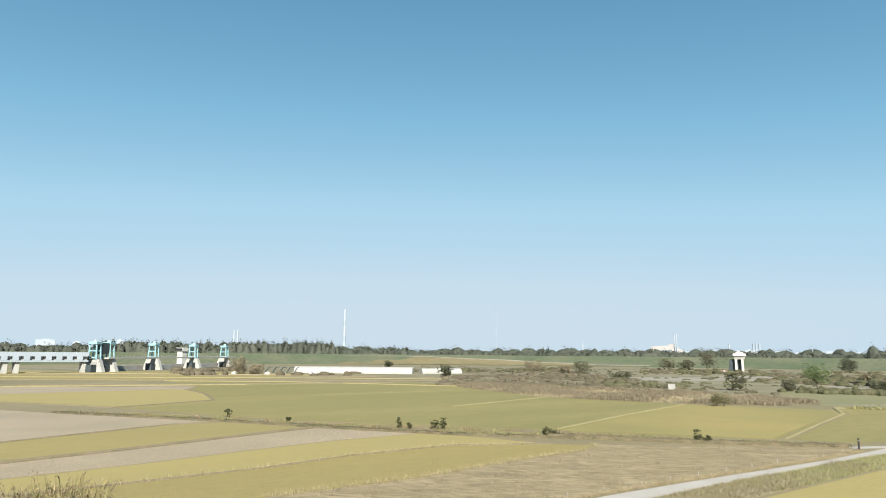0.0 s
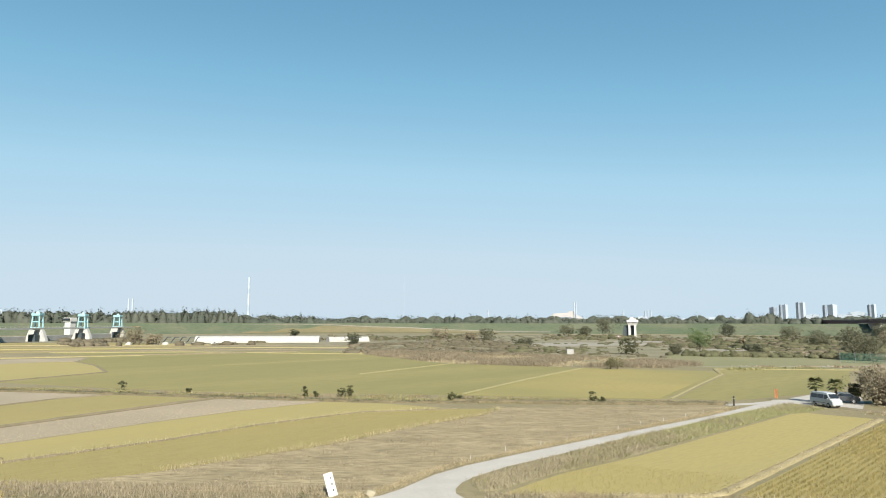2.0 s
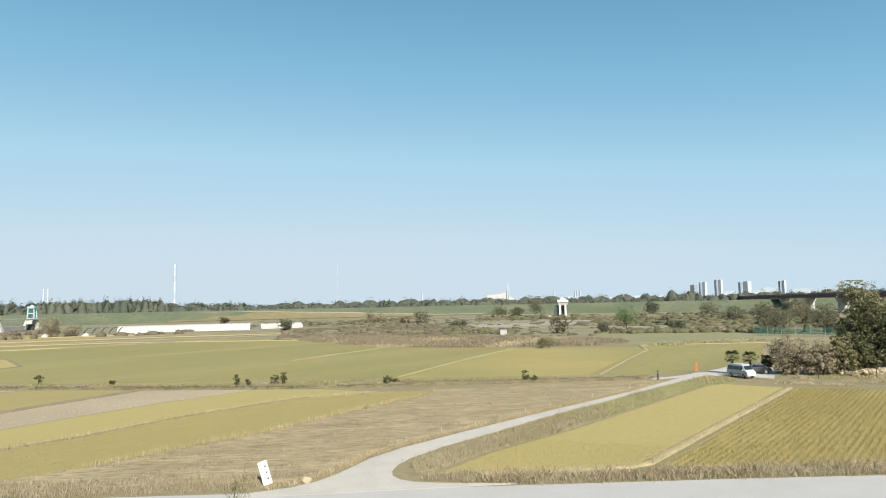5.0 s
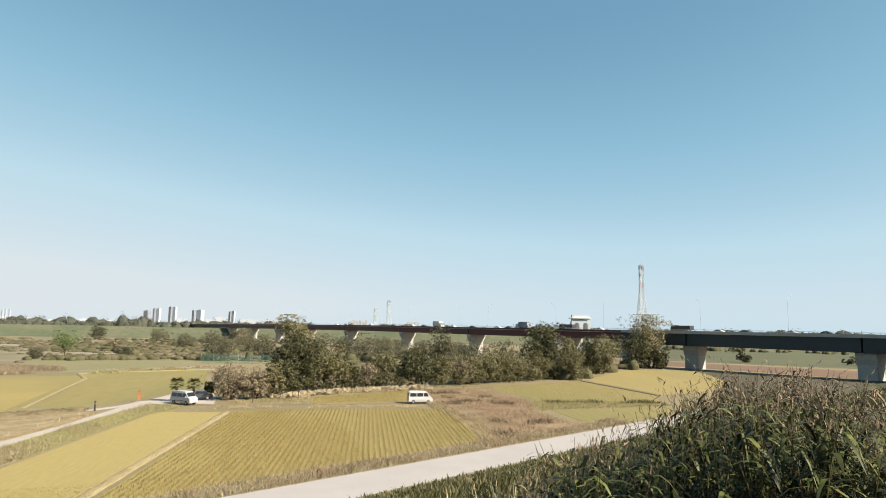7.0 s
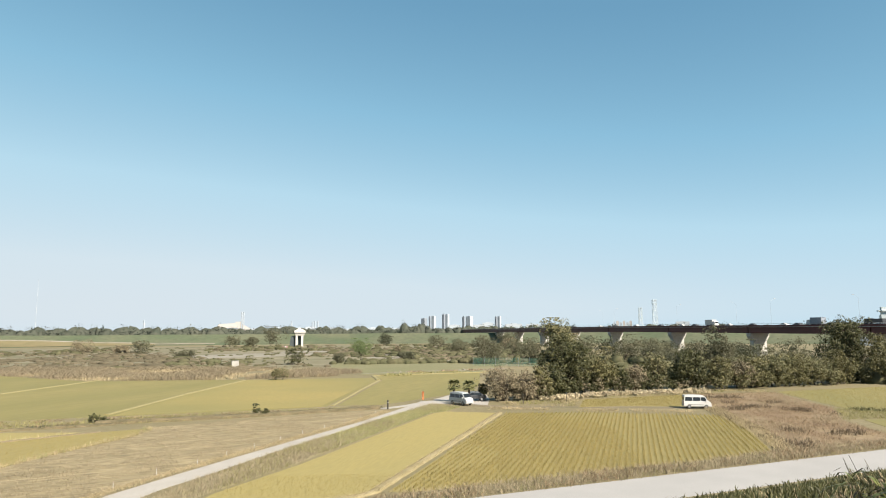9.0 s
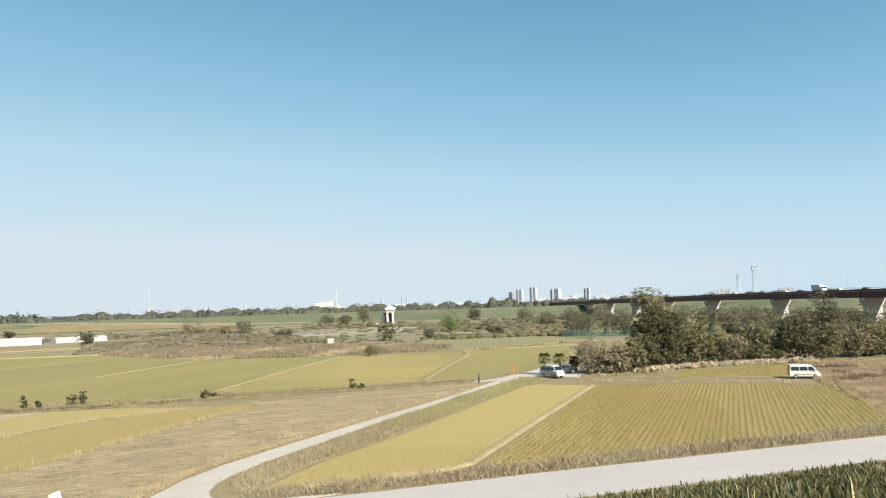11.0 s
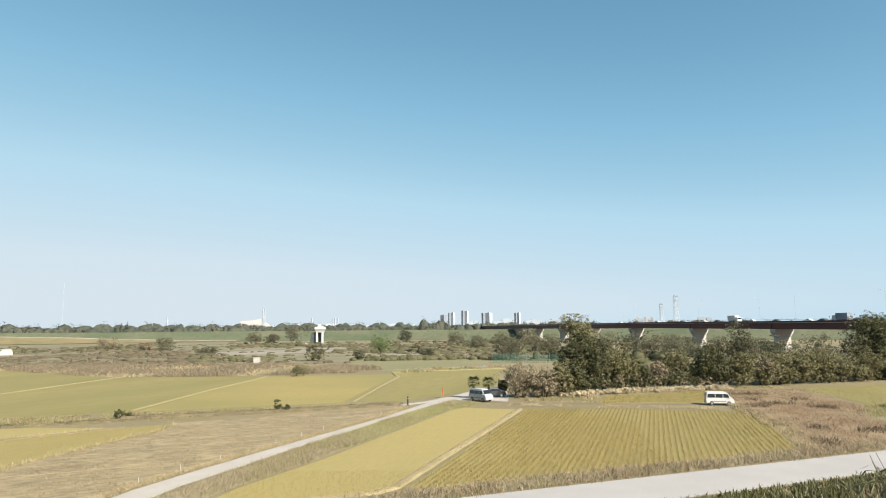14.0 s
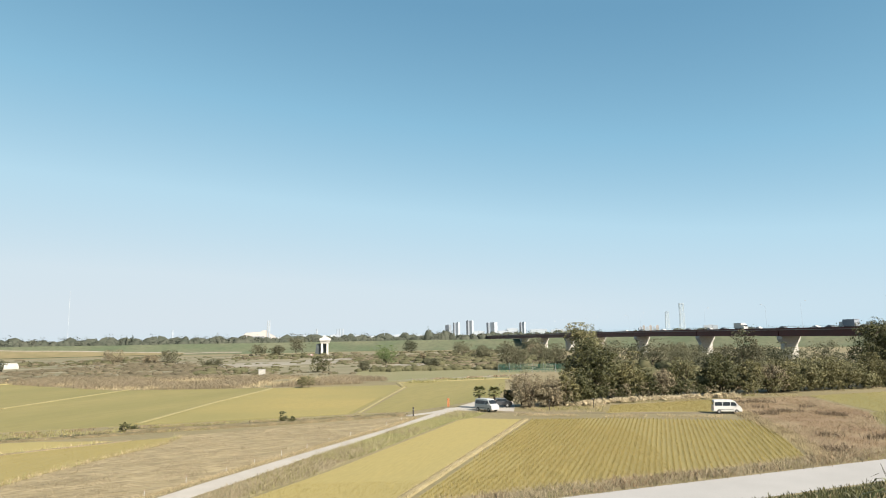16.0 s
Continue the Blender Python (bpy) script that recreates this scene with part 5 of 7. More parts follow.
def crown_points(w, h, z0, n, clumps, loose=0.16, big=0.26, vase=False, tuft=0.0):
    """Leaf places in a crown of uneven lobes, each lobe set with small tufts and gaps between them; the lobes' middles; the way each leaf faces."""
    c = rng.normal(size=(clumps, 3))
    c /= np.linalg.norm(c, axis=1)[:, None]
    c *= rng.uniform(0.35, 0.86, clumps)[:, None]
    c *= (w / 2, w / 2, (h - z0) / 2)
    c += (0, 0, (h + z0) / 2)
    r = rng.uniform(0.5, 1.3, clumps) * big * min(w, (h - z0) * 1.1)
    tuft = tuft or 0.06 * min(w, h) + 0.12
    m = max(clumps, n // 14)
    k = rng.integers(0, clumps, m)
    way = rng.normal(size=(m, 3)) + (0, 0, 0.25)
    way /= np.linalg.norm(way, axis=1)[:, None]
    spot = c[k] + way * (rng.uniform(0.2, 1.0, m) ** 0.35)[:, None] * r[k][:, None]
    j = rng.integers(0, m, n)
    d = rng.normal(size=(n, 3)) + way[j] * 0.6
    d /= np.linalg.norm(d, axis=1)[:, None]
    p = spot[j] + d * (tuft * rng.uniform(0.5, 1.3, m)[j] * rng.uniform(0.3, 1.0, n) ** 0.5)[:, None] * (1, 1, 0.75) + rng.normal(0, loose * 0.3, (n, 3))
    if vase:
        p[:, :2] *= (0.45 + 0.75 * np.clip(p[:, 2] / h, 0, 1))[:, None]
    p[:, 2] = np.abs(p[:, 2]) + 0.05
    p[:, 2] = np.minimum(p[:, 2], h * 1.03)
    return p, c, d


def tree(name, label, category, at, h, w, leaf, n=2600, size=0.3, low=0.3, clumps=22, trunks=1, group="", bark=None, z=0.0, vase=False):
    big, tuft = 0.26, 0.0
    if group == HEDGE:
        n, size, clumps, low, big = int(n * 2.6), size * 0.66, int(clumps * 1.6), low * 0.35, 0.23
    t = thing(name, label, category, pose(at[0], at[1], z), group)
    if group == RIVER:
        n, size, big, tuft = int(n * 1.2), size * 0.7, 0.3, 0.11 * w
    pts, c, d = crown_points(w, h, h * low, n, clumps, 0.08 if group == HEDGE else min(0.14, 0.05 * w), big, vase, tuft)
    bm = bmesh.new()
    r = 0.018 * h + 0.05
    for k in range(trunks):
        a = k * 2.3
        foot = Vector((math.cos(a), math.sin(a), 0)) * (0.0 if trunks == 1 else 0.12 * w)
        fork = foot * 1.6 + Vector((0.02 * h, 0.01 * h, h * max(low, 0.2) * 1.15))
        rod(bm, foot - Vector((0, 0, 0.2)), fork, r, r * 0.75, 7)
        for j in range(k, len(c), trunks * 2):
            goal = Vector(c[j])
            mid = fork.lerp(goal, 0.5) + Vector((0, 0, 0.05 * h))
            rod(bm, fork, mid, r * 0.5, r * 0.32, 5)
            rod(bm, mid, goal, r * 0.32, r * 0.1, 4)
    part("trunk", bm, bark or BARK, t)
    if leaf == LEAF_BROWN and group == HEDGE:
        bm = bmesh.new()
        for k in range(110):
            a, lean = rng.uniform(0, 6.3), rng.uniform(0.1, 1.0)
            top = Vector((math.cos(a) * lean * w * 0.5, math.sin(a) * lean * w * 0.5, h * rng.uniform(0.6, 1.02) * (1.05 - 0.45 * lean * lean)))
            mid = Vector((top.x * 0.4, top.y * 0.4, top.z * 0.55))
            rod(bm, (top.x * 0.1, top.y * 0.1, 0), mid, 0.04, 0.03, 3)
            rod(bm, mid, top, 0.03, 0.012, 3)
        part("twig_growth", bm, TWIG, t, "bare pale twigs")["kind"] = "stuff"
    part("crown", leaves("crown", pts, size, leaf, facing=d), leaf, t)
    return t


tree("shrub", "large brownish half-bare shrub beside the palm", "shrub", (74.2, 83.2), 6.2, 6.2, LEAF_BROWN, 2200, 0.2, 0.06, 26, 3, HEDGE)
tree("shrub", "brownish withering shrub in the field hedge", "shrub", (77.6, 81.2), 5.2, 5.0, LEAF_BROWN, 2200, 0.2, 0.05, 22, 3, HEDGE)
tree("shrub", "olive withering shrub in the field hedge", "shrub", (80.8, 80.3), 6.2, 4.8, LEAF_MID, 2000, 0.24, 0.06, 16, 2, HEDGE)
tree("shrub", "dark leafy shrub in the field hedge", "shrub", (85.4, 80.6), 6.4, 4.4, LEAF_DARK, 2000, 0.26, 0.05, 14, 2, HEDGE)
tree("tree", "broad dark green tree in the field hedge", "tree", (92.8, 85.4), 10.9, 9.4, LEAF_DARK, 5200, 0.32, 0.12, 26, 1, HEDGE)
tree("tree", "leafy olive tree with a full crown in the field hedge", "tree", (97.8, 82.0), 8.4, 7.0, LEAF_MID, 3400, 0.3, 0.08, 18, 1, HEDGE)
tree("tree", "slim pale green tree behind the hedge", "tree", (109.8, 104.1), 14.2, 8.0, LEAF_LIGHT, 3600, 0.3, 1.2, 16, 1, HEDGE)
tree("shrub", "small dark shrub in the field hedge", "shrub", (101.6, 80.6), 5.4, 3.4, LEAF_DARK, 1500, 0.26, 0.05, 10, 2, HEDGE)
tree("shrub", "shrub hung with dry brown creepers", "shrub", (105.4, 79.4), 5.4, 4.0, LEAF_BROWN, 1600, 0.24, 0.02, 12, 2, HEDGE)
tree("shrub", "small dark shrub in the field hedge", "shrub", (108.6, 79.8), 7.0, 3.6, LEAF_DARK, 1500, 0.26, 0.05, 10, 2, HEDGE)
tree("tree", "leafy pale green tree in the field hedge", "tree", (112.0, 79.2), 7.8, 5.0, LEAF_LIGHT, 2600, 0.28, 0.06, 16, 1, HEDGE)
tree("tree", "dense dark green tree at the field edge", "tree", (116.2, 74.6), 8.4, 7.4, LEAF_DARK, 3800, 0.28, 0.08, 20, 1, HEDGE)
tree("tree", "tall olive tree behind the hedge", "tree", (142.2, 84.6), 12.8, 8.8, LEAF_HAZED_DULL, 3000, 0.32, 0.1, 18, 1, HEDGE)
for at, h, w, leaf in (((122.0, 71.8), 6.6, 5.4, LEAF_MID), ((126.6, 70.2), 5.6, 5.2, LEAF_BROWN), ((130.6, 69.4), 7.0, 6.0, LEAF_MID), ((135.6, 67.6), 6.2, 6.4, LEAF_LIGHT), ((141.0, 66.2), 6.9, 7.0, LEAF_MID), ((147.0, 64.2), 6.0, 7.2, LEAF_LIGHT), ((153.0, 62.2), 7.0, 6.4, LEAF_MID)):
    tree("creeper_bush", "dense %s bush overgrown with hanging creepers" % {"olive_leaves": "olive", "pale_green_leaves": "pale green", "withering_leaves": "brown"}[leaf.name], "bush", at, h, w, leaf, 2600, 0.26, 0.02, 18, 2, HEDGE)
tree("tree", "very broad dark tree at the end of the hedge", "tree", (166.0, 66.2), 14.6, 13.0, LEAF_DARK, 5200, 0.36, 0.08, 26, 1, HEDGE)
tree("tree", "olive tree with pale sprays at the end of the hedge", "tree", (170.5, 60.8), 10.4, 8.6, LEAF_MID, 3000, 0.34, 0.06, 18, 1, HEDGE)
tree("shrub", "round olive shrub at the end of the hedge", "shrub", (159.0, 55.4), 7.0, 6.6, LEAF_MID, 2600, 0.3, 0.03, 16, 2, HEDGE)
tree("tree", "dark round tree at the end of the hedge", "tree", (183.0, 59.4), 11.0, 9.4, LEAF_DARK, 3000, 0.34, 0.04, 18, 2, HEDGE)
tree("shrub", "olive leafy shrub at the hedge's end", "shrub", (190.5, 57.4), 9.6, 8.0, LEAF_MID, 2600, 0.34, 0.03, 16, 2, HEDGE)
tree("tree", "leafy olive tree beside the bridge", "tree", (205.0, 61.4), 12.6, 10.0, LEAF_MID, 3400, 0.3, 0.04, 18, 2, HEDGE)
tree("tree", "yellowing bushy tree in front of the bridge", "tree", (238.0, 55.6), 18.2, 16.0, YELLOWING, 17000, 0.25, 0.1, 40, 3, vase=True)
tree("shrub", "very dark shrub at the foot of the yellowing tree", "shrub", (229.5, 59.0), 11.0, 12.0, LEAF_DARK, 9000, 0.27, 0.02, 20, 2)
tree("shrub", "dark low shrub under the yellowing tree", "shrub", (236.0, 52.5), 7.0, 12.0, LEAF_DARK, 7000, 0.27, 0.02, 16, 2)
tree("shrub", "dark bushy shrub above the parked car", "shrub", (72.6, 86.4), 2.6, 2.8, LEAF_DARK, 2400, 0.14, 0.1, 10, 2)


def hedge_fill(label, line, wide, tall, leaf, n, breadth=(2.0, 3.8), name="hedge_undergrowth", category="undergrowth"):
    """Tangled growth between the hedge's trees, down to the ground."""
    pts = []
    for _ in range(n):
        k = rng.integers(0, len(line) - 1)
        c = Vector(line[k]).lerp(Vector(line[k + 1]), rng.random())
        pts.append((c.x + rng.normal(0, wide / 3), c.y + rng.normal(0, wide / 3), 0, rng.uniform(*breadth), tall * rng.uniform(0.45, 1.0)))
    out, face = [], []
    for x, y, z, w, h in pts:
        p, _, d = crown_points(w, h, 0.0, 420, 9, 0.08, 0.26)
        out.append(p + (x, y, z))
        face.append(d)
    tagged(part(name, leaves(name, np.concatenate(out), 0.17, leaf, facing=np.concatenate(face)), leaf), label, category, kind="stuff")


hedge_fill("dark tangled undergrowth under the hedge trees", [(82, 82.5), (92, 84.5), (104, 80), (114, 76), (128, 71.5), (141, 67.5), (155, 62.5), (170, 60)], 3.0, 4.0, LEAF_DARK, 60)
hedge_fill("olive creepers hanging to the ground along the hedge", [(118, 71), (130, 67.5), (145, 63.5), (158, 59.5), (172, 58), (205, 59)], 2.6, 5.0, LEAF_MID, 70, (2.4, 4.2))
hedge_fill("dark tangled undergrowth of the field hedge", [(88, 85), (104, 82), (118, 76), (135, 71), (160, 64), (180, 60)], 3.2, 4.6, LEAF_DARK, 50)
hedge_fill("dry brown creepers in the field hedge", [(74, 82), (84, 80.5), (100, 79.5), (108, 77.5), (122, 71)], 2.2, 3.6, LEAF_BROWN, 20)
hedge_fill("dark leafy shoots at the foot of the hedge", [(80, 80.6), (86, 81.4), (96, 80.2), (104, 78.2), (112, 75.4)], 2.0, 4.6, LEAF_DARK, 26, (1.8, 3.2))
hedge_fill("low brown brambles round the withering shrubs", [(72.5, 83.6), (76, 81.6), (80, 80.0)], 2.0, 4.4, LEAF_BROWN, 16)

hedge_fill("pale dry straw heaped at the foot of the hedge", [(80, 77.6), (88, 78.0), (96, 76.4), (105, 72.6), (112, 70.2)], 1.6, 1.0, PALE_STRAW, 60, (1.2, 2.4), "straw_heap", "straw")

tree("tree", "round green tree on the river plain", "tree", (132.2, 233.0), 9.0, 11.0, surface("fresh_green_leaves", (0.105, 0.155, 0.055), (0.145, 0.19, 0.075), (0.18, 0.2, 0.095), 0.3, 2.0, rough=0.7, bump=0, island=0.35, through_light=0.2, amount=0.4), 3200, 0.34, 0.2, 20, 1, RIVER)
tree("shrub", "dark brown-green shrub on the river plain", "shrub", (100.6, 226.0), 6.2, 7.4, LEAF_DARK, 1800, 0.36, 0.03, 18, 2, RIVER)
tree("shrub", "low dark shrub in front of the reeds", "shrub", (65.0, 155.0), 2.8, 5.6, LEAF_MID, 1200, 0.24, 0.02, 14, 2, RIVER)
for at, h, w, leaf in (((228, 560), 17, 19, LEAF_HAZED_DULL), ((-109, 356), 9, 15, LEAF_BROWN), ((-98, 350), 5.5, 12, LEAF_BROWN), ((2, 331), 6.2, 8, LEAF_DARK), ((59.7, 428), 8.0, 15, LEAF_BROWN), ((87.4, 411), 7.6, 12, LEAF_LIGHT), ((76, 405), 5, 10, LEAF_BROWN), ((87, 321), 3.8, 14, LEAF_MID), ((-44, 540), 5.6, 6.5, LEAF_DARK), ((187, 548), 9.5, 15, LEAF_LIGHT), ((205, 552), 8, 13, LEAF_MID), ((311, 503), 11, 13, LEAF_DARK), ((155, 181), 9.8, 9.5, LEAF_MID), ((163, 186), 8, 8.5, LEAF_LIGHT), ((200, 238), 9.6, 9.5, LEAF_MID), ((212, 226), 8, 12, LEAF_LIGHT), ((166, 169), 8.6, 9, LEAF_MID), ((193, 300), 4.8, 3.2, LEAF_BROWN), ((118, 225), 3.4, 8, LEAF_MID), ((150, 226), 3.4, 8, LEAF_DARK), ((258, 330), 7, 12, LEAF_MID), ((235, 300), 6, 13, LEAF_LIGHT), ((272, 296), 8, 12, LEAF_BROWN), ((255, 262), 8, 12, LEAF_MID), ((240, 228), 9, 12, LEAF_DARK), ((222, 200), 9, 11, LEAF_MID), ((205, 178), 9.5, 11, LEAF_LIGHT), ((196, 158), 9.5, 10, LEAF_DARK), ((186, 142), 10, 10, LEAF_MID), ((178, 128), 9, 10, LEAF_LIGHT), ((180, 112), 9.4, 10, LEAF_MID), ((190, 102), 8.6, 10, LEAF_DARK), ((205, 96), 9.6, 10, LEAF_LIGHT), ((170, 98), 8, 9, LEAF_LIGHT), ((224, 92), 9, 10, LEAF_MID), ((300, 330), 9, 14, LEAF_MID), ((330, 300), 10, 16, LEAF_BROWN), ((340, 372), 11, 18, LEAF_MID), ((290, 396), 9, 16, LEAF_LIGHT), ((172, 112), 5.7, 11, LEAF_DARK), ((186, 122), 5.9, 12, LEAF_MID), ((198, 132), 6.2, 13, LEAF_LIGHT), ((214, 150), 6.1, 13, LEAF_MID), ((214, 118), 5.8, 12, LEAF_DARK), ((232, 120), 6.3, 13, LEAF_LIGHT), ((236, 170), 6.2, 14, LEAF_MID), ((252, 196), 6.2, 14, LEAF_LIGHT), ((256, 146), 6.5, 14, LEAF_MID), ((282, 250), 6.3, 15, LEAF_MID), ((300, 280), 6.3, 16, LEAF_LIGHT), ((310, 226), 6.6, 16, LEAF_MID), ((278, 190), 6.6, 15, LEAF_DARK), ((210, 82), 6.2, 11, LEAF_MID), ((190, 84), 5.8, 11, LEAF_DARK), ((176, 84), 5.5, 10, LEAF_MID)):
    # Shrubs out here swap to the leaf colours with haze painted in.
    leaf = {"olive_leaves": LEAF_HAZED_DULL, "pale_green_leaves": LEAF_HAZY, "dark_leaves": LEAF_DEEP}.get(leaf.name, leaf)
    tree("shrub", "%s shrub on the river plain" % {"dark_leaves": "dark green", "olive_leaves": "olive green", "pale_green_leaves": "pale green", "withering_leaves": "half-bare brown", "hazed_dull_green_leaves": "dull green", "hazy_green_leaves": "pale grey-green", "deep_green_leaves": "dark green"}[leaf.name], "shrub", at, h, w, leaf, 2000 + int(40 * h), 0.2 + 0.0007 * math.hypot(*at), 0.02, 18, 2, RIVER)

DITCH = "small bushes along the field ditch"
for at, h, w in (((-38.0, 118.6), 1.9, 1.3), ((-6.6, 104.6), 1.7, 1.3), ((-4.9, 103.6), 0.9, 0.9), ((-1.0, 103.4), 1.3, 1.3), ((0.2, 103.0), 2.2, 1.2), ((15.1, 96.4), 1.3, 1.3), ((16.2, 96.0), 0.9, 0.9), ((34.4, 89.9), 1.9, 0.8), ((35.4, 89.6), 1.0, 1.6), ((-25.8, 112.6), 0.7, 0.7)):
    tree("ditch_bush", "small ragged dark bush on the ditch bank", "bush", at, h, w, LEAF_DARK, 420, 0.13, 0.04, 10, 2, DITCH)


def crowd(name, label, category, places, leaf, per=70, size=1.1, crest=0.0, solid=False):
    """Far growth that nobody could count, as one mesh of bumpy rounded crowns: places (x, y, z, width, height)."""
    verts, faces, base = [], [], 0
    for x, y, z, w, h in places:
        n = int(per * (0.6 + 0.5 * w / 10))
        a, b, c = rng.uniform(0, 6.3, 3)
        d = rng.normal(size=(n, 3))
        d[:, 2] = np.abs(d[:, 2]) + crest
        d /= np.linalg.norm(d, axis=1)[:, None]
        bump = 1 + 0.13 * np.sin(5 * d[:, 0] + a) + 0.13 * np.sin(6 * d[:, 1] + b)
        p = d * (w / 2, w / 2, h) * (bump * rng.uniform(0.78, 1.0, n))[:, None] * (1, 1, 0.9)
        u = np.cross(d + rng.normal(0, 0.4, (n, 3)), rng.normal(size=(n, 3)))
        u /= np.linalg.norm(u, axis=1)[:, None]
        v = np.cross(d, u)
        s = size * rng.uniform(0.5, 1.2, n)[:, None]
        verts.append(np.stack([p - u * s, p - v * s * 0.6, p + u * s, p + v * s * 0.6], 1).reshape(-1, 3) + (x, y, z))
        faces.append(base + np.arange(4 * n).reshape(-1, 4))
        base += 4 * n
        if not solid:
            continue
        ring = np.arange(7) * (2 * math.pi / 7) + c
        core = [np.c_[np.cos(ring) * r * w / 2, np.sin(ring) * r * w / 2, np.full(7, f * h)] * (1 + 0.12 * np.sin(2 * ring + a))[:, None] for r, f in ((0.78, -0.02), (0.82, 0.34), (0.68, 0.6), (0.4, 0.75), (0.04, 0.8))]
        verts.append(np.concatenate(core) + (x, y, z))
        k = np.arange(7)
        for j in range(4):
            faces.append(base + np.c_[7 * j + k, 7 * j + (k + 1) % 7, 7 * j + 7 + (k + 1) % 7, 7 * j + 7 + k])
        base += 35
    return tagged(part(name, mesh_np(name, np.concatenate(verts), np.concatenate(faces), leaf), leaf), label, category, kind="stuff")


def far_row(az0, az1, step, d, el_lo, el_hi, wide, jitter=40, ground=0.0):
    rows = []
    az = az0
    while az < az1:
        dd = d + rng.uniform(-jitter, jitter)
        top = height(dd, rng.uniform(el_lo, el_hi))
        p = polar(az, dd)
        rows.append((p.x, p.y, ground, wide * rng.uniform(0.7, 1.4), top - ground))
        az += step * rng.uniform(0.5, 1.4)
    return rows


crowd("far_treeline", "dark far woods on the horizon behind the levee", "trees", far_row(-36, 100, 0.26, 860, 0.2, 0.6, 18) + far_row(-36, 100, 0.6, 960, 0.36, 0.82, 30, 60), LEAF_FAR_HAZED, 90, 1.25, 0.3, True)
crowd("far_grove", "tall far grove of slender trees on the horizon", "trees", far_row(-18, -9.5, 0.13, 840, 0.8, 1.2, 12, 20) + far_row(-27.5, -18, 0.16, 850, 0.7, 1.1, 13, 20) + far_row(-9.5, -3, 0.4, 850, 0.5, 0.8, 12, 20) + far_row(-36, -27, 0.4, 850, 0.45, 0.65, 13, 20), LEAF_FAR_HAZED, 100, 1.2, 0.8, True)
crowd("far_grove", "small far grove beside the town", "trees", far_row(33.3, 35.6, 0.2, 840, 0.6, 1.2, 13, 15) + far_row(8.8, 9.3, 0.3, 840, 0.6, 0.9, 4, 15) + far_row(15.6, 16.6, 0.3, 840, 0.35, 0.55, 12, 15) + far_row(22, 23.4, 0.3, 840, 0.4, 0.6, 9, 15), LEAF_FAR_HAZED, 100, 1.0, 0.8, True)


def scrub(label, n, az_range, d_range, leaf, size, tall, avoid=(), wide=(3, 9), open_at=-0.05):
    rows = []
    while len(rows) < n:
        az, d = rng.uniform(*az_range), rng.uniform(*d_range)
        p = polar(az, d)
        if any(inside(np.array([p.x]), np.array([p.y]), o)[0] for o in avoid):
            continue
        if noise.noise((p.x * 0.012, p.y * 0.012, 5)) < open_at:
            continue
        rows.append((p.x, p.y, 0, rng.uniform(*wide), rng.uniform(0.4, 1.0) * tall))
    return crowd("scrub", label, "scrub", rows, leaf, 60, size, 0.0, True)


AVOID = [MEADOW, FIELD_L, FIELD_C3, FIELD_C1]
scrub("low brown river scrub on the plain", 480, (0, 50), (245, 430), SCRUB_BROWN, 0.4, 1.5, AVOID)
scrub("low green river scrub on the plain", 240, (14, 52), (245, 420), SCRUB_GREEN, 0.42, 2.2, AVOID)
scrub("small dry tussocks scattered over the river plain", 700, (0, 46), (225, 520), SCRUB_BROWN, 0.3, 0.9, AVOID, (1.2, 4.0), -0.25)
scrub("small green tussocks scattered over the river plain", 420, (4, 50), (230, 560), SCRUB_GREEN, 0.36, 1.0, AVOID, (1.2, 4.5), -0.6)
scrub("low olive scrub before the far levee", 220, (0, 60), (420, 600), SCRUB_GREEN, 0.6, 2.4, AVOID)
scrub("low brown scrub before the far levee", 210, (-3, 60), (420, 610), SCRUB_BROWN, 0.6, 1.7, AVOID)
scrub("brown thicket beside the weir", 150, (-22, -4), (345, 440), SCRUB_BROWN, 0.5, 3.0, AVOID)
scrub("undergrowth behind the hedge", 130, (42, 76), (170, 260), SCRUB_GREEN, 0.45, 4.4, AVOID)
scrub("low green scrub along the far meadow", 150, (68, 104), (560, 660), SCRUB_GREEN, 0.8, 5.0, AVOID)
bank = [(116, 214), (126, 209), (138, 203), (151, 198), (162, 187)]
rows = []
for k in range(150):
    j = int(rng.integers(0, 4))
    c = Vector(bank[j]).lerp(Vector(bank[j + 1]), rng.random())
    rows.append((c.x + rng.normal(0, 2.0), c.y + 3 + rng.normal(0, 2.5), 0, rng.uniform(2, 5), rng.uniform(0.9, 2.2)))
crowd("scrub", "low green brambles along the far side of the meadow", "scrub", rows, SCRUB_GREEN, 100, 0.26, 0.0, True)
for az, d, h, w in ((84.2, 330, 4.4, 6), (91.6, 345, 3.6, 10), (72.6, 420, 3.2, 14), (92.8, 400, 4, 10), (76.5, 520, 4.4, 16), (83.5, 540, 4, 20)):
    p = polar(az, d)
    tree("meadow_tree", "small round green tree on the far meadow", "tree", (p.x, p.y), h, w, LEAF_HAZED_DULL, 3200, 0.34, 0.0, 16, 2)

# ---- grasses, rice and reeds ----
def turf(name, label, category, outline, du, dv, count, tall, wide, lean, material, bearing=53.0, jitter=0.4, z=0.05, spread=0.07, patchy=None, vary=0.35):
    p = scatter(outline, du, dv, bearing, jitter)
    if patchy is not None:
        p = thin_out(p, *patchy)
    pts = np.c_[p, np.full(len(p), z)]
    return tagged(part(name, blades(name, pts, count, tall, wide, lean, material, vary, spread), material), label, category, kind="stuff")


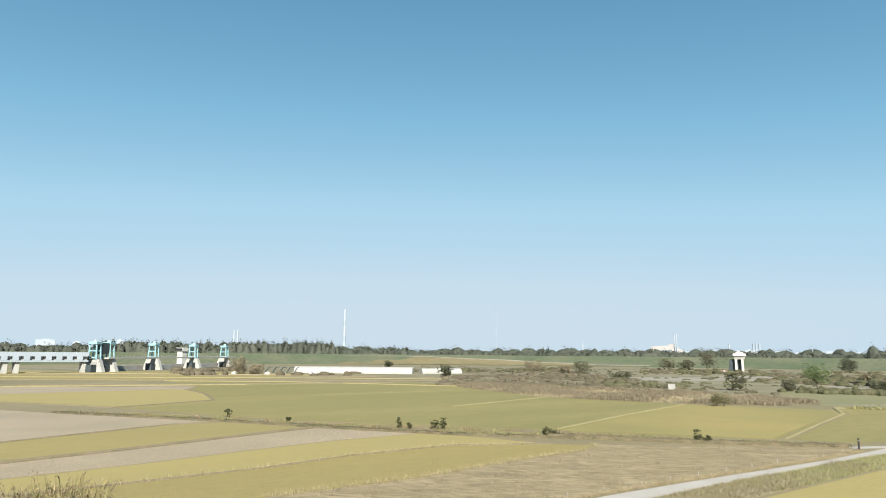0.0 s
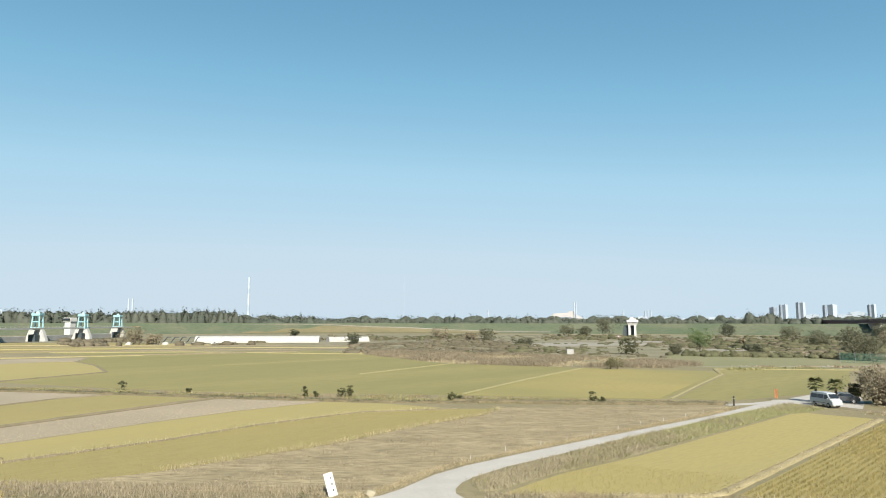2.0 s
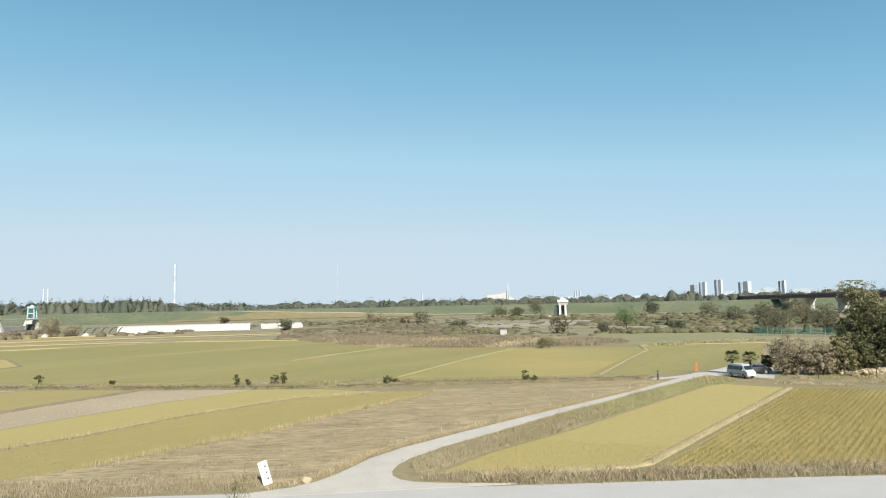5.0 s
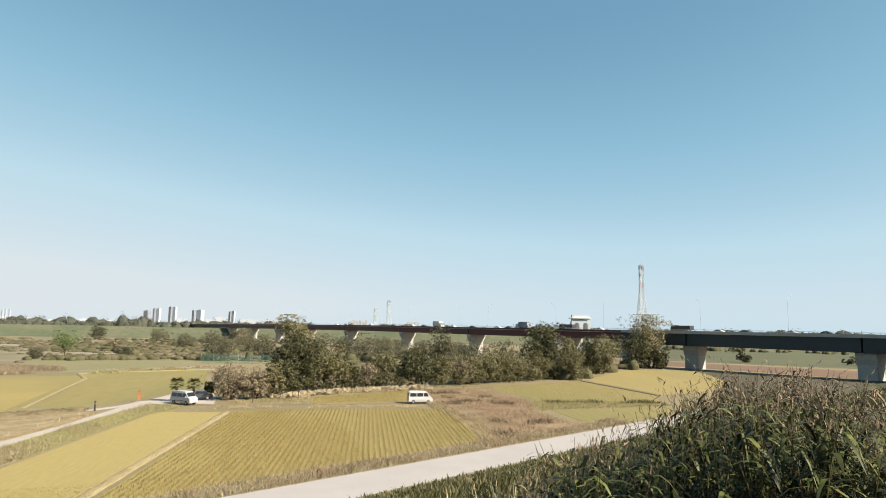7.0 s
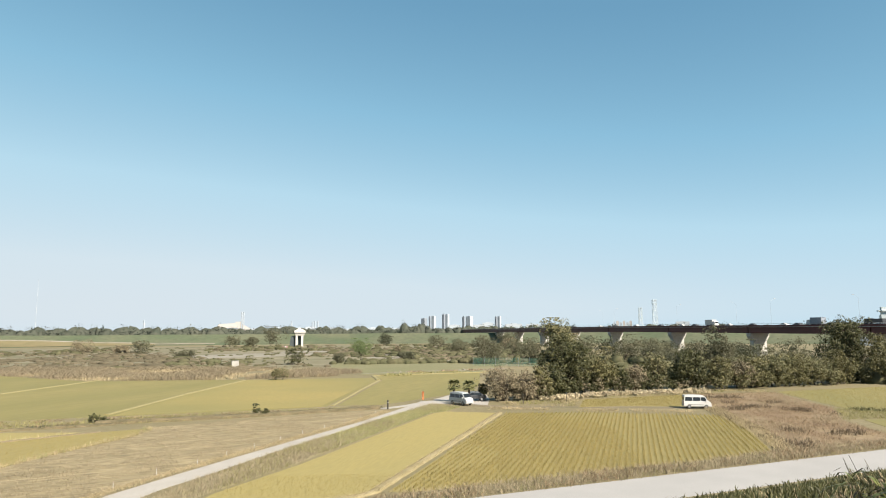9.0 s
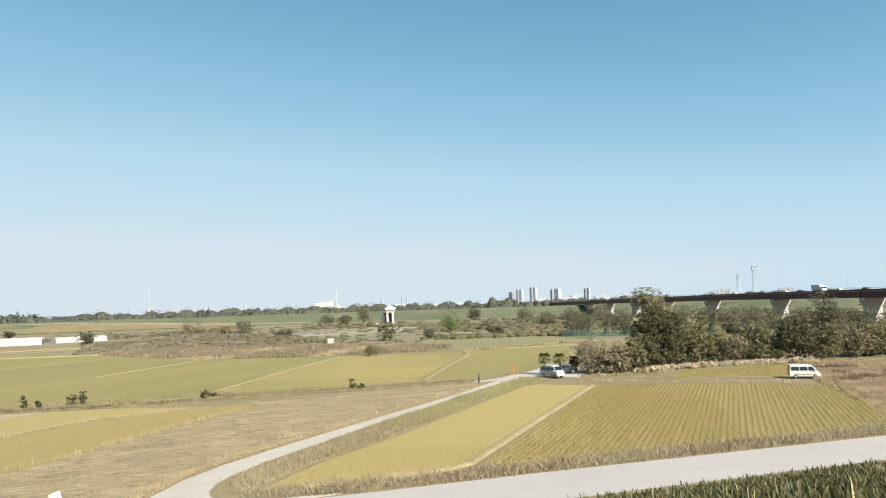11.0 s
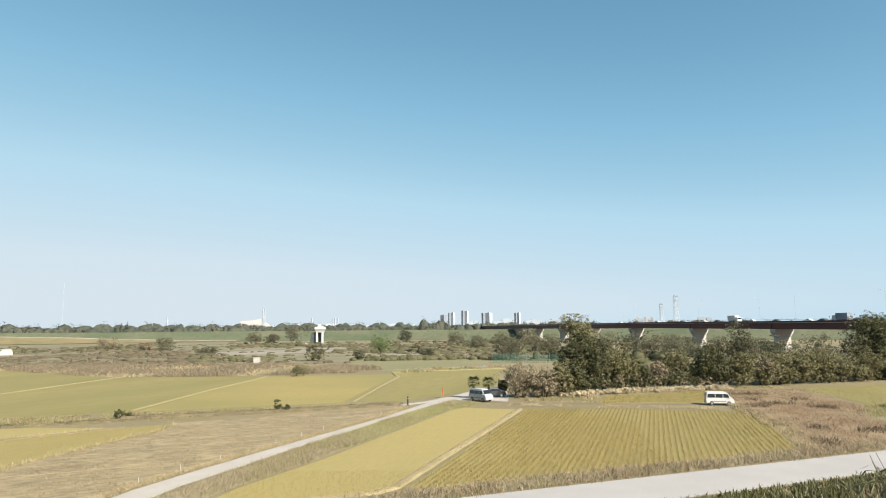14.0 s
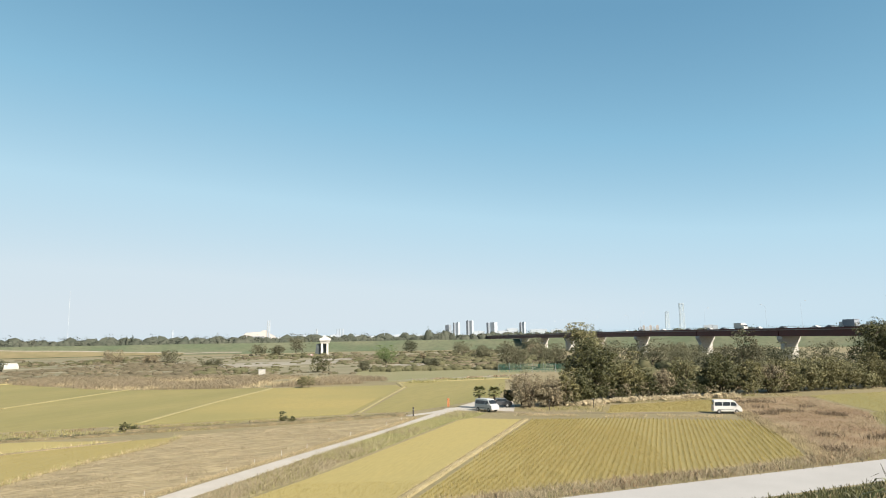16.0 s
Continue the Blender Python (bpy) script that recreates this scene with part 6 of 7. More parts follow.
turf("rice_plants", "golden ripe rice plants", "rice", [(10.4, 44.2), (15.8, 48.9), (21.0, 52.2), (29.5, 46.4), (24.8, 42.6), (22.8, 42.2), (17.0, 43.0)], 0.35, 0.35, 4, 0.09, 0.03, 1.4, BLADE_GOLD, spread=0.2, jitter=0.5)
turf("rice_plants", "golden rice plants standing in rows", "rice", FIELD_B, 0.52, 0.18, 4, 0.24, 0.032, 0.3, BLADE_GOLD, jitter=0.2, spread=0.05)
turf("rice_plants", "golden rice leaves between the rows", "rice", [(63.2, 69.6), (70.2, 64.6), (62.0, 50.0), (49.0, 36.4), (36.1, 38.7), (27.4, 41.0), (40.9, 52.7)], 0.42, 0.42, 5, 0.14, 0.038, 1.3, BLADE_GOLD, jitter=0.5, spread=0.15, patchy=(0.05, -0.3))
turf("rice_plants", "golden ripe rice plants", "rice", FIELD_B2, 0.35, 0.35, 6, 0.14, 0.04, 0.9, BLADE_OLIVE, spread=0.2, jitter=0.5)
turf("rice_plants", "tall yellow-green rice plants", "rice", FIELD_E, 0.45, 0.45, 4, 0.1, 0.03, 1.6, BLADE_OLIVE, spread=0.14, jitter=0.5)
turf("rice_stubble", "dry rice stubble on the bare field", "stubble", FIELD_G, 0.6, 0.5, 3, 0.06, 0.05, 1.5, BLADE_TAN, spread=0.12)
turf("rice_plants", "yellow-green rice plants", "rice", FIELD_C1, 0.8, 0.8, 5, 0.12, 0.04, 0.3, BLADE_OLIVE, spread=0.25, jitter=0.5)
turf("dead_weeds", "brown withered weeds", "weeds", WEEDY, 0.5, 0.5, 6, 0.2, 0.035, 1.8, BLADE_BROWN, spread=0.3, jitter=0.5, patchy=(0.16, -0.12), vary=0.7)
turf("dead_weeds", "pale dry grass among the brown weeds", "weeds", WEEDY, 0.6, 0.6, 6, 0.22, 0.035, 1.7, DULL_STRAW, spread=0.3, jitter=0.5, patchy=(0.12, 0.08), vary=0.7)
turf("dead_weeds", "dark brown tufts of taller weeds", "weeds", WEEDY, 0.6, 0.6, 10, 0.5, 0.04, 0.9, WEED_SEED, spread=0.3, jitter=0.5, patchy=(0.2, 0.34), vary=0.6)
turf("verge_grass", "dry tan grass between field and fallow patch", "grass", ribbon([(64.0, 31.0), (74.2, 39.4), (84.8, 49.6), (92.6, 57.0)], 1.9), 0.3, 0.3, 8, 0.34, 0.035, 1.0, BLADE_TAN, spread=0.25, jitter=0.5, vary=0.7)
turf("verge_grass", "brown tufts between field and fallow patch", "grass", ribbon([(64.0, 31.0), (74.2, 39.4), (84.8, 49.6), (92.6, 57.0)], 1.9), 0.5, 0.5, 8, 0.4, 0.035, 0.9, WEED_SEED, spread=0.25, jitter=0.5, patchy=(0.35, 0.05), vary=0.7)
turf("straw_litter", "dry straw lying on the mown field", "straw", MOWN, 0.42, 0.42, 4, 0.1, 0.045, 2.0, DULL_STRAW, spread=0.3, jitter=0.5, patchy=(0.3, 0.0))
turf("straw_litter", "dull tufts of dry grass on the mown field", "straw", MOWN, 0.6, 0.6, 5, 0.14, 0.03, 1.2, DULL_STRAW, spread=0.25, jitter=0.5, patchy=(0.22, 0.05), vary=0.6)
near_verge = [on_levee(u, v) for u, v in ((-1.4, 44.4), (0.4, 43.4), (2.6, 42.9), (4.5, 42.4))] + [on_levee(u, 42.4 - 0.012 * abs(u - 20)) for u in range(8, 84, 8)] + [on_levee(u, 45.2 + 0.4 * math.sin(u)) for u in range(82, -2, -8)]
turf("verge_grass", "dry tan grass along the road", "grass", near_verge, 0.34, 0.34, 6, 0.3, 0.042, 1.5, DULL_STRAW, spread=0.25, jitter=0.5, vary=0.7)
turf("verge_grass", "brown withered tufts in the verge", "grass", near_verge, 0.55, 0.55, 7, 0.4, 0.04, 1.3, BLADE_BROWN, spread=0.3, jitter=0.5, patchy=(0.25, 0.06), vary=0.7)
turf("verge_grass", "green grass among the dry verge", "grass", near_verge, 0.6, 0.6, 7, 0.2, 0.03, 1.0, VERGE_GREEN, spread=0.2, jitter=0.5, patchy=(0.16, 0.05))
mown_verge = [on_levee(u, 42.5 - 0.012 * abs(u - 20)) for u in range(-60, -8, 6)] + [on_levee(u, 45.8 + 0.5 * math.sin(u)) for u in range(-10, -62, -6)]
turf("verge_grass", "dry tan grass along the road", "grass", mown_verge, 0.3, 0.3, 6, 0.28, 0.03, 0.6, DULL_STRAW, spread=0.14)
path_verge = [(9.0, 45.0), (9.2, 48.2), (13.6, 51.8), (18.6, 55.0), (26.0, 60.8), (35.6, 67.3), (48.2, 76.3), (61.6, 85.8), (63.2, 80.5), (58.4, 77.6), (55.0, 77.0), (25.0, 55.3), (15.5, 49.3), (10.4, 45.2)]
low_verge = [(9.0, 45.0), (9.2, 48.2), (13.4, 52.1), (18.2, 55.6), (25.6, 61.4), (32.0, 66.0), (33.5, 61.8), (25.0, 55.3), (15.5, 49.3), (10.4, 45.2)]
high_verge = [(27.0, 62.2), (35.2, 68.0), (47.9, 77.0), (61.6, 86.0), (63.2, 80.5), (58.4, 77.6), (55.0, 77.0), (33.0, 61.2), (28.5, 58.4)]
patch("path_verge", "tan grassy verge of the concrete path", "verge", low_verge, 0.04, surface("tan_verge", (0.3, 0.25, 0.145), (0.25, 0.215, 0.11), (0.2, 0.18, 0.085), 0.4, 4.0, bump=0.6, bump_size=0.1))
patch("path_verge", "green grassy verge of the concrete path", "verge", high_verge, 0.035, surface("green_verge", (0.2, 0.195, 0.088), (0.24, 0.22, 0.105), (0.16, 0.155, 0.068), 0.4, 4.0, bump=0.6, bump_size=0.1))
turf("verge_grass", "tan feathery grass beside the concrete path", "grass", low_verge, 0.3, 0.3, 6, 0.28, 0.03, 1.4, DULL_STRAW, spread=0.25, jitter=0.5, vary=0.6)
turf("verge_grass", "green shoots among the tan path verge", "grass", low_verge, 0.33, 0.33, 5, 0.22, 0.03, 1.3, VERGE_GREEN, spread=0.25, jitter=0.5, patchy=(0.12, -0.1), vary=0.6)
turf("verge_grass", "rank green grass beside the concrete path", "grass", high_verge, 0.27, 0.27, 8, 0.24, 0.03, 1.4, BANK_GREEN, spread=0.22, jitter=0.5, vary=0.5)
turf("verge_grass", "dry stalks in the green path verge", "grass", high_verge, 0.6, 0.6, 6, 0.5, 0.03, 0.8, DULL_STRAW, spread=0.25, jitter=0.5, patchy=(0.15, 0.02), vary=0.6)
for edge in ([(-14.1, 54.5), (-1.5, 63.8), (6.8, 72.7), (17.4, 81.7), (20.0, 86.5)], [(-34.8, 53.2), (-17.8, 67.6), (-10.1, 76.2), (1.2, 85.1), (12.0, 86.8)]):
    turf("field_edge_weeds", "tall ragged weeds along a rice field's edge", "weeds", ribbon(edge, 0.8), 0.4, 0.4, 5, 0.42, 0.03, 0.5, BANK_GREEN, spread=0.15, jitter=0.5, patchy=(0.6, 0.0), vary=0.8)
    turf("field_edge_weeds", "dry grass along a rice field's edge", "weeds", ribbon(edge, 0.6), 0.35, 0.35, 6, 0.35, 0.03, 0.6, BLADE_TAN, spread=0.15, jitter=0.5, vary=0.6)
turf("verge_grass", "short dry grass along the path edge", "grass", ribbon([(-1.0, 44.2), (1.2, 45.0), (3.0, 46.6), (5.9, 50.7), (9.1, 53.7), (15.0, 57.9), (22.2, 62.8), (31.2, 68.7), (43.0, 76.4), (52.0, 83.2)], 1.1), 0.22, 0.22, 7, 0.16, 0.03, 1.4, BLADE_TAN, spread=0.2, jitter=0.5, vary=0.7)
turf("verge_grass", "green grass beyond the straw ridge", "grass", ribbon([(63.6, 78.0), (66.8, 74.6), (72.0, 67.8), (80.0, 60.0), (86.5, 53.0)], 2.6), 0.4, 0.4, 6, 0.26, 0.05, 1.4, BLADE_TAN, spread=0.2, jitter=0.5, patchy=(0.2, -0.1), vary=0.7)
turf("verge_grass", "dry grass between track and hedge", "grass", [(70, 78), (77, 69.5), (86, 76.5), (107, 70.5), (123, 62.5), (124, 67), (112, 73), (101, 79.5), (92, 82), (80, 78.5), (73, 81)], 0.6, 0.6, 6, 0.26, 0.06, 1.6, BLADE_TAN, spread=0.3, jitter=0.5, patchy=(0.15, -0.1), vary=0.6)
turf("verge_grass", "green tufts between track and hedge", "grass", [(70, 78), (77, 69.5), (86, 76.5), (107, 70.5), (123, 62.5), (124, 67), (112, 73), (101, 79.5), (92, 82), (80, 78.5), (73, 81)], 0.7, 0.7, 6, 0.26, 0.06, 1.3, VERGE_GREEN, spread=0.3, jitter=0.5, patchy=(0.2, 0.0), vary=0.6)
ditch = [(-72, 128), (-39, 119.5), (-21, 111), (6, 104.6), (16, 101.6), (37, 94.4), (54, 89.6), (51, 87.5), (34, 89), (17, 92.5), (5, 94.8), (-6.7, 99), (-19.5, 104.6), (-36, 111.6), (-71, 124.6)]
turf("ditch_grass", "rough grass along the field ditch", "grass", ditch, 0.5, 0.5, 6, 0.26, 0.04, 0.9, VERGE_GREEN, spread=0.25, jitter=0.5, patchy=(0.2, -0.1), vary=0.6)
turf("ditch_grass", "brown withered grass along the field ditch", "grass", ditch, 0.7, 0.7, 6, 0.24, 0.06, 1.4, BLADE_BROWN, spread=0.25, jitter=0.5, patchy=(0.3, 0.0), vary=0.6)
turf("ditch_grass", "dark weeds on the ditch bank", "weeds", ribbon([(16, 95.8), (25.0, 92.4), (36.0, 89.9), (46.0, 88.1), (53, 87.2)], 1.8), 0.45, 0.45, 9, 0.26, 0.06, 1.3, LEAF_DEEP, spread=0.3, z=0.15, jitter=0.5, patchy=(0.35, -0.3), vary=0.7)
turf("ditch_grass", "dark brown weeds on the ditch bank", "weeds", ribbon([(16, 95.8), (25.0, 92.4), (36.0, 89.9), (46.0, 88.1), (53, 87.2)], 2.0), 0.5, 0.5, 7, 0.26, 0.05, 1.3, WEED_SEED, spread=0.3, z=0.12, jitter=0.5, vary=0.7)
turf("ditch_grass", "dark rough grass on the ditch bank", "weeds", ribbon([(-72, 124.3), (-38.2, 112.9), (-20.0, 105.3), (-6.7, 99.8), (6.0, 95.6), (17.0, 93.3)], 1.3), 0.45, 0.45, 9, 0.28, 0.06, 1.2, LEAF_DEEP, spread=0.25, z=0.12, jitter=0.5, patchy=(0.25, -0.1), vary=0.7)
turf("ditch_grass", "green hedge of grass between two fields", "grass", ribbon([(104, 42), (117, 25.5)], 3.2), 0.5, 0.5, 8, 0.34, 0.06, 1.0, BLADE_GREEN, spread=0.4, jitter=0.5, patchy=(0.3, -0.05), vary=0.8)
turf("verge_grass", "short green grass between two rice fields", "grass", [(91.8, 37.3), (104.2, 43.4), (118.0, 25.2), (112.6, 22.8), (94.8, 36.4)], 0.4, 0.4, 7, 0.2, 0.04, 1.4, VERGE_GREEN, spread=0.25, jitter=0.5, vary=0.6)
reed_bed = [(2, 250), (6, 236), (26, 183.5), (58, 162), (80, 157.5), (92, 161), (97, 172), (92, 190), (80, 206), (50, 232), (20, 262)]
turf("reed_bed", "tall dry brown reeds on the river plain", "reeds", reed_bed, 0.85, 0.85, 10, 0.8, 0.09, 1.2, REED, spread=0.6, jitter=0.5, vary=0.85, patchy=(0.05, -0.15))
turf("reed_bed", "low brown weeds between the reeds", "reeds", reed_bed + [(-8, 262), (-6, 246)], 1.1, 1.1, 5, 0.6, 0.12, 1.4, BLADE_TAN, spread=0.5, jitter=0.5, vary=0.7, patchy=(0.09, -0.1))
turf("meadow_grass", "rough tufts on the far meadow", "grass", [(88, 147), (121, 146), (118, 151), (92, 158)], 0.8, 0.8, 6, 0.45, 0.1, 0.8, VERGE_GREEN, spread=0.4, jitter=0.5, patchy=(0.12, 0.02), vary=0.7)
turf("meadow_grass", "brown tufts along the rubble strip", "grass", ribbon([(90.0, 158.0), (112.0, 156.0), (139.0, 150.5)], 2.4), 0.7, 0.7, 7, 0.5, 0.08, 0.8, BLADE_BROWN, spread=0.4, jitter=0.5, patchy=(0.2, 0.0), vary=0.7)

straw_foot = ribbon([(81, 78.2), (88, 78.6), (96, 77.0), (105, 73.0), (113, 70.0)], 3.0)
turf("straw_litter", "pale dry straw at the foot of the hedge", "straw", straw_foot, 0.3, 0.3, 9, 0.6, 0.06, 1.0, PALE_STRAW, spread=0.3, jitter=0.5, patchy=(0.3, 0.02), vary=0.7)

for line in ([(62.9, 70.9), (40.2, 53.6), (25.2, 42.1), (23.4, 41.6), (18.0, 42.3), (13.0, 43.2)],):
    turf("straw_litter", "loose straw on the ridge between two fields", "straw", ribbon(line, 0.7), 0.22, 0.22, 5, 0.1, 0.03, 2.0, BLADE_TAN, spread=0.12, jitter=0.5, z=0.16)

# Grass on the levee's slope, where it shows above the road.
slope = [on_levee(u, v) for u, v in ((-40, 35.4), (90, 35.6), (90, 10), (60, 4), (14, 6), (10, 16), (-10, 21), (-40, 24))]
p = scatter(slope, 0.6, 0.6, 100, 0.5)
v = p @ np.array(ACROSS)
pts = np.c_[p, [ground_z(x) for x in v]]
tagged(part("levee_grass", blades("levee_grass", pts, 5, 0.34, 0.075, 0.7, BLADE_GREEN, spread=0.2), BLADE_GREEN), "short green grass on the levee slope", "grass", kind="stuff")
q = pts[rng.random(len(pts)) < 0.04]
tagged(part("levee_grass", blades("levee_grass", q, 5, 0.5, 0.04, 0.5, BLADE_TAN, spread=0.14), BLADE_TAN), "dry stalks in the levee grass", "grass", kind="stuff")


# ---- tall weeds near the camera ----
def sprays(name, centres, along, size, narrow, material):
    """A mesh of narrow slips that lie along the given directions."""
    a = along / np.linalg.norm(along, axis=1)[:, None]
    b = np.cross(a, rng.normal(size=a.shape))
    b /= np.linalg.norm(b, axis=1)[:, None]
    s = size * rng.uniform(0.5, 1.25, len(a))[:, None]
    v = np.stack([centres - a * s, centres - b * s * narrow, centres + a * s, centres + b * s * narrow], 1).reshape(-1, 3)
    i = np.arange(len(a))[:, None] * 4
    return mesh_np(name, v, i + [0, 1, 2, 3], material)


def weed_clump(label, places, leaf=WEED_LEAF):
    """Tall weeds at (x, y, height): bent stems with long arching leaves and withered heads."""
    t = thing("weed_clump", label, "weeds")
    sv, sf, lv, lf, hv, hd = [], [], [], [], [], []
    for x, y, h in places:
        z = ground_z(x * ACROSS.x + y * ACROSS.y) - 0.05
        a = rng.uniform(0, 2 * np.pi)
        bend = rng.uniform(0.04, 0.28) * h
        ts = np.linspace(0, 1, 7)
        line = np.c_[x + bend * np.cos(a) * ts ** 2, y + bend * np.sin(a) * ts ** 2, z + h * ts]
        r = 0.0065 * (1.2 - ts)
        b = len(sv)
        for k in range(7):
            for m in range(3):
                c = 2.1 * m
                sv.append(line[k] + (r[k] * math.cos(c), r[k] * math.sin(c), 0))
        for k in range(6):
            for m in range(3):
                sf.append((b + 3 * k + m, b + 3 * k + (m + 1) % 3, b + 3 * k + 3 + (m + 1) % 3, b + 3 * k + 3 + m))
        nl = int(rng.integers(26, 38))
        for k in range(nl):
            f = 0.12 + 0.84 * (k + rng.random()) / nl
            o = np.array([np.interp(f, ts, line[:, j]) for j in range(3)])
            az = rng.uniform(0, 2 * np.pi)
            out = np.array((math.cos(az), math.sin(az), 0))
            side = np.array((-math.sin(az), math.cos(az), 0))
            L, wd = rng.uniform(0.1, 0.28) * (1.15 - 0.45 * f), rng.choice((0.0035, 0.005, 0.0065, 0.008, 0.01, 0.0125))
            rise, drop = rng.uniform(0.25, 0.8), rng.uniform(0.5, 1.5)
            i = len(lv)
            for s, ww in ((0, 0.5), (0.33, 1.0), (0.66, 0.8), (1.0, 0.05)):
                c = o + out * L * s + np.array((0, 0, L * (rise * s - drop * s * s)))
                lv += [c - side * wd * ww, c + side * wd * ww + (0, 0, 0.25 * wd * ww)]
            lf += [(i, i + 1, i + 3, i + 2), (i + 2, i + 3, i + 5, i + 4), (i + 4, i + 5, i + 7, i + 6)]
        if rng.random() < 0.24:
            top = line[-1]
            way = line[-1] - line[-2]
            way /= np.linalg.norm(way)
            for k in range(16):
                f = rng.random()
                hv.append(top + way * (0.22 * f - 0.1) + rng.normal(0, 0.004 + 0.008 * (1 - f), 3) + (0.1 * f * f * math.cos(a), 0.1 * f * f * math.sin(a), -0.05 * f * f))
                hd.append(way + rng.normal(0, 0.35, 3))
    part("stalk_growth", mesh_np("stalk_growth", np.array(sv), np.array(sf), WEED_STEM), None, t, "thin dry green stems")["kind"] = "stuff"
    part("foliage", mesh_np("foliage", np.array(lv), np.array(lf), leaf), None, t, "long narrow drooping leaves")["kind"] = "stuff"
    if hv:
        part("seed_growth", sprays("seed_growth", np.array(hv), np.array(hd), 0.024, 0.14, SEED_TAN), None, t, "brown withered seed heads")["kind"] = "stuff"
    return t


def weeds_between(n, az_range, d_range, top):
    """Places for weeds whose tips stay under the line top(az), in degrees of elevation."""
    rows = []
    tries = 0
    while len(rows) < n and tries < n * 20:
        tries += 1
        az, d = rng.uniform(*az_range), rng.uniform(*d_range)
        p = polar(az, d)
        z = ground_z(p.x * ACROSS.x + p.y * ACROSS.y)
        h = height(d, top(az) - abs(rng.normal(0, 2.0))) - z
        if 0.35 < h < 2.3:
            rows.append((p.x, p.y, h))
    return rows


def weed_top(az):
    pts = ((60, -17.5), (64, -14.4), (69, -10.9), (72.4, -9.2), (75.6, -7.5), (78.3, -5.5), (81, -4.0), (84.7, -3.0), (89.4, -2.9), (91, -3.9), (93, -5.8), (97, -7.5), (120, -8.0))
    for (a0, e0), (a1, e1) in zip(pts, pts[1:]):
        if az <= a1:
            return e0 + (e1 - e0) * (az - a0) / (a1 - a0)
    return -6.0


weed_clump("tall rank weeds with drooping leaves on the levee edge", weeds_between(820, (70, 104), (3.3, 6.3), weed_top))
weed_clump("tall rank weeds with brown heads on the levee slope", weeds_between(520, (64, 100), (6.5, 11.0), weed_top))
weed_clump("fine brown withered weeds among the rank growth", weeds_between(380, (81, 104), (4.6, 9.0), lambda az: weed_top(az) + 1.4), WEED_SEED)
weed_clump("tall dark weed stalks at the thicket's end", weeds_between(46, (70.4, 75.5), (3.2, 4.4), lambda az: -8.0))
weed_clump("thin weeds at the end of the levee thicket", weeds_between(80, (58, 74), (5.0, 11.0), lambda az: weed_top(az) + 0.8), WEED_SEED)


def slope_top(az):
    pts = ((-36, -10.0), (-33, -9.4), (-30.6, -9.0), (-28.8, -8.6), (-27, -9.6), (-25.4, -11.4), (-23, -13))
    for (a0, e0), (a1, e1) in zip(pts, pts[1:]):
        if az <= a1:
            return e0 + (e1 - e0) * (az - a0) / (a1 - a0)
    return -13.0


weed_clump("dense brownish weeds on the levee slope", weeds_between(640, (-37, -24), (9.0, 12.5), slope_top), GOLDEN_WEED)
weed_clump("olive leafy weeds on the levee slope", weeds_between(160, (-37, -24), (8.5, 12.0), slope_top), VERGE_GREEN)
weed_clump("thin green weeds poking up from the slope", [(-1.15 + 0.04 * k - 0.1 * (k % 3), 15.2 + 0.1 * (k % 2), 1.62 + 0.08 * k) for k in range(9)], BLADE_GREEN)

# ---- small things ----
palm = thing("palm_tree", "small fan palm with a shaggy trunk beside the yard", "palm", pose(66.9, 86.9, 0))
bm = bmesh.new()
for k in range(8):
    rod(bm, (0.02 * k, 0, 0.34 * k - 0.1), (0.02 * (k + 1), 0, 0.34 * (k + 1)), 0.2, 0.16, 7)
part("trunk", bm, BARK, palm)
for k in range(26):
    a, up = k * 2.4, 1.7 - 2.5 * (k / 26)
    bm = bmesh.new()
    out = Vector((math.cos(a), math.sin(a), up)).normalized()
    hub = Vector((0.15, 0, 2.8)) + out * 0.62
    rod(bm, (0.15, 0, 2.7), hub, 0.025, 0.018, 4)
    sidew = out.cross(Vector((0.1, 0.1, 1))).normalized()
    lift = sidew.cross(out)
    for j in range(-6, 7):
        b = j * 0.2
        tip = hub + (out * math.cos(b) + sidew * math.sin(b)) * (0.82 - 0.02 * abs(j)) - Vector((0, 0, 0.2 + 0.02 * abs(j)))
        s = (sidew * math.cos(b) - out * math.sin(b)) * 0.052
        mid = hub.lerp(tip, 0.55) + lift * 0.07
        v = [bm.verts.new(hub), bm.verts.new(mid - s), bm.verts.new(tip), bm.verts.new(mid + s)]
        bm.faces.new(v)
    part("frond", bm, PALM_LEAF, palm)
copy_thing(palm, pose(68.6, 84.9, -0.1, 2, -3, 130))["label"] = "second small fan palm between van and bushes"

banner = thing("banner", "narrow orange vinyl banner on a pole beside the path", "banner", pose(63.3, 90.6, 0, 0, 0, -38) @ Matrix.Diagonal((0.68, 0.8, 0.9, 1)))
bm = bmesh.new()
rod(bm, (-0.28, 0, 0), (-0.28, 0, 1.95), 0.02, seg=6)
rod(bm, (-0.28, 0, 1.9), (0.3, 0, 1.9), 0.012, seg=6)
part("pole", bm, STEEL, banner)
bm = bmesh.new()
for i in range(4):
    y0, y1 = 0.02 * math.sin(i * 2.0), 0.02 * math.sin((i + 1) * 2.0)
    x0, x1 = -0.26 + 0.14 * i, -0.26 + 0.14 * (i + 1)
    a = [bm.verts.new(c) for c in ((x0, y0, 0.35), (x1, y1, 0.35), (x1, y1, 1.88), (x0, y0, 1.88))]
    bm.faces.new(a)
bmesh.ops.solidify(bm, geom=list(bm.faces), thickness=0.008)
part("cloth", bm, ORANGE, banner)

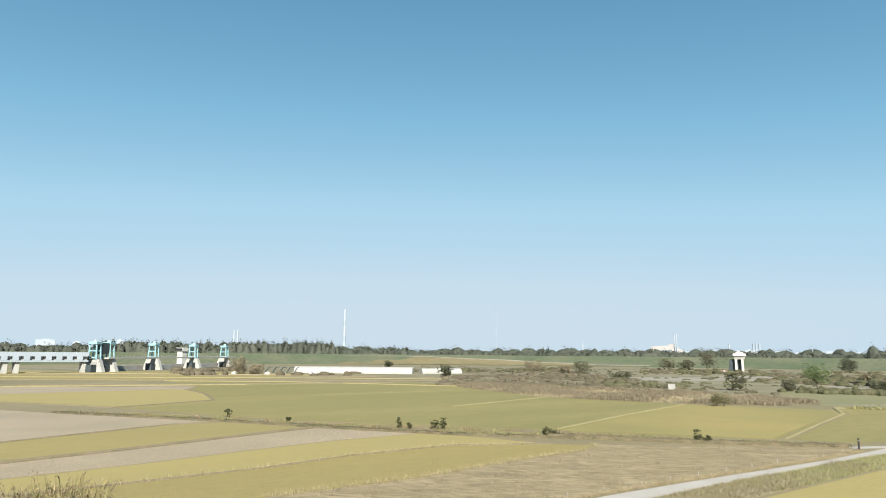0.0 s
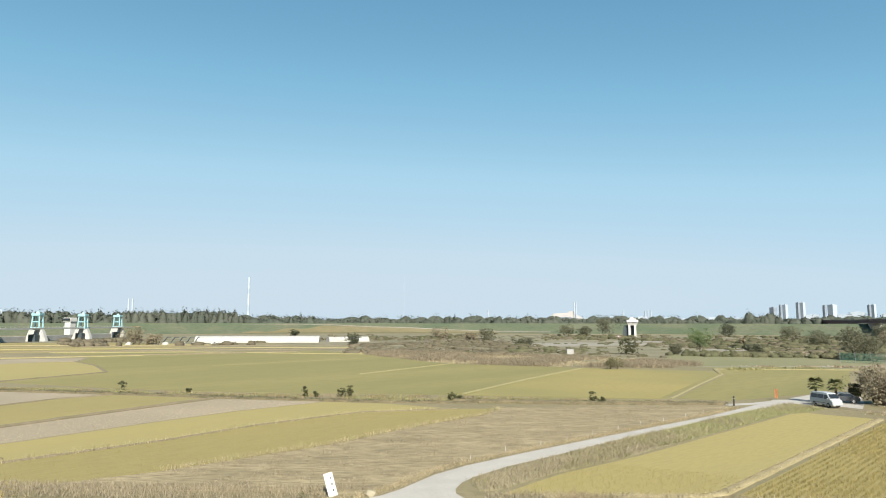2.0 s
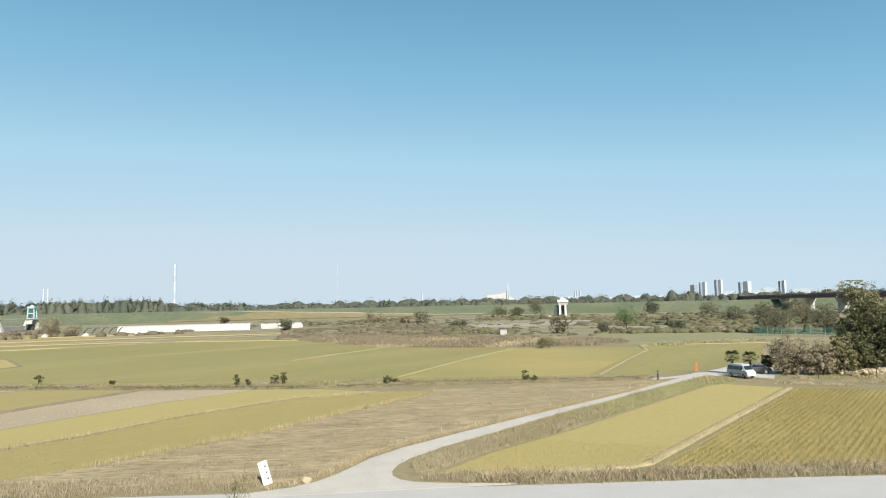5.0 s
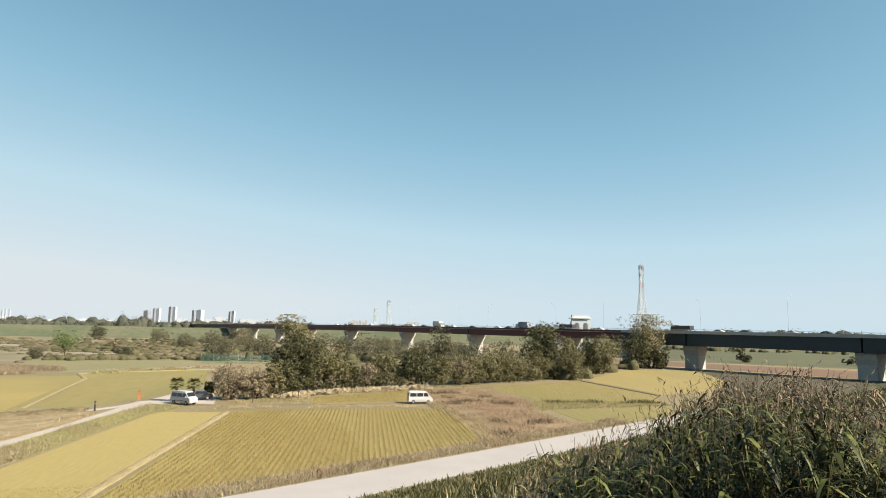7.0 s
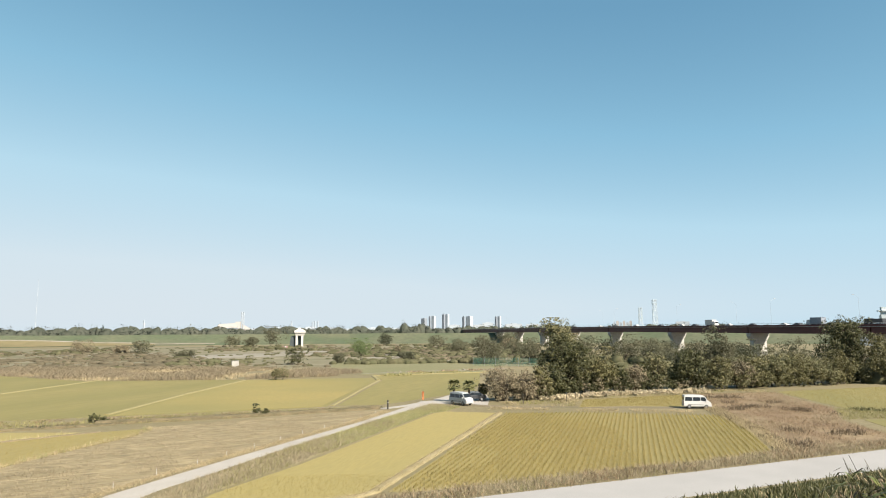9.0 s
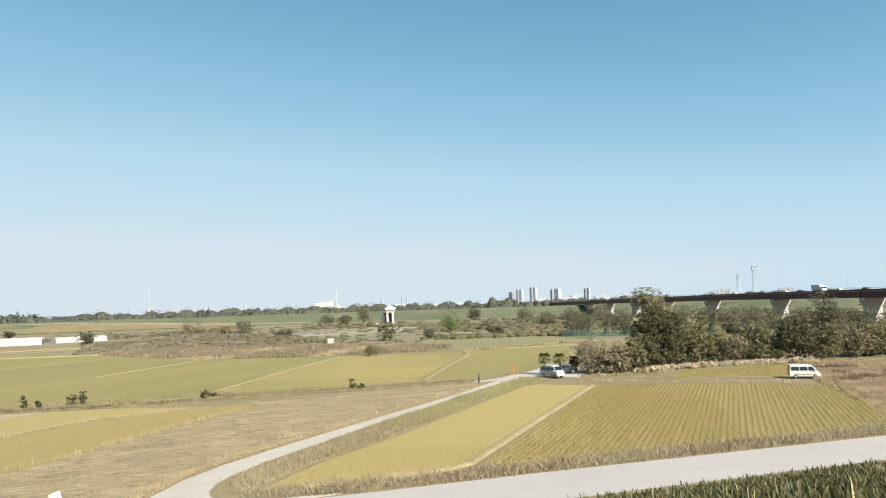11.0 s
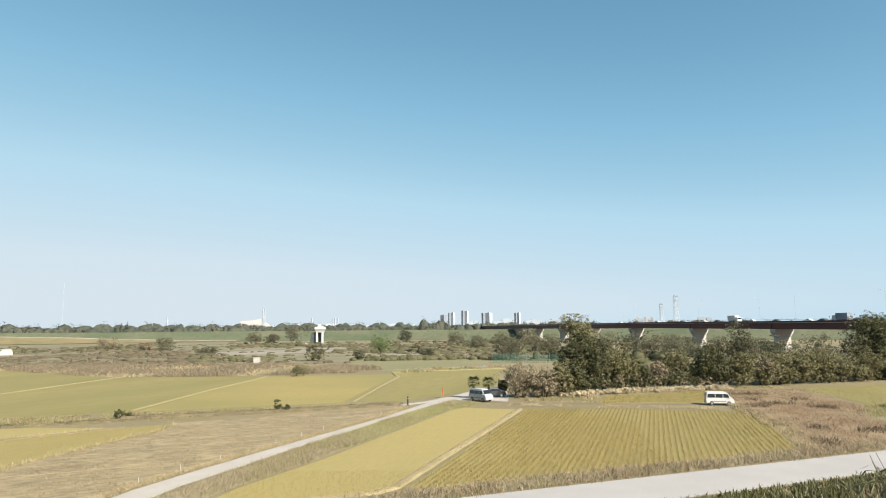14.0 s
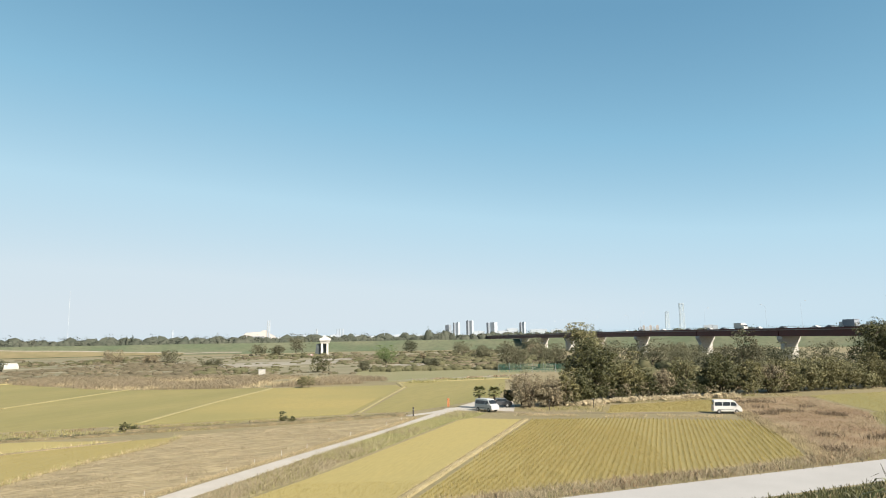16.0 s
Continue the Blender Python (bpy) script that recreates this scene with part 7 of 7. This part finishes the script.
post = thing("marker_post", "short thick black post at the field corner", "post", pose(53.2, 85.4, 0))
bm = bmesh.new()
rod(bm, (0, 0, -0.2), (0, 0, 1.32), 0.12, 0.12, 10)
rod(bm, (0, 0, 1.3), (0, 0, 1.38), 0.13, 0.04, 10)
part("shaft", bm, DARK_POST, post)
bm = bmesh.new()
rod(bm, (0, 0, 0.98), (0, 0, 1.08), 0.126, seg=10)
part("band", bm, STEEL, post)

board = thing("concrete_panel", "white concrete panel with three dark holes, leaning on the verge", "panel", pose(-0.85, 45.0, 0.05, -12, -15, 8) @ Matrix.Diagonal((0.88, 0.9, 0.88, 1)))
bm = bmesh.new()
box(bm, (0, 0, 0.88), (0.68, 0.12, 1.76))
bevel(bm, 0.03)
part("slab", bm, WHITE_WALL, board)
for z in (0.45, 0.9, 1.35):
    bm = bmesh.new()
    rod(bm, (0.12, -0.064, z), (0.12, -0.05, z), 0.07, seg=12)
    part("hole", bm, DARK_POST, board, "dark round hole")
bm = bmesh.new()
rod(bm, (-0.45, 0.25, -0.1), (-0.15, 0.1, 1.1), 0.03, seg=6)
part("prop", bm, BARK, board)


def stone(at, r, material, label, name="rubble_stone", group=""):
    bm = bmesh.new()
    bmesh.ops.create_icosphere(bm, subdivisions=2, radius=r)
    for v in bm.verts:
        v.co *= 1 + 0.35 * noise.noise(v.co * (1.5 / r) + Vector((at[0], at[1], 0)))
        v.co.z *= 0.6
    ob = part(name, bm, material)
    ob.location = (at[0], at[1], r * 0.35)
    return tagged(ob, label, "stone", group)


stone((1.6, 45.0), 0.42, surface("pale_stone", (0.374, 0.326, 0.224), (0.306, 0.272, 0.19), (0.238, 0.204, 0.136), 1.0, 8.0), "flat pale yellowish stone on the verge")
for k in range(70):
    f = rng.random() ** 0.8
    a = Vector((99.0, 162.5)).lerp(Vector((138.0, 153.5)), f)
    stone((a.x + rng.normal(0, 0.6), a.y + rng.normal(0, 0.7)), rng.uniform(0.16, 0.45), SAND, "pale rubble stone along the meadow edge", group="rubble along the meadow")

stake = thing("path_stake", "thin white marker stake beside the concrete path", "stake", pose(14.0, 58.2, 0), "stakes along the path")
bm = bmesh.new()
rod(bm, (0, 0, -0.1), (0.02, 0.01, 0.6), 0.018, 0.016, 6)
part("shaft", bm, WHITE_PAINT, stake)
bm = bmesh.new()
rod(bm, (0.017, 0.01, 0.54), (0.021, 0.01, 0.62), 0.022, seg=6)
part("cap", bm, SIGNAL_RED, stake)
for x, y in ((10.2, 54.8), (17.8, 60.0), (21.2, 62.6), (24.8, 65.0), (28.6, 67.6), (32.4, 70.2), (36.4, 72.8), (40.5, 75.4), (44.6, 78.4), (48.8, 81.6)):
    copy_thing(stake, pose(x, y, 0, rng.uniform(-6, 6), rng.uniform(-6, 6), 0))

shed = thing("storage_box", "white field storage box behind the reeds", "box", pose(79.2, 228.0, 0, 0, 0, -15) @ Matrix.Diagonal((0.7, 0.7, 0.75, 1)))
bm = bmesh.new()
box(bm, (0, 0, 1.3), (3.4, 2.0, 2.6))
bevel(bm, 0.06, 1)
part("body", bm, STAINED_WHITE, shed)
bm = bmesh.new()
box(bm, (0, 0, 2.66), (3.6, 2.2, 0.12))
part("lid", bm, STEEL, shed)
for x in (-0.85, 0.85):
    bm = bmesh.new()
    box(bm, (x, -1.01, 1.3), (1.5, 0.04, 2.2))
    part("door", bm, STAINED_WHITE, shed)

for x, y in ((73.5, 77.2), (81.0, 74.8)):
    t = thing("track_post", "short weathered wooden post at the track", "post", pose(x, y, 0))
    bm = bmesh.new()
    rod(bm, (0, 0, -0.2), (0.03, 0, 1.5), 0.06, 0.055, 7)
    part("shaft", bm, BARK, t)
    bm = bmesh.new()
    rod(bm, (0.03, 0, 1.48), (0.03, 0, 1.53), 0.065, 0.05, 7)
    part("cap", bm, STEEL, t)

net = thing("net_fence", "green net fence on grey poles behind the hedge", "fence")
a, b = Vector((141.0, 172.0)), Vector((160.0, 148.0))
for k in range(9):
    p = a.lerp(b, k / 8)
    bm = bmesh.new()
    rod(bm, (p.x, p.y, -0.2), (p.x, p.y, 3.2), 0.05, seg=6)
    part("pole", bm, STEEL, net)
for k in range(8):
    p, q = a.lerp(b, k / 8), a.lerp(b, (k + 1) / 8)
    bm = bmesh.new()
    for j in range(15):
        c, d = p.lerp(q, j / 15), p.lerp(q, (j + 1) / 15)
        rod(bm, (c.x, c.y, 0.1), (c.x, c.y, 3.0), 0.012, seg=3)
    for j in range(14):
        z = 0.2 + 0.2 * j
        rod(bm, (p.x, p.y, z), (q.x, q.y, z), 0.03, seg=3)
    part("net", bm, NET_GREEN, net)

for x, y, w in ((-111, 352, 3.2), (-99, 352, 4.6), (-93, 351, 3.6), (-84, 349, 3.0)):
    t = thing("covered_heap", "heap under a white sheet beside the far fields", "heap", pose(x, y, 0))
    bm = bmesh.new()
    bmesh.ops.create_icosphere(bm, subdivisions=2, radius=1)
    for v in bm.verts:
        v.co = Vector((v.co.x * w / 2, v.co.y * 1.2, max(0, v.co.z) * 1.6)) * (1 + 0.2 * noise.noise(v.co * 2))
    part("sheet", bm, PLASTIC_FILM, t)
    bm = bmesh.new()
    for o in (-0.3, 0.3):
        box(bm, (o * w, -1.1, 0.15), (0.5, 0.4, 0.3))
    part("weight", bm, CONCRETE, t)
car("pale car parked beside the far fields", WHITE_PAINT, pose(-68.0, 349.0, 0, 0, 0, 5), name="parked_car")
car("dark car parked beside the far fields", DARK_PAINT, pose(-78.0, 350.0, 0, 0, 0, 5), name="parked_car")
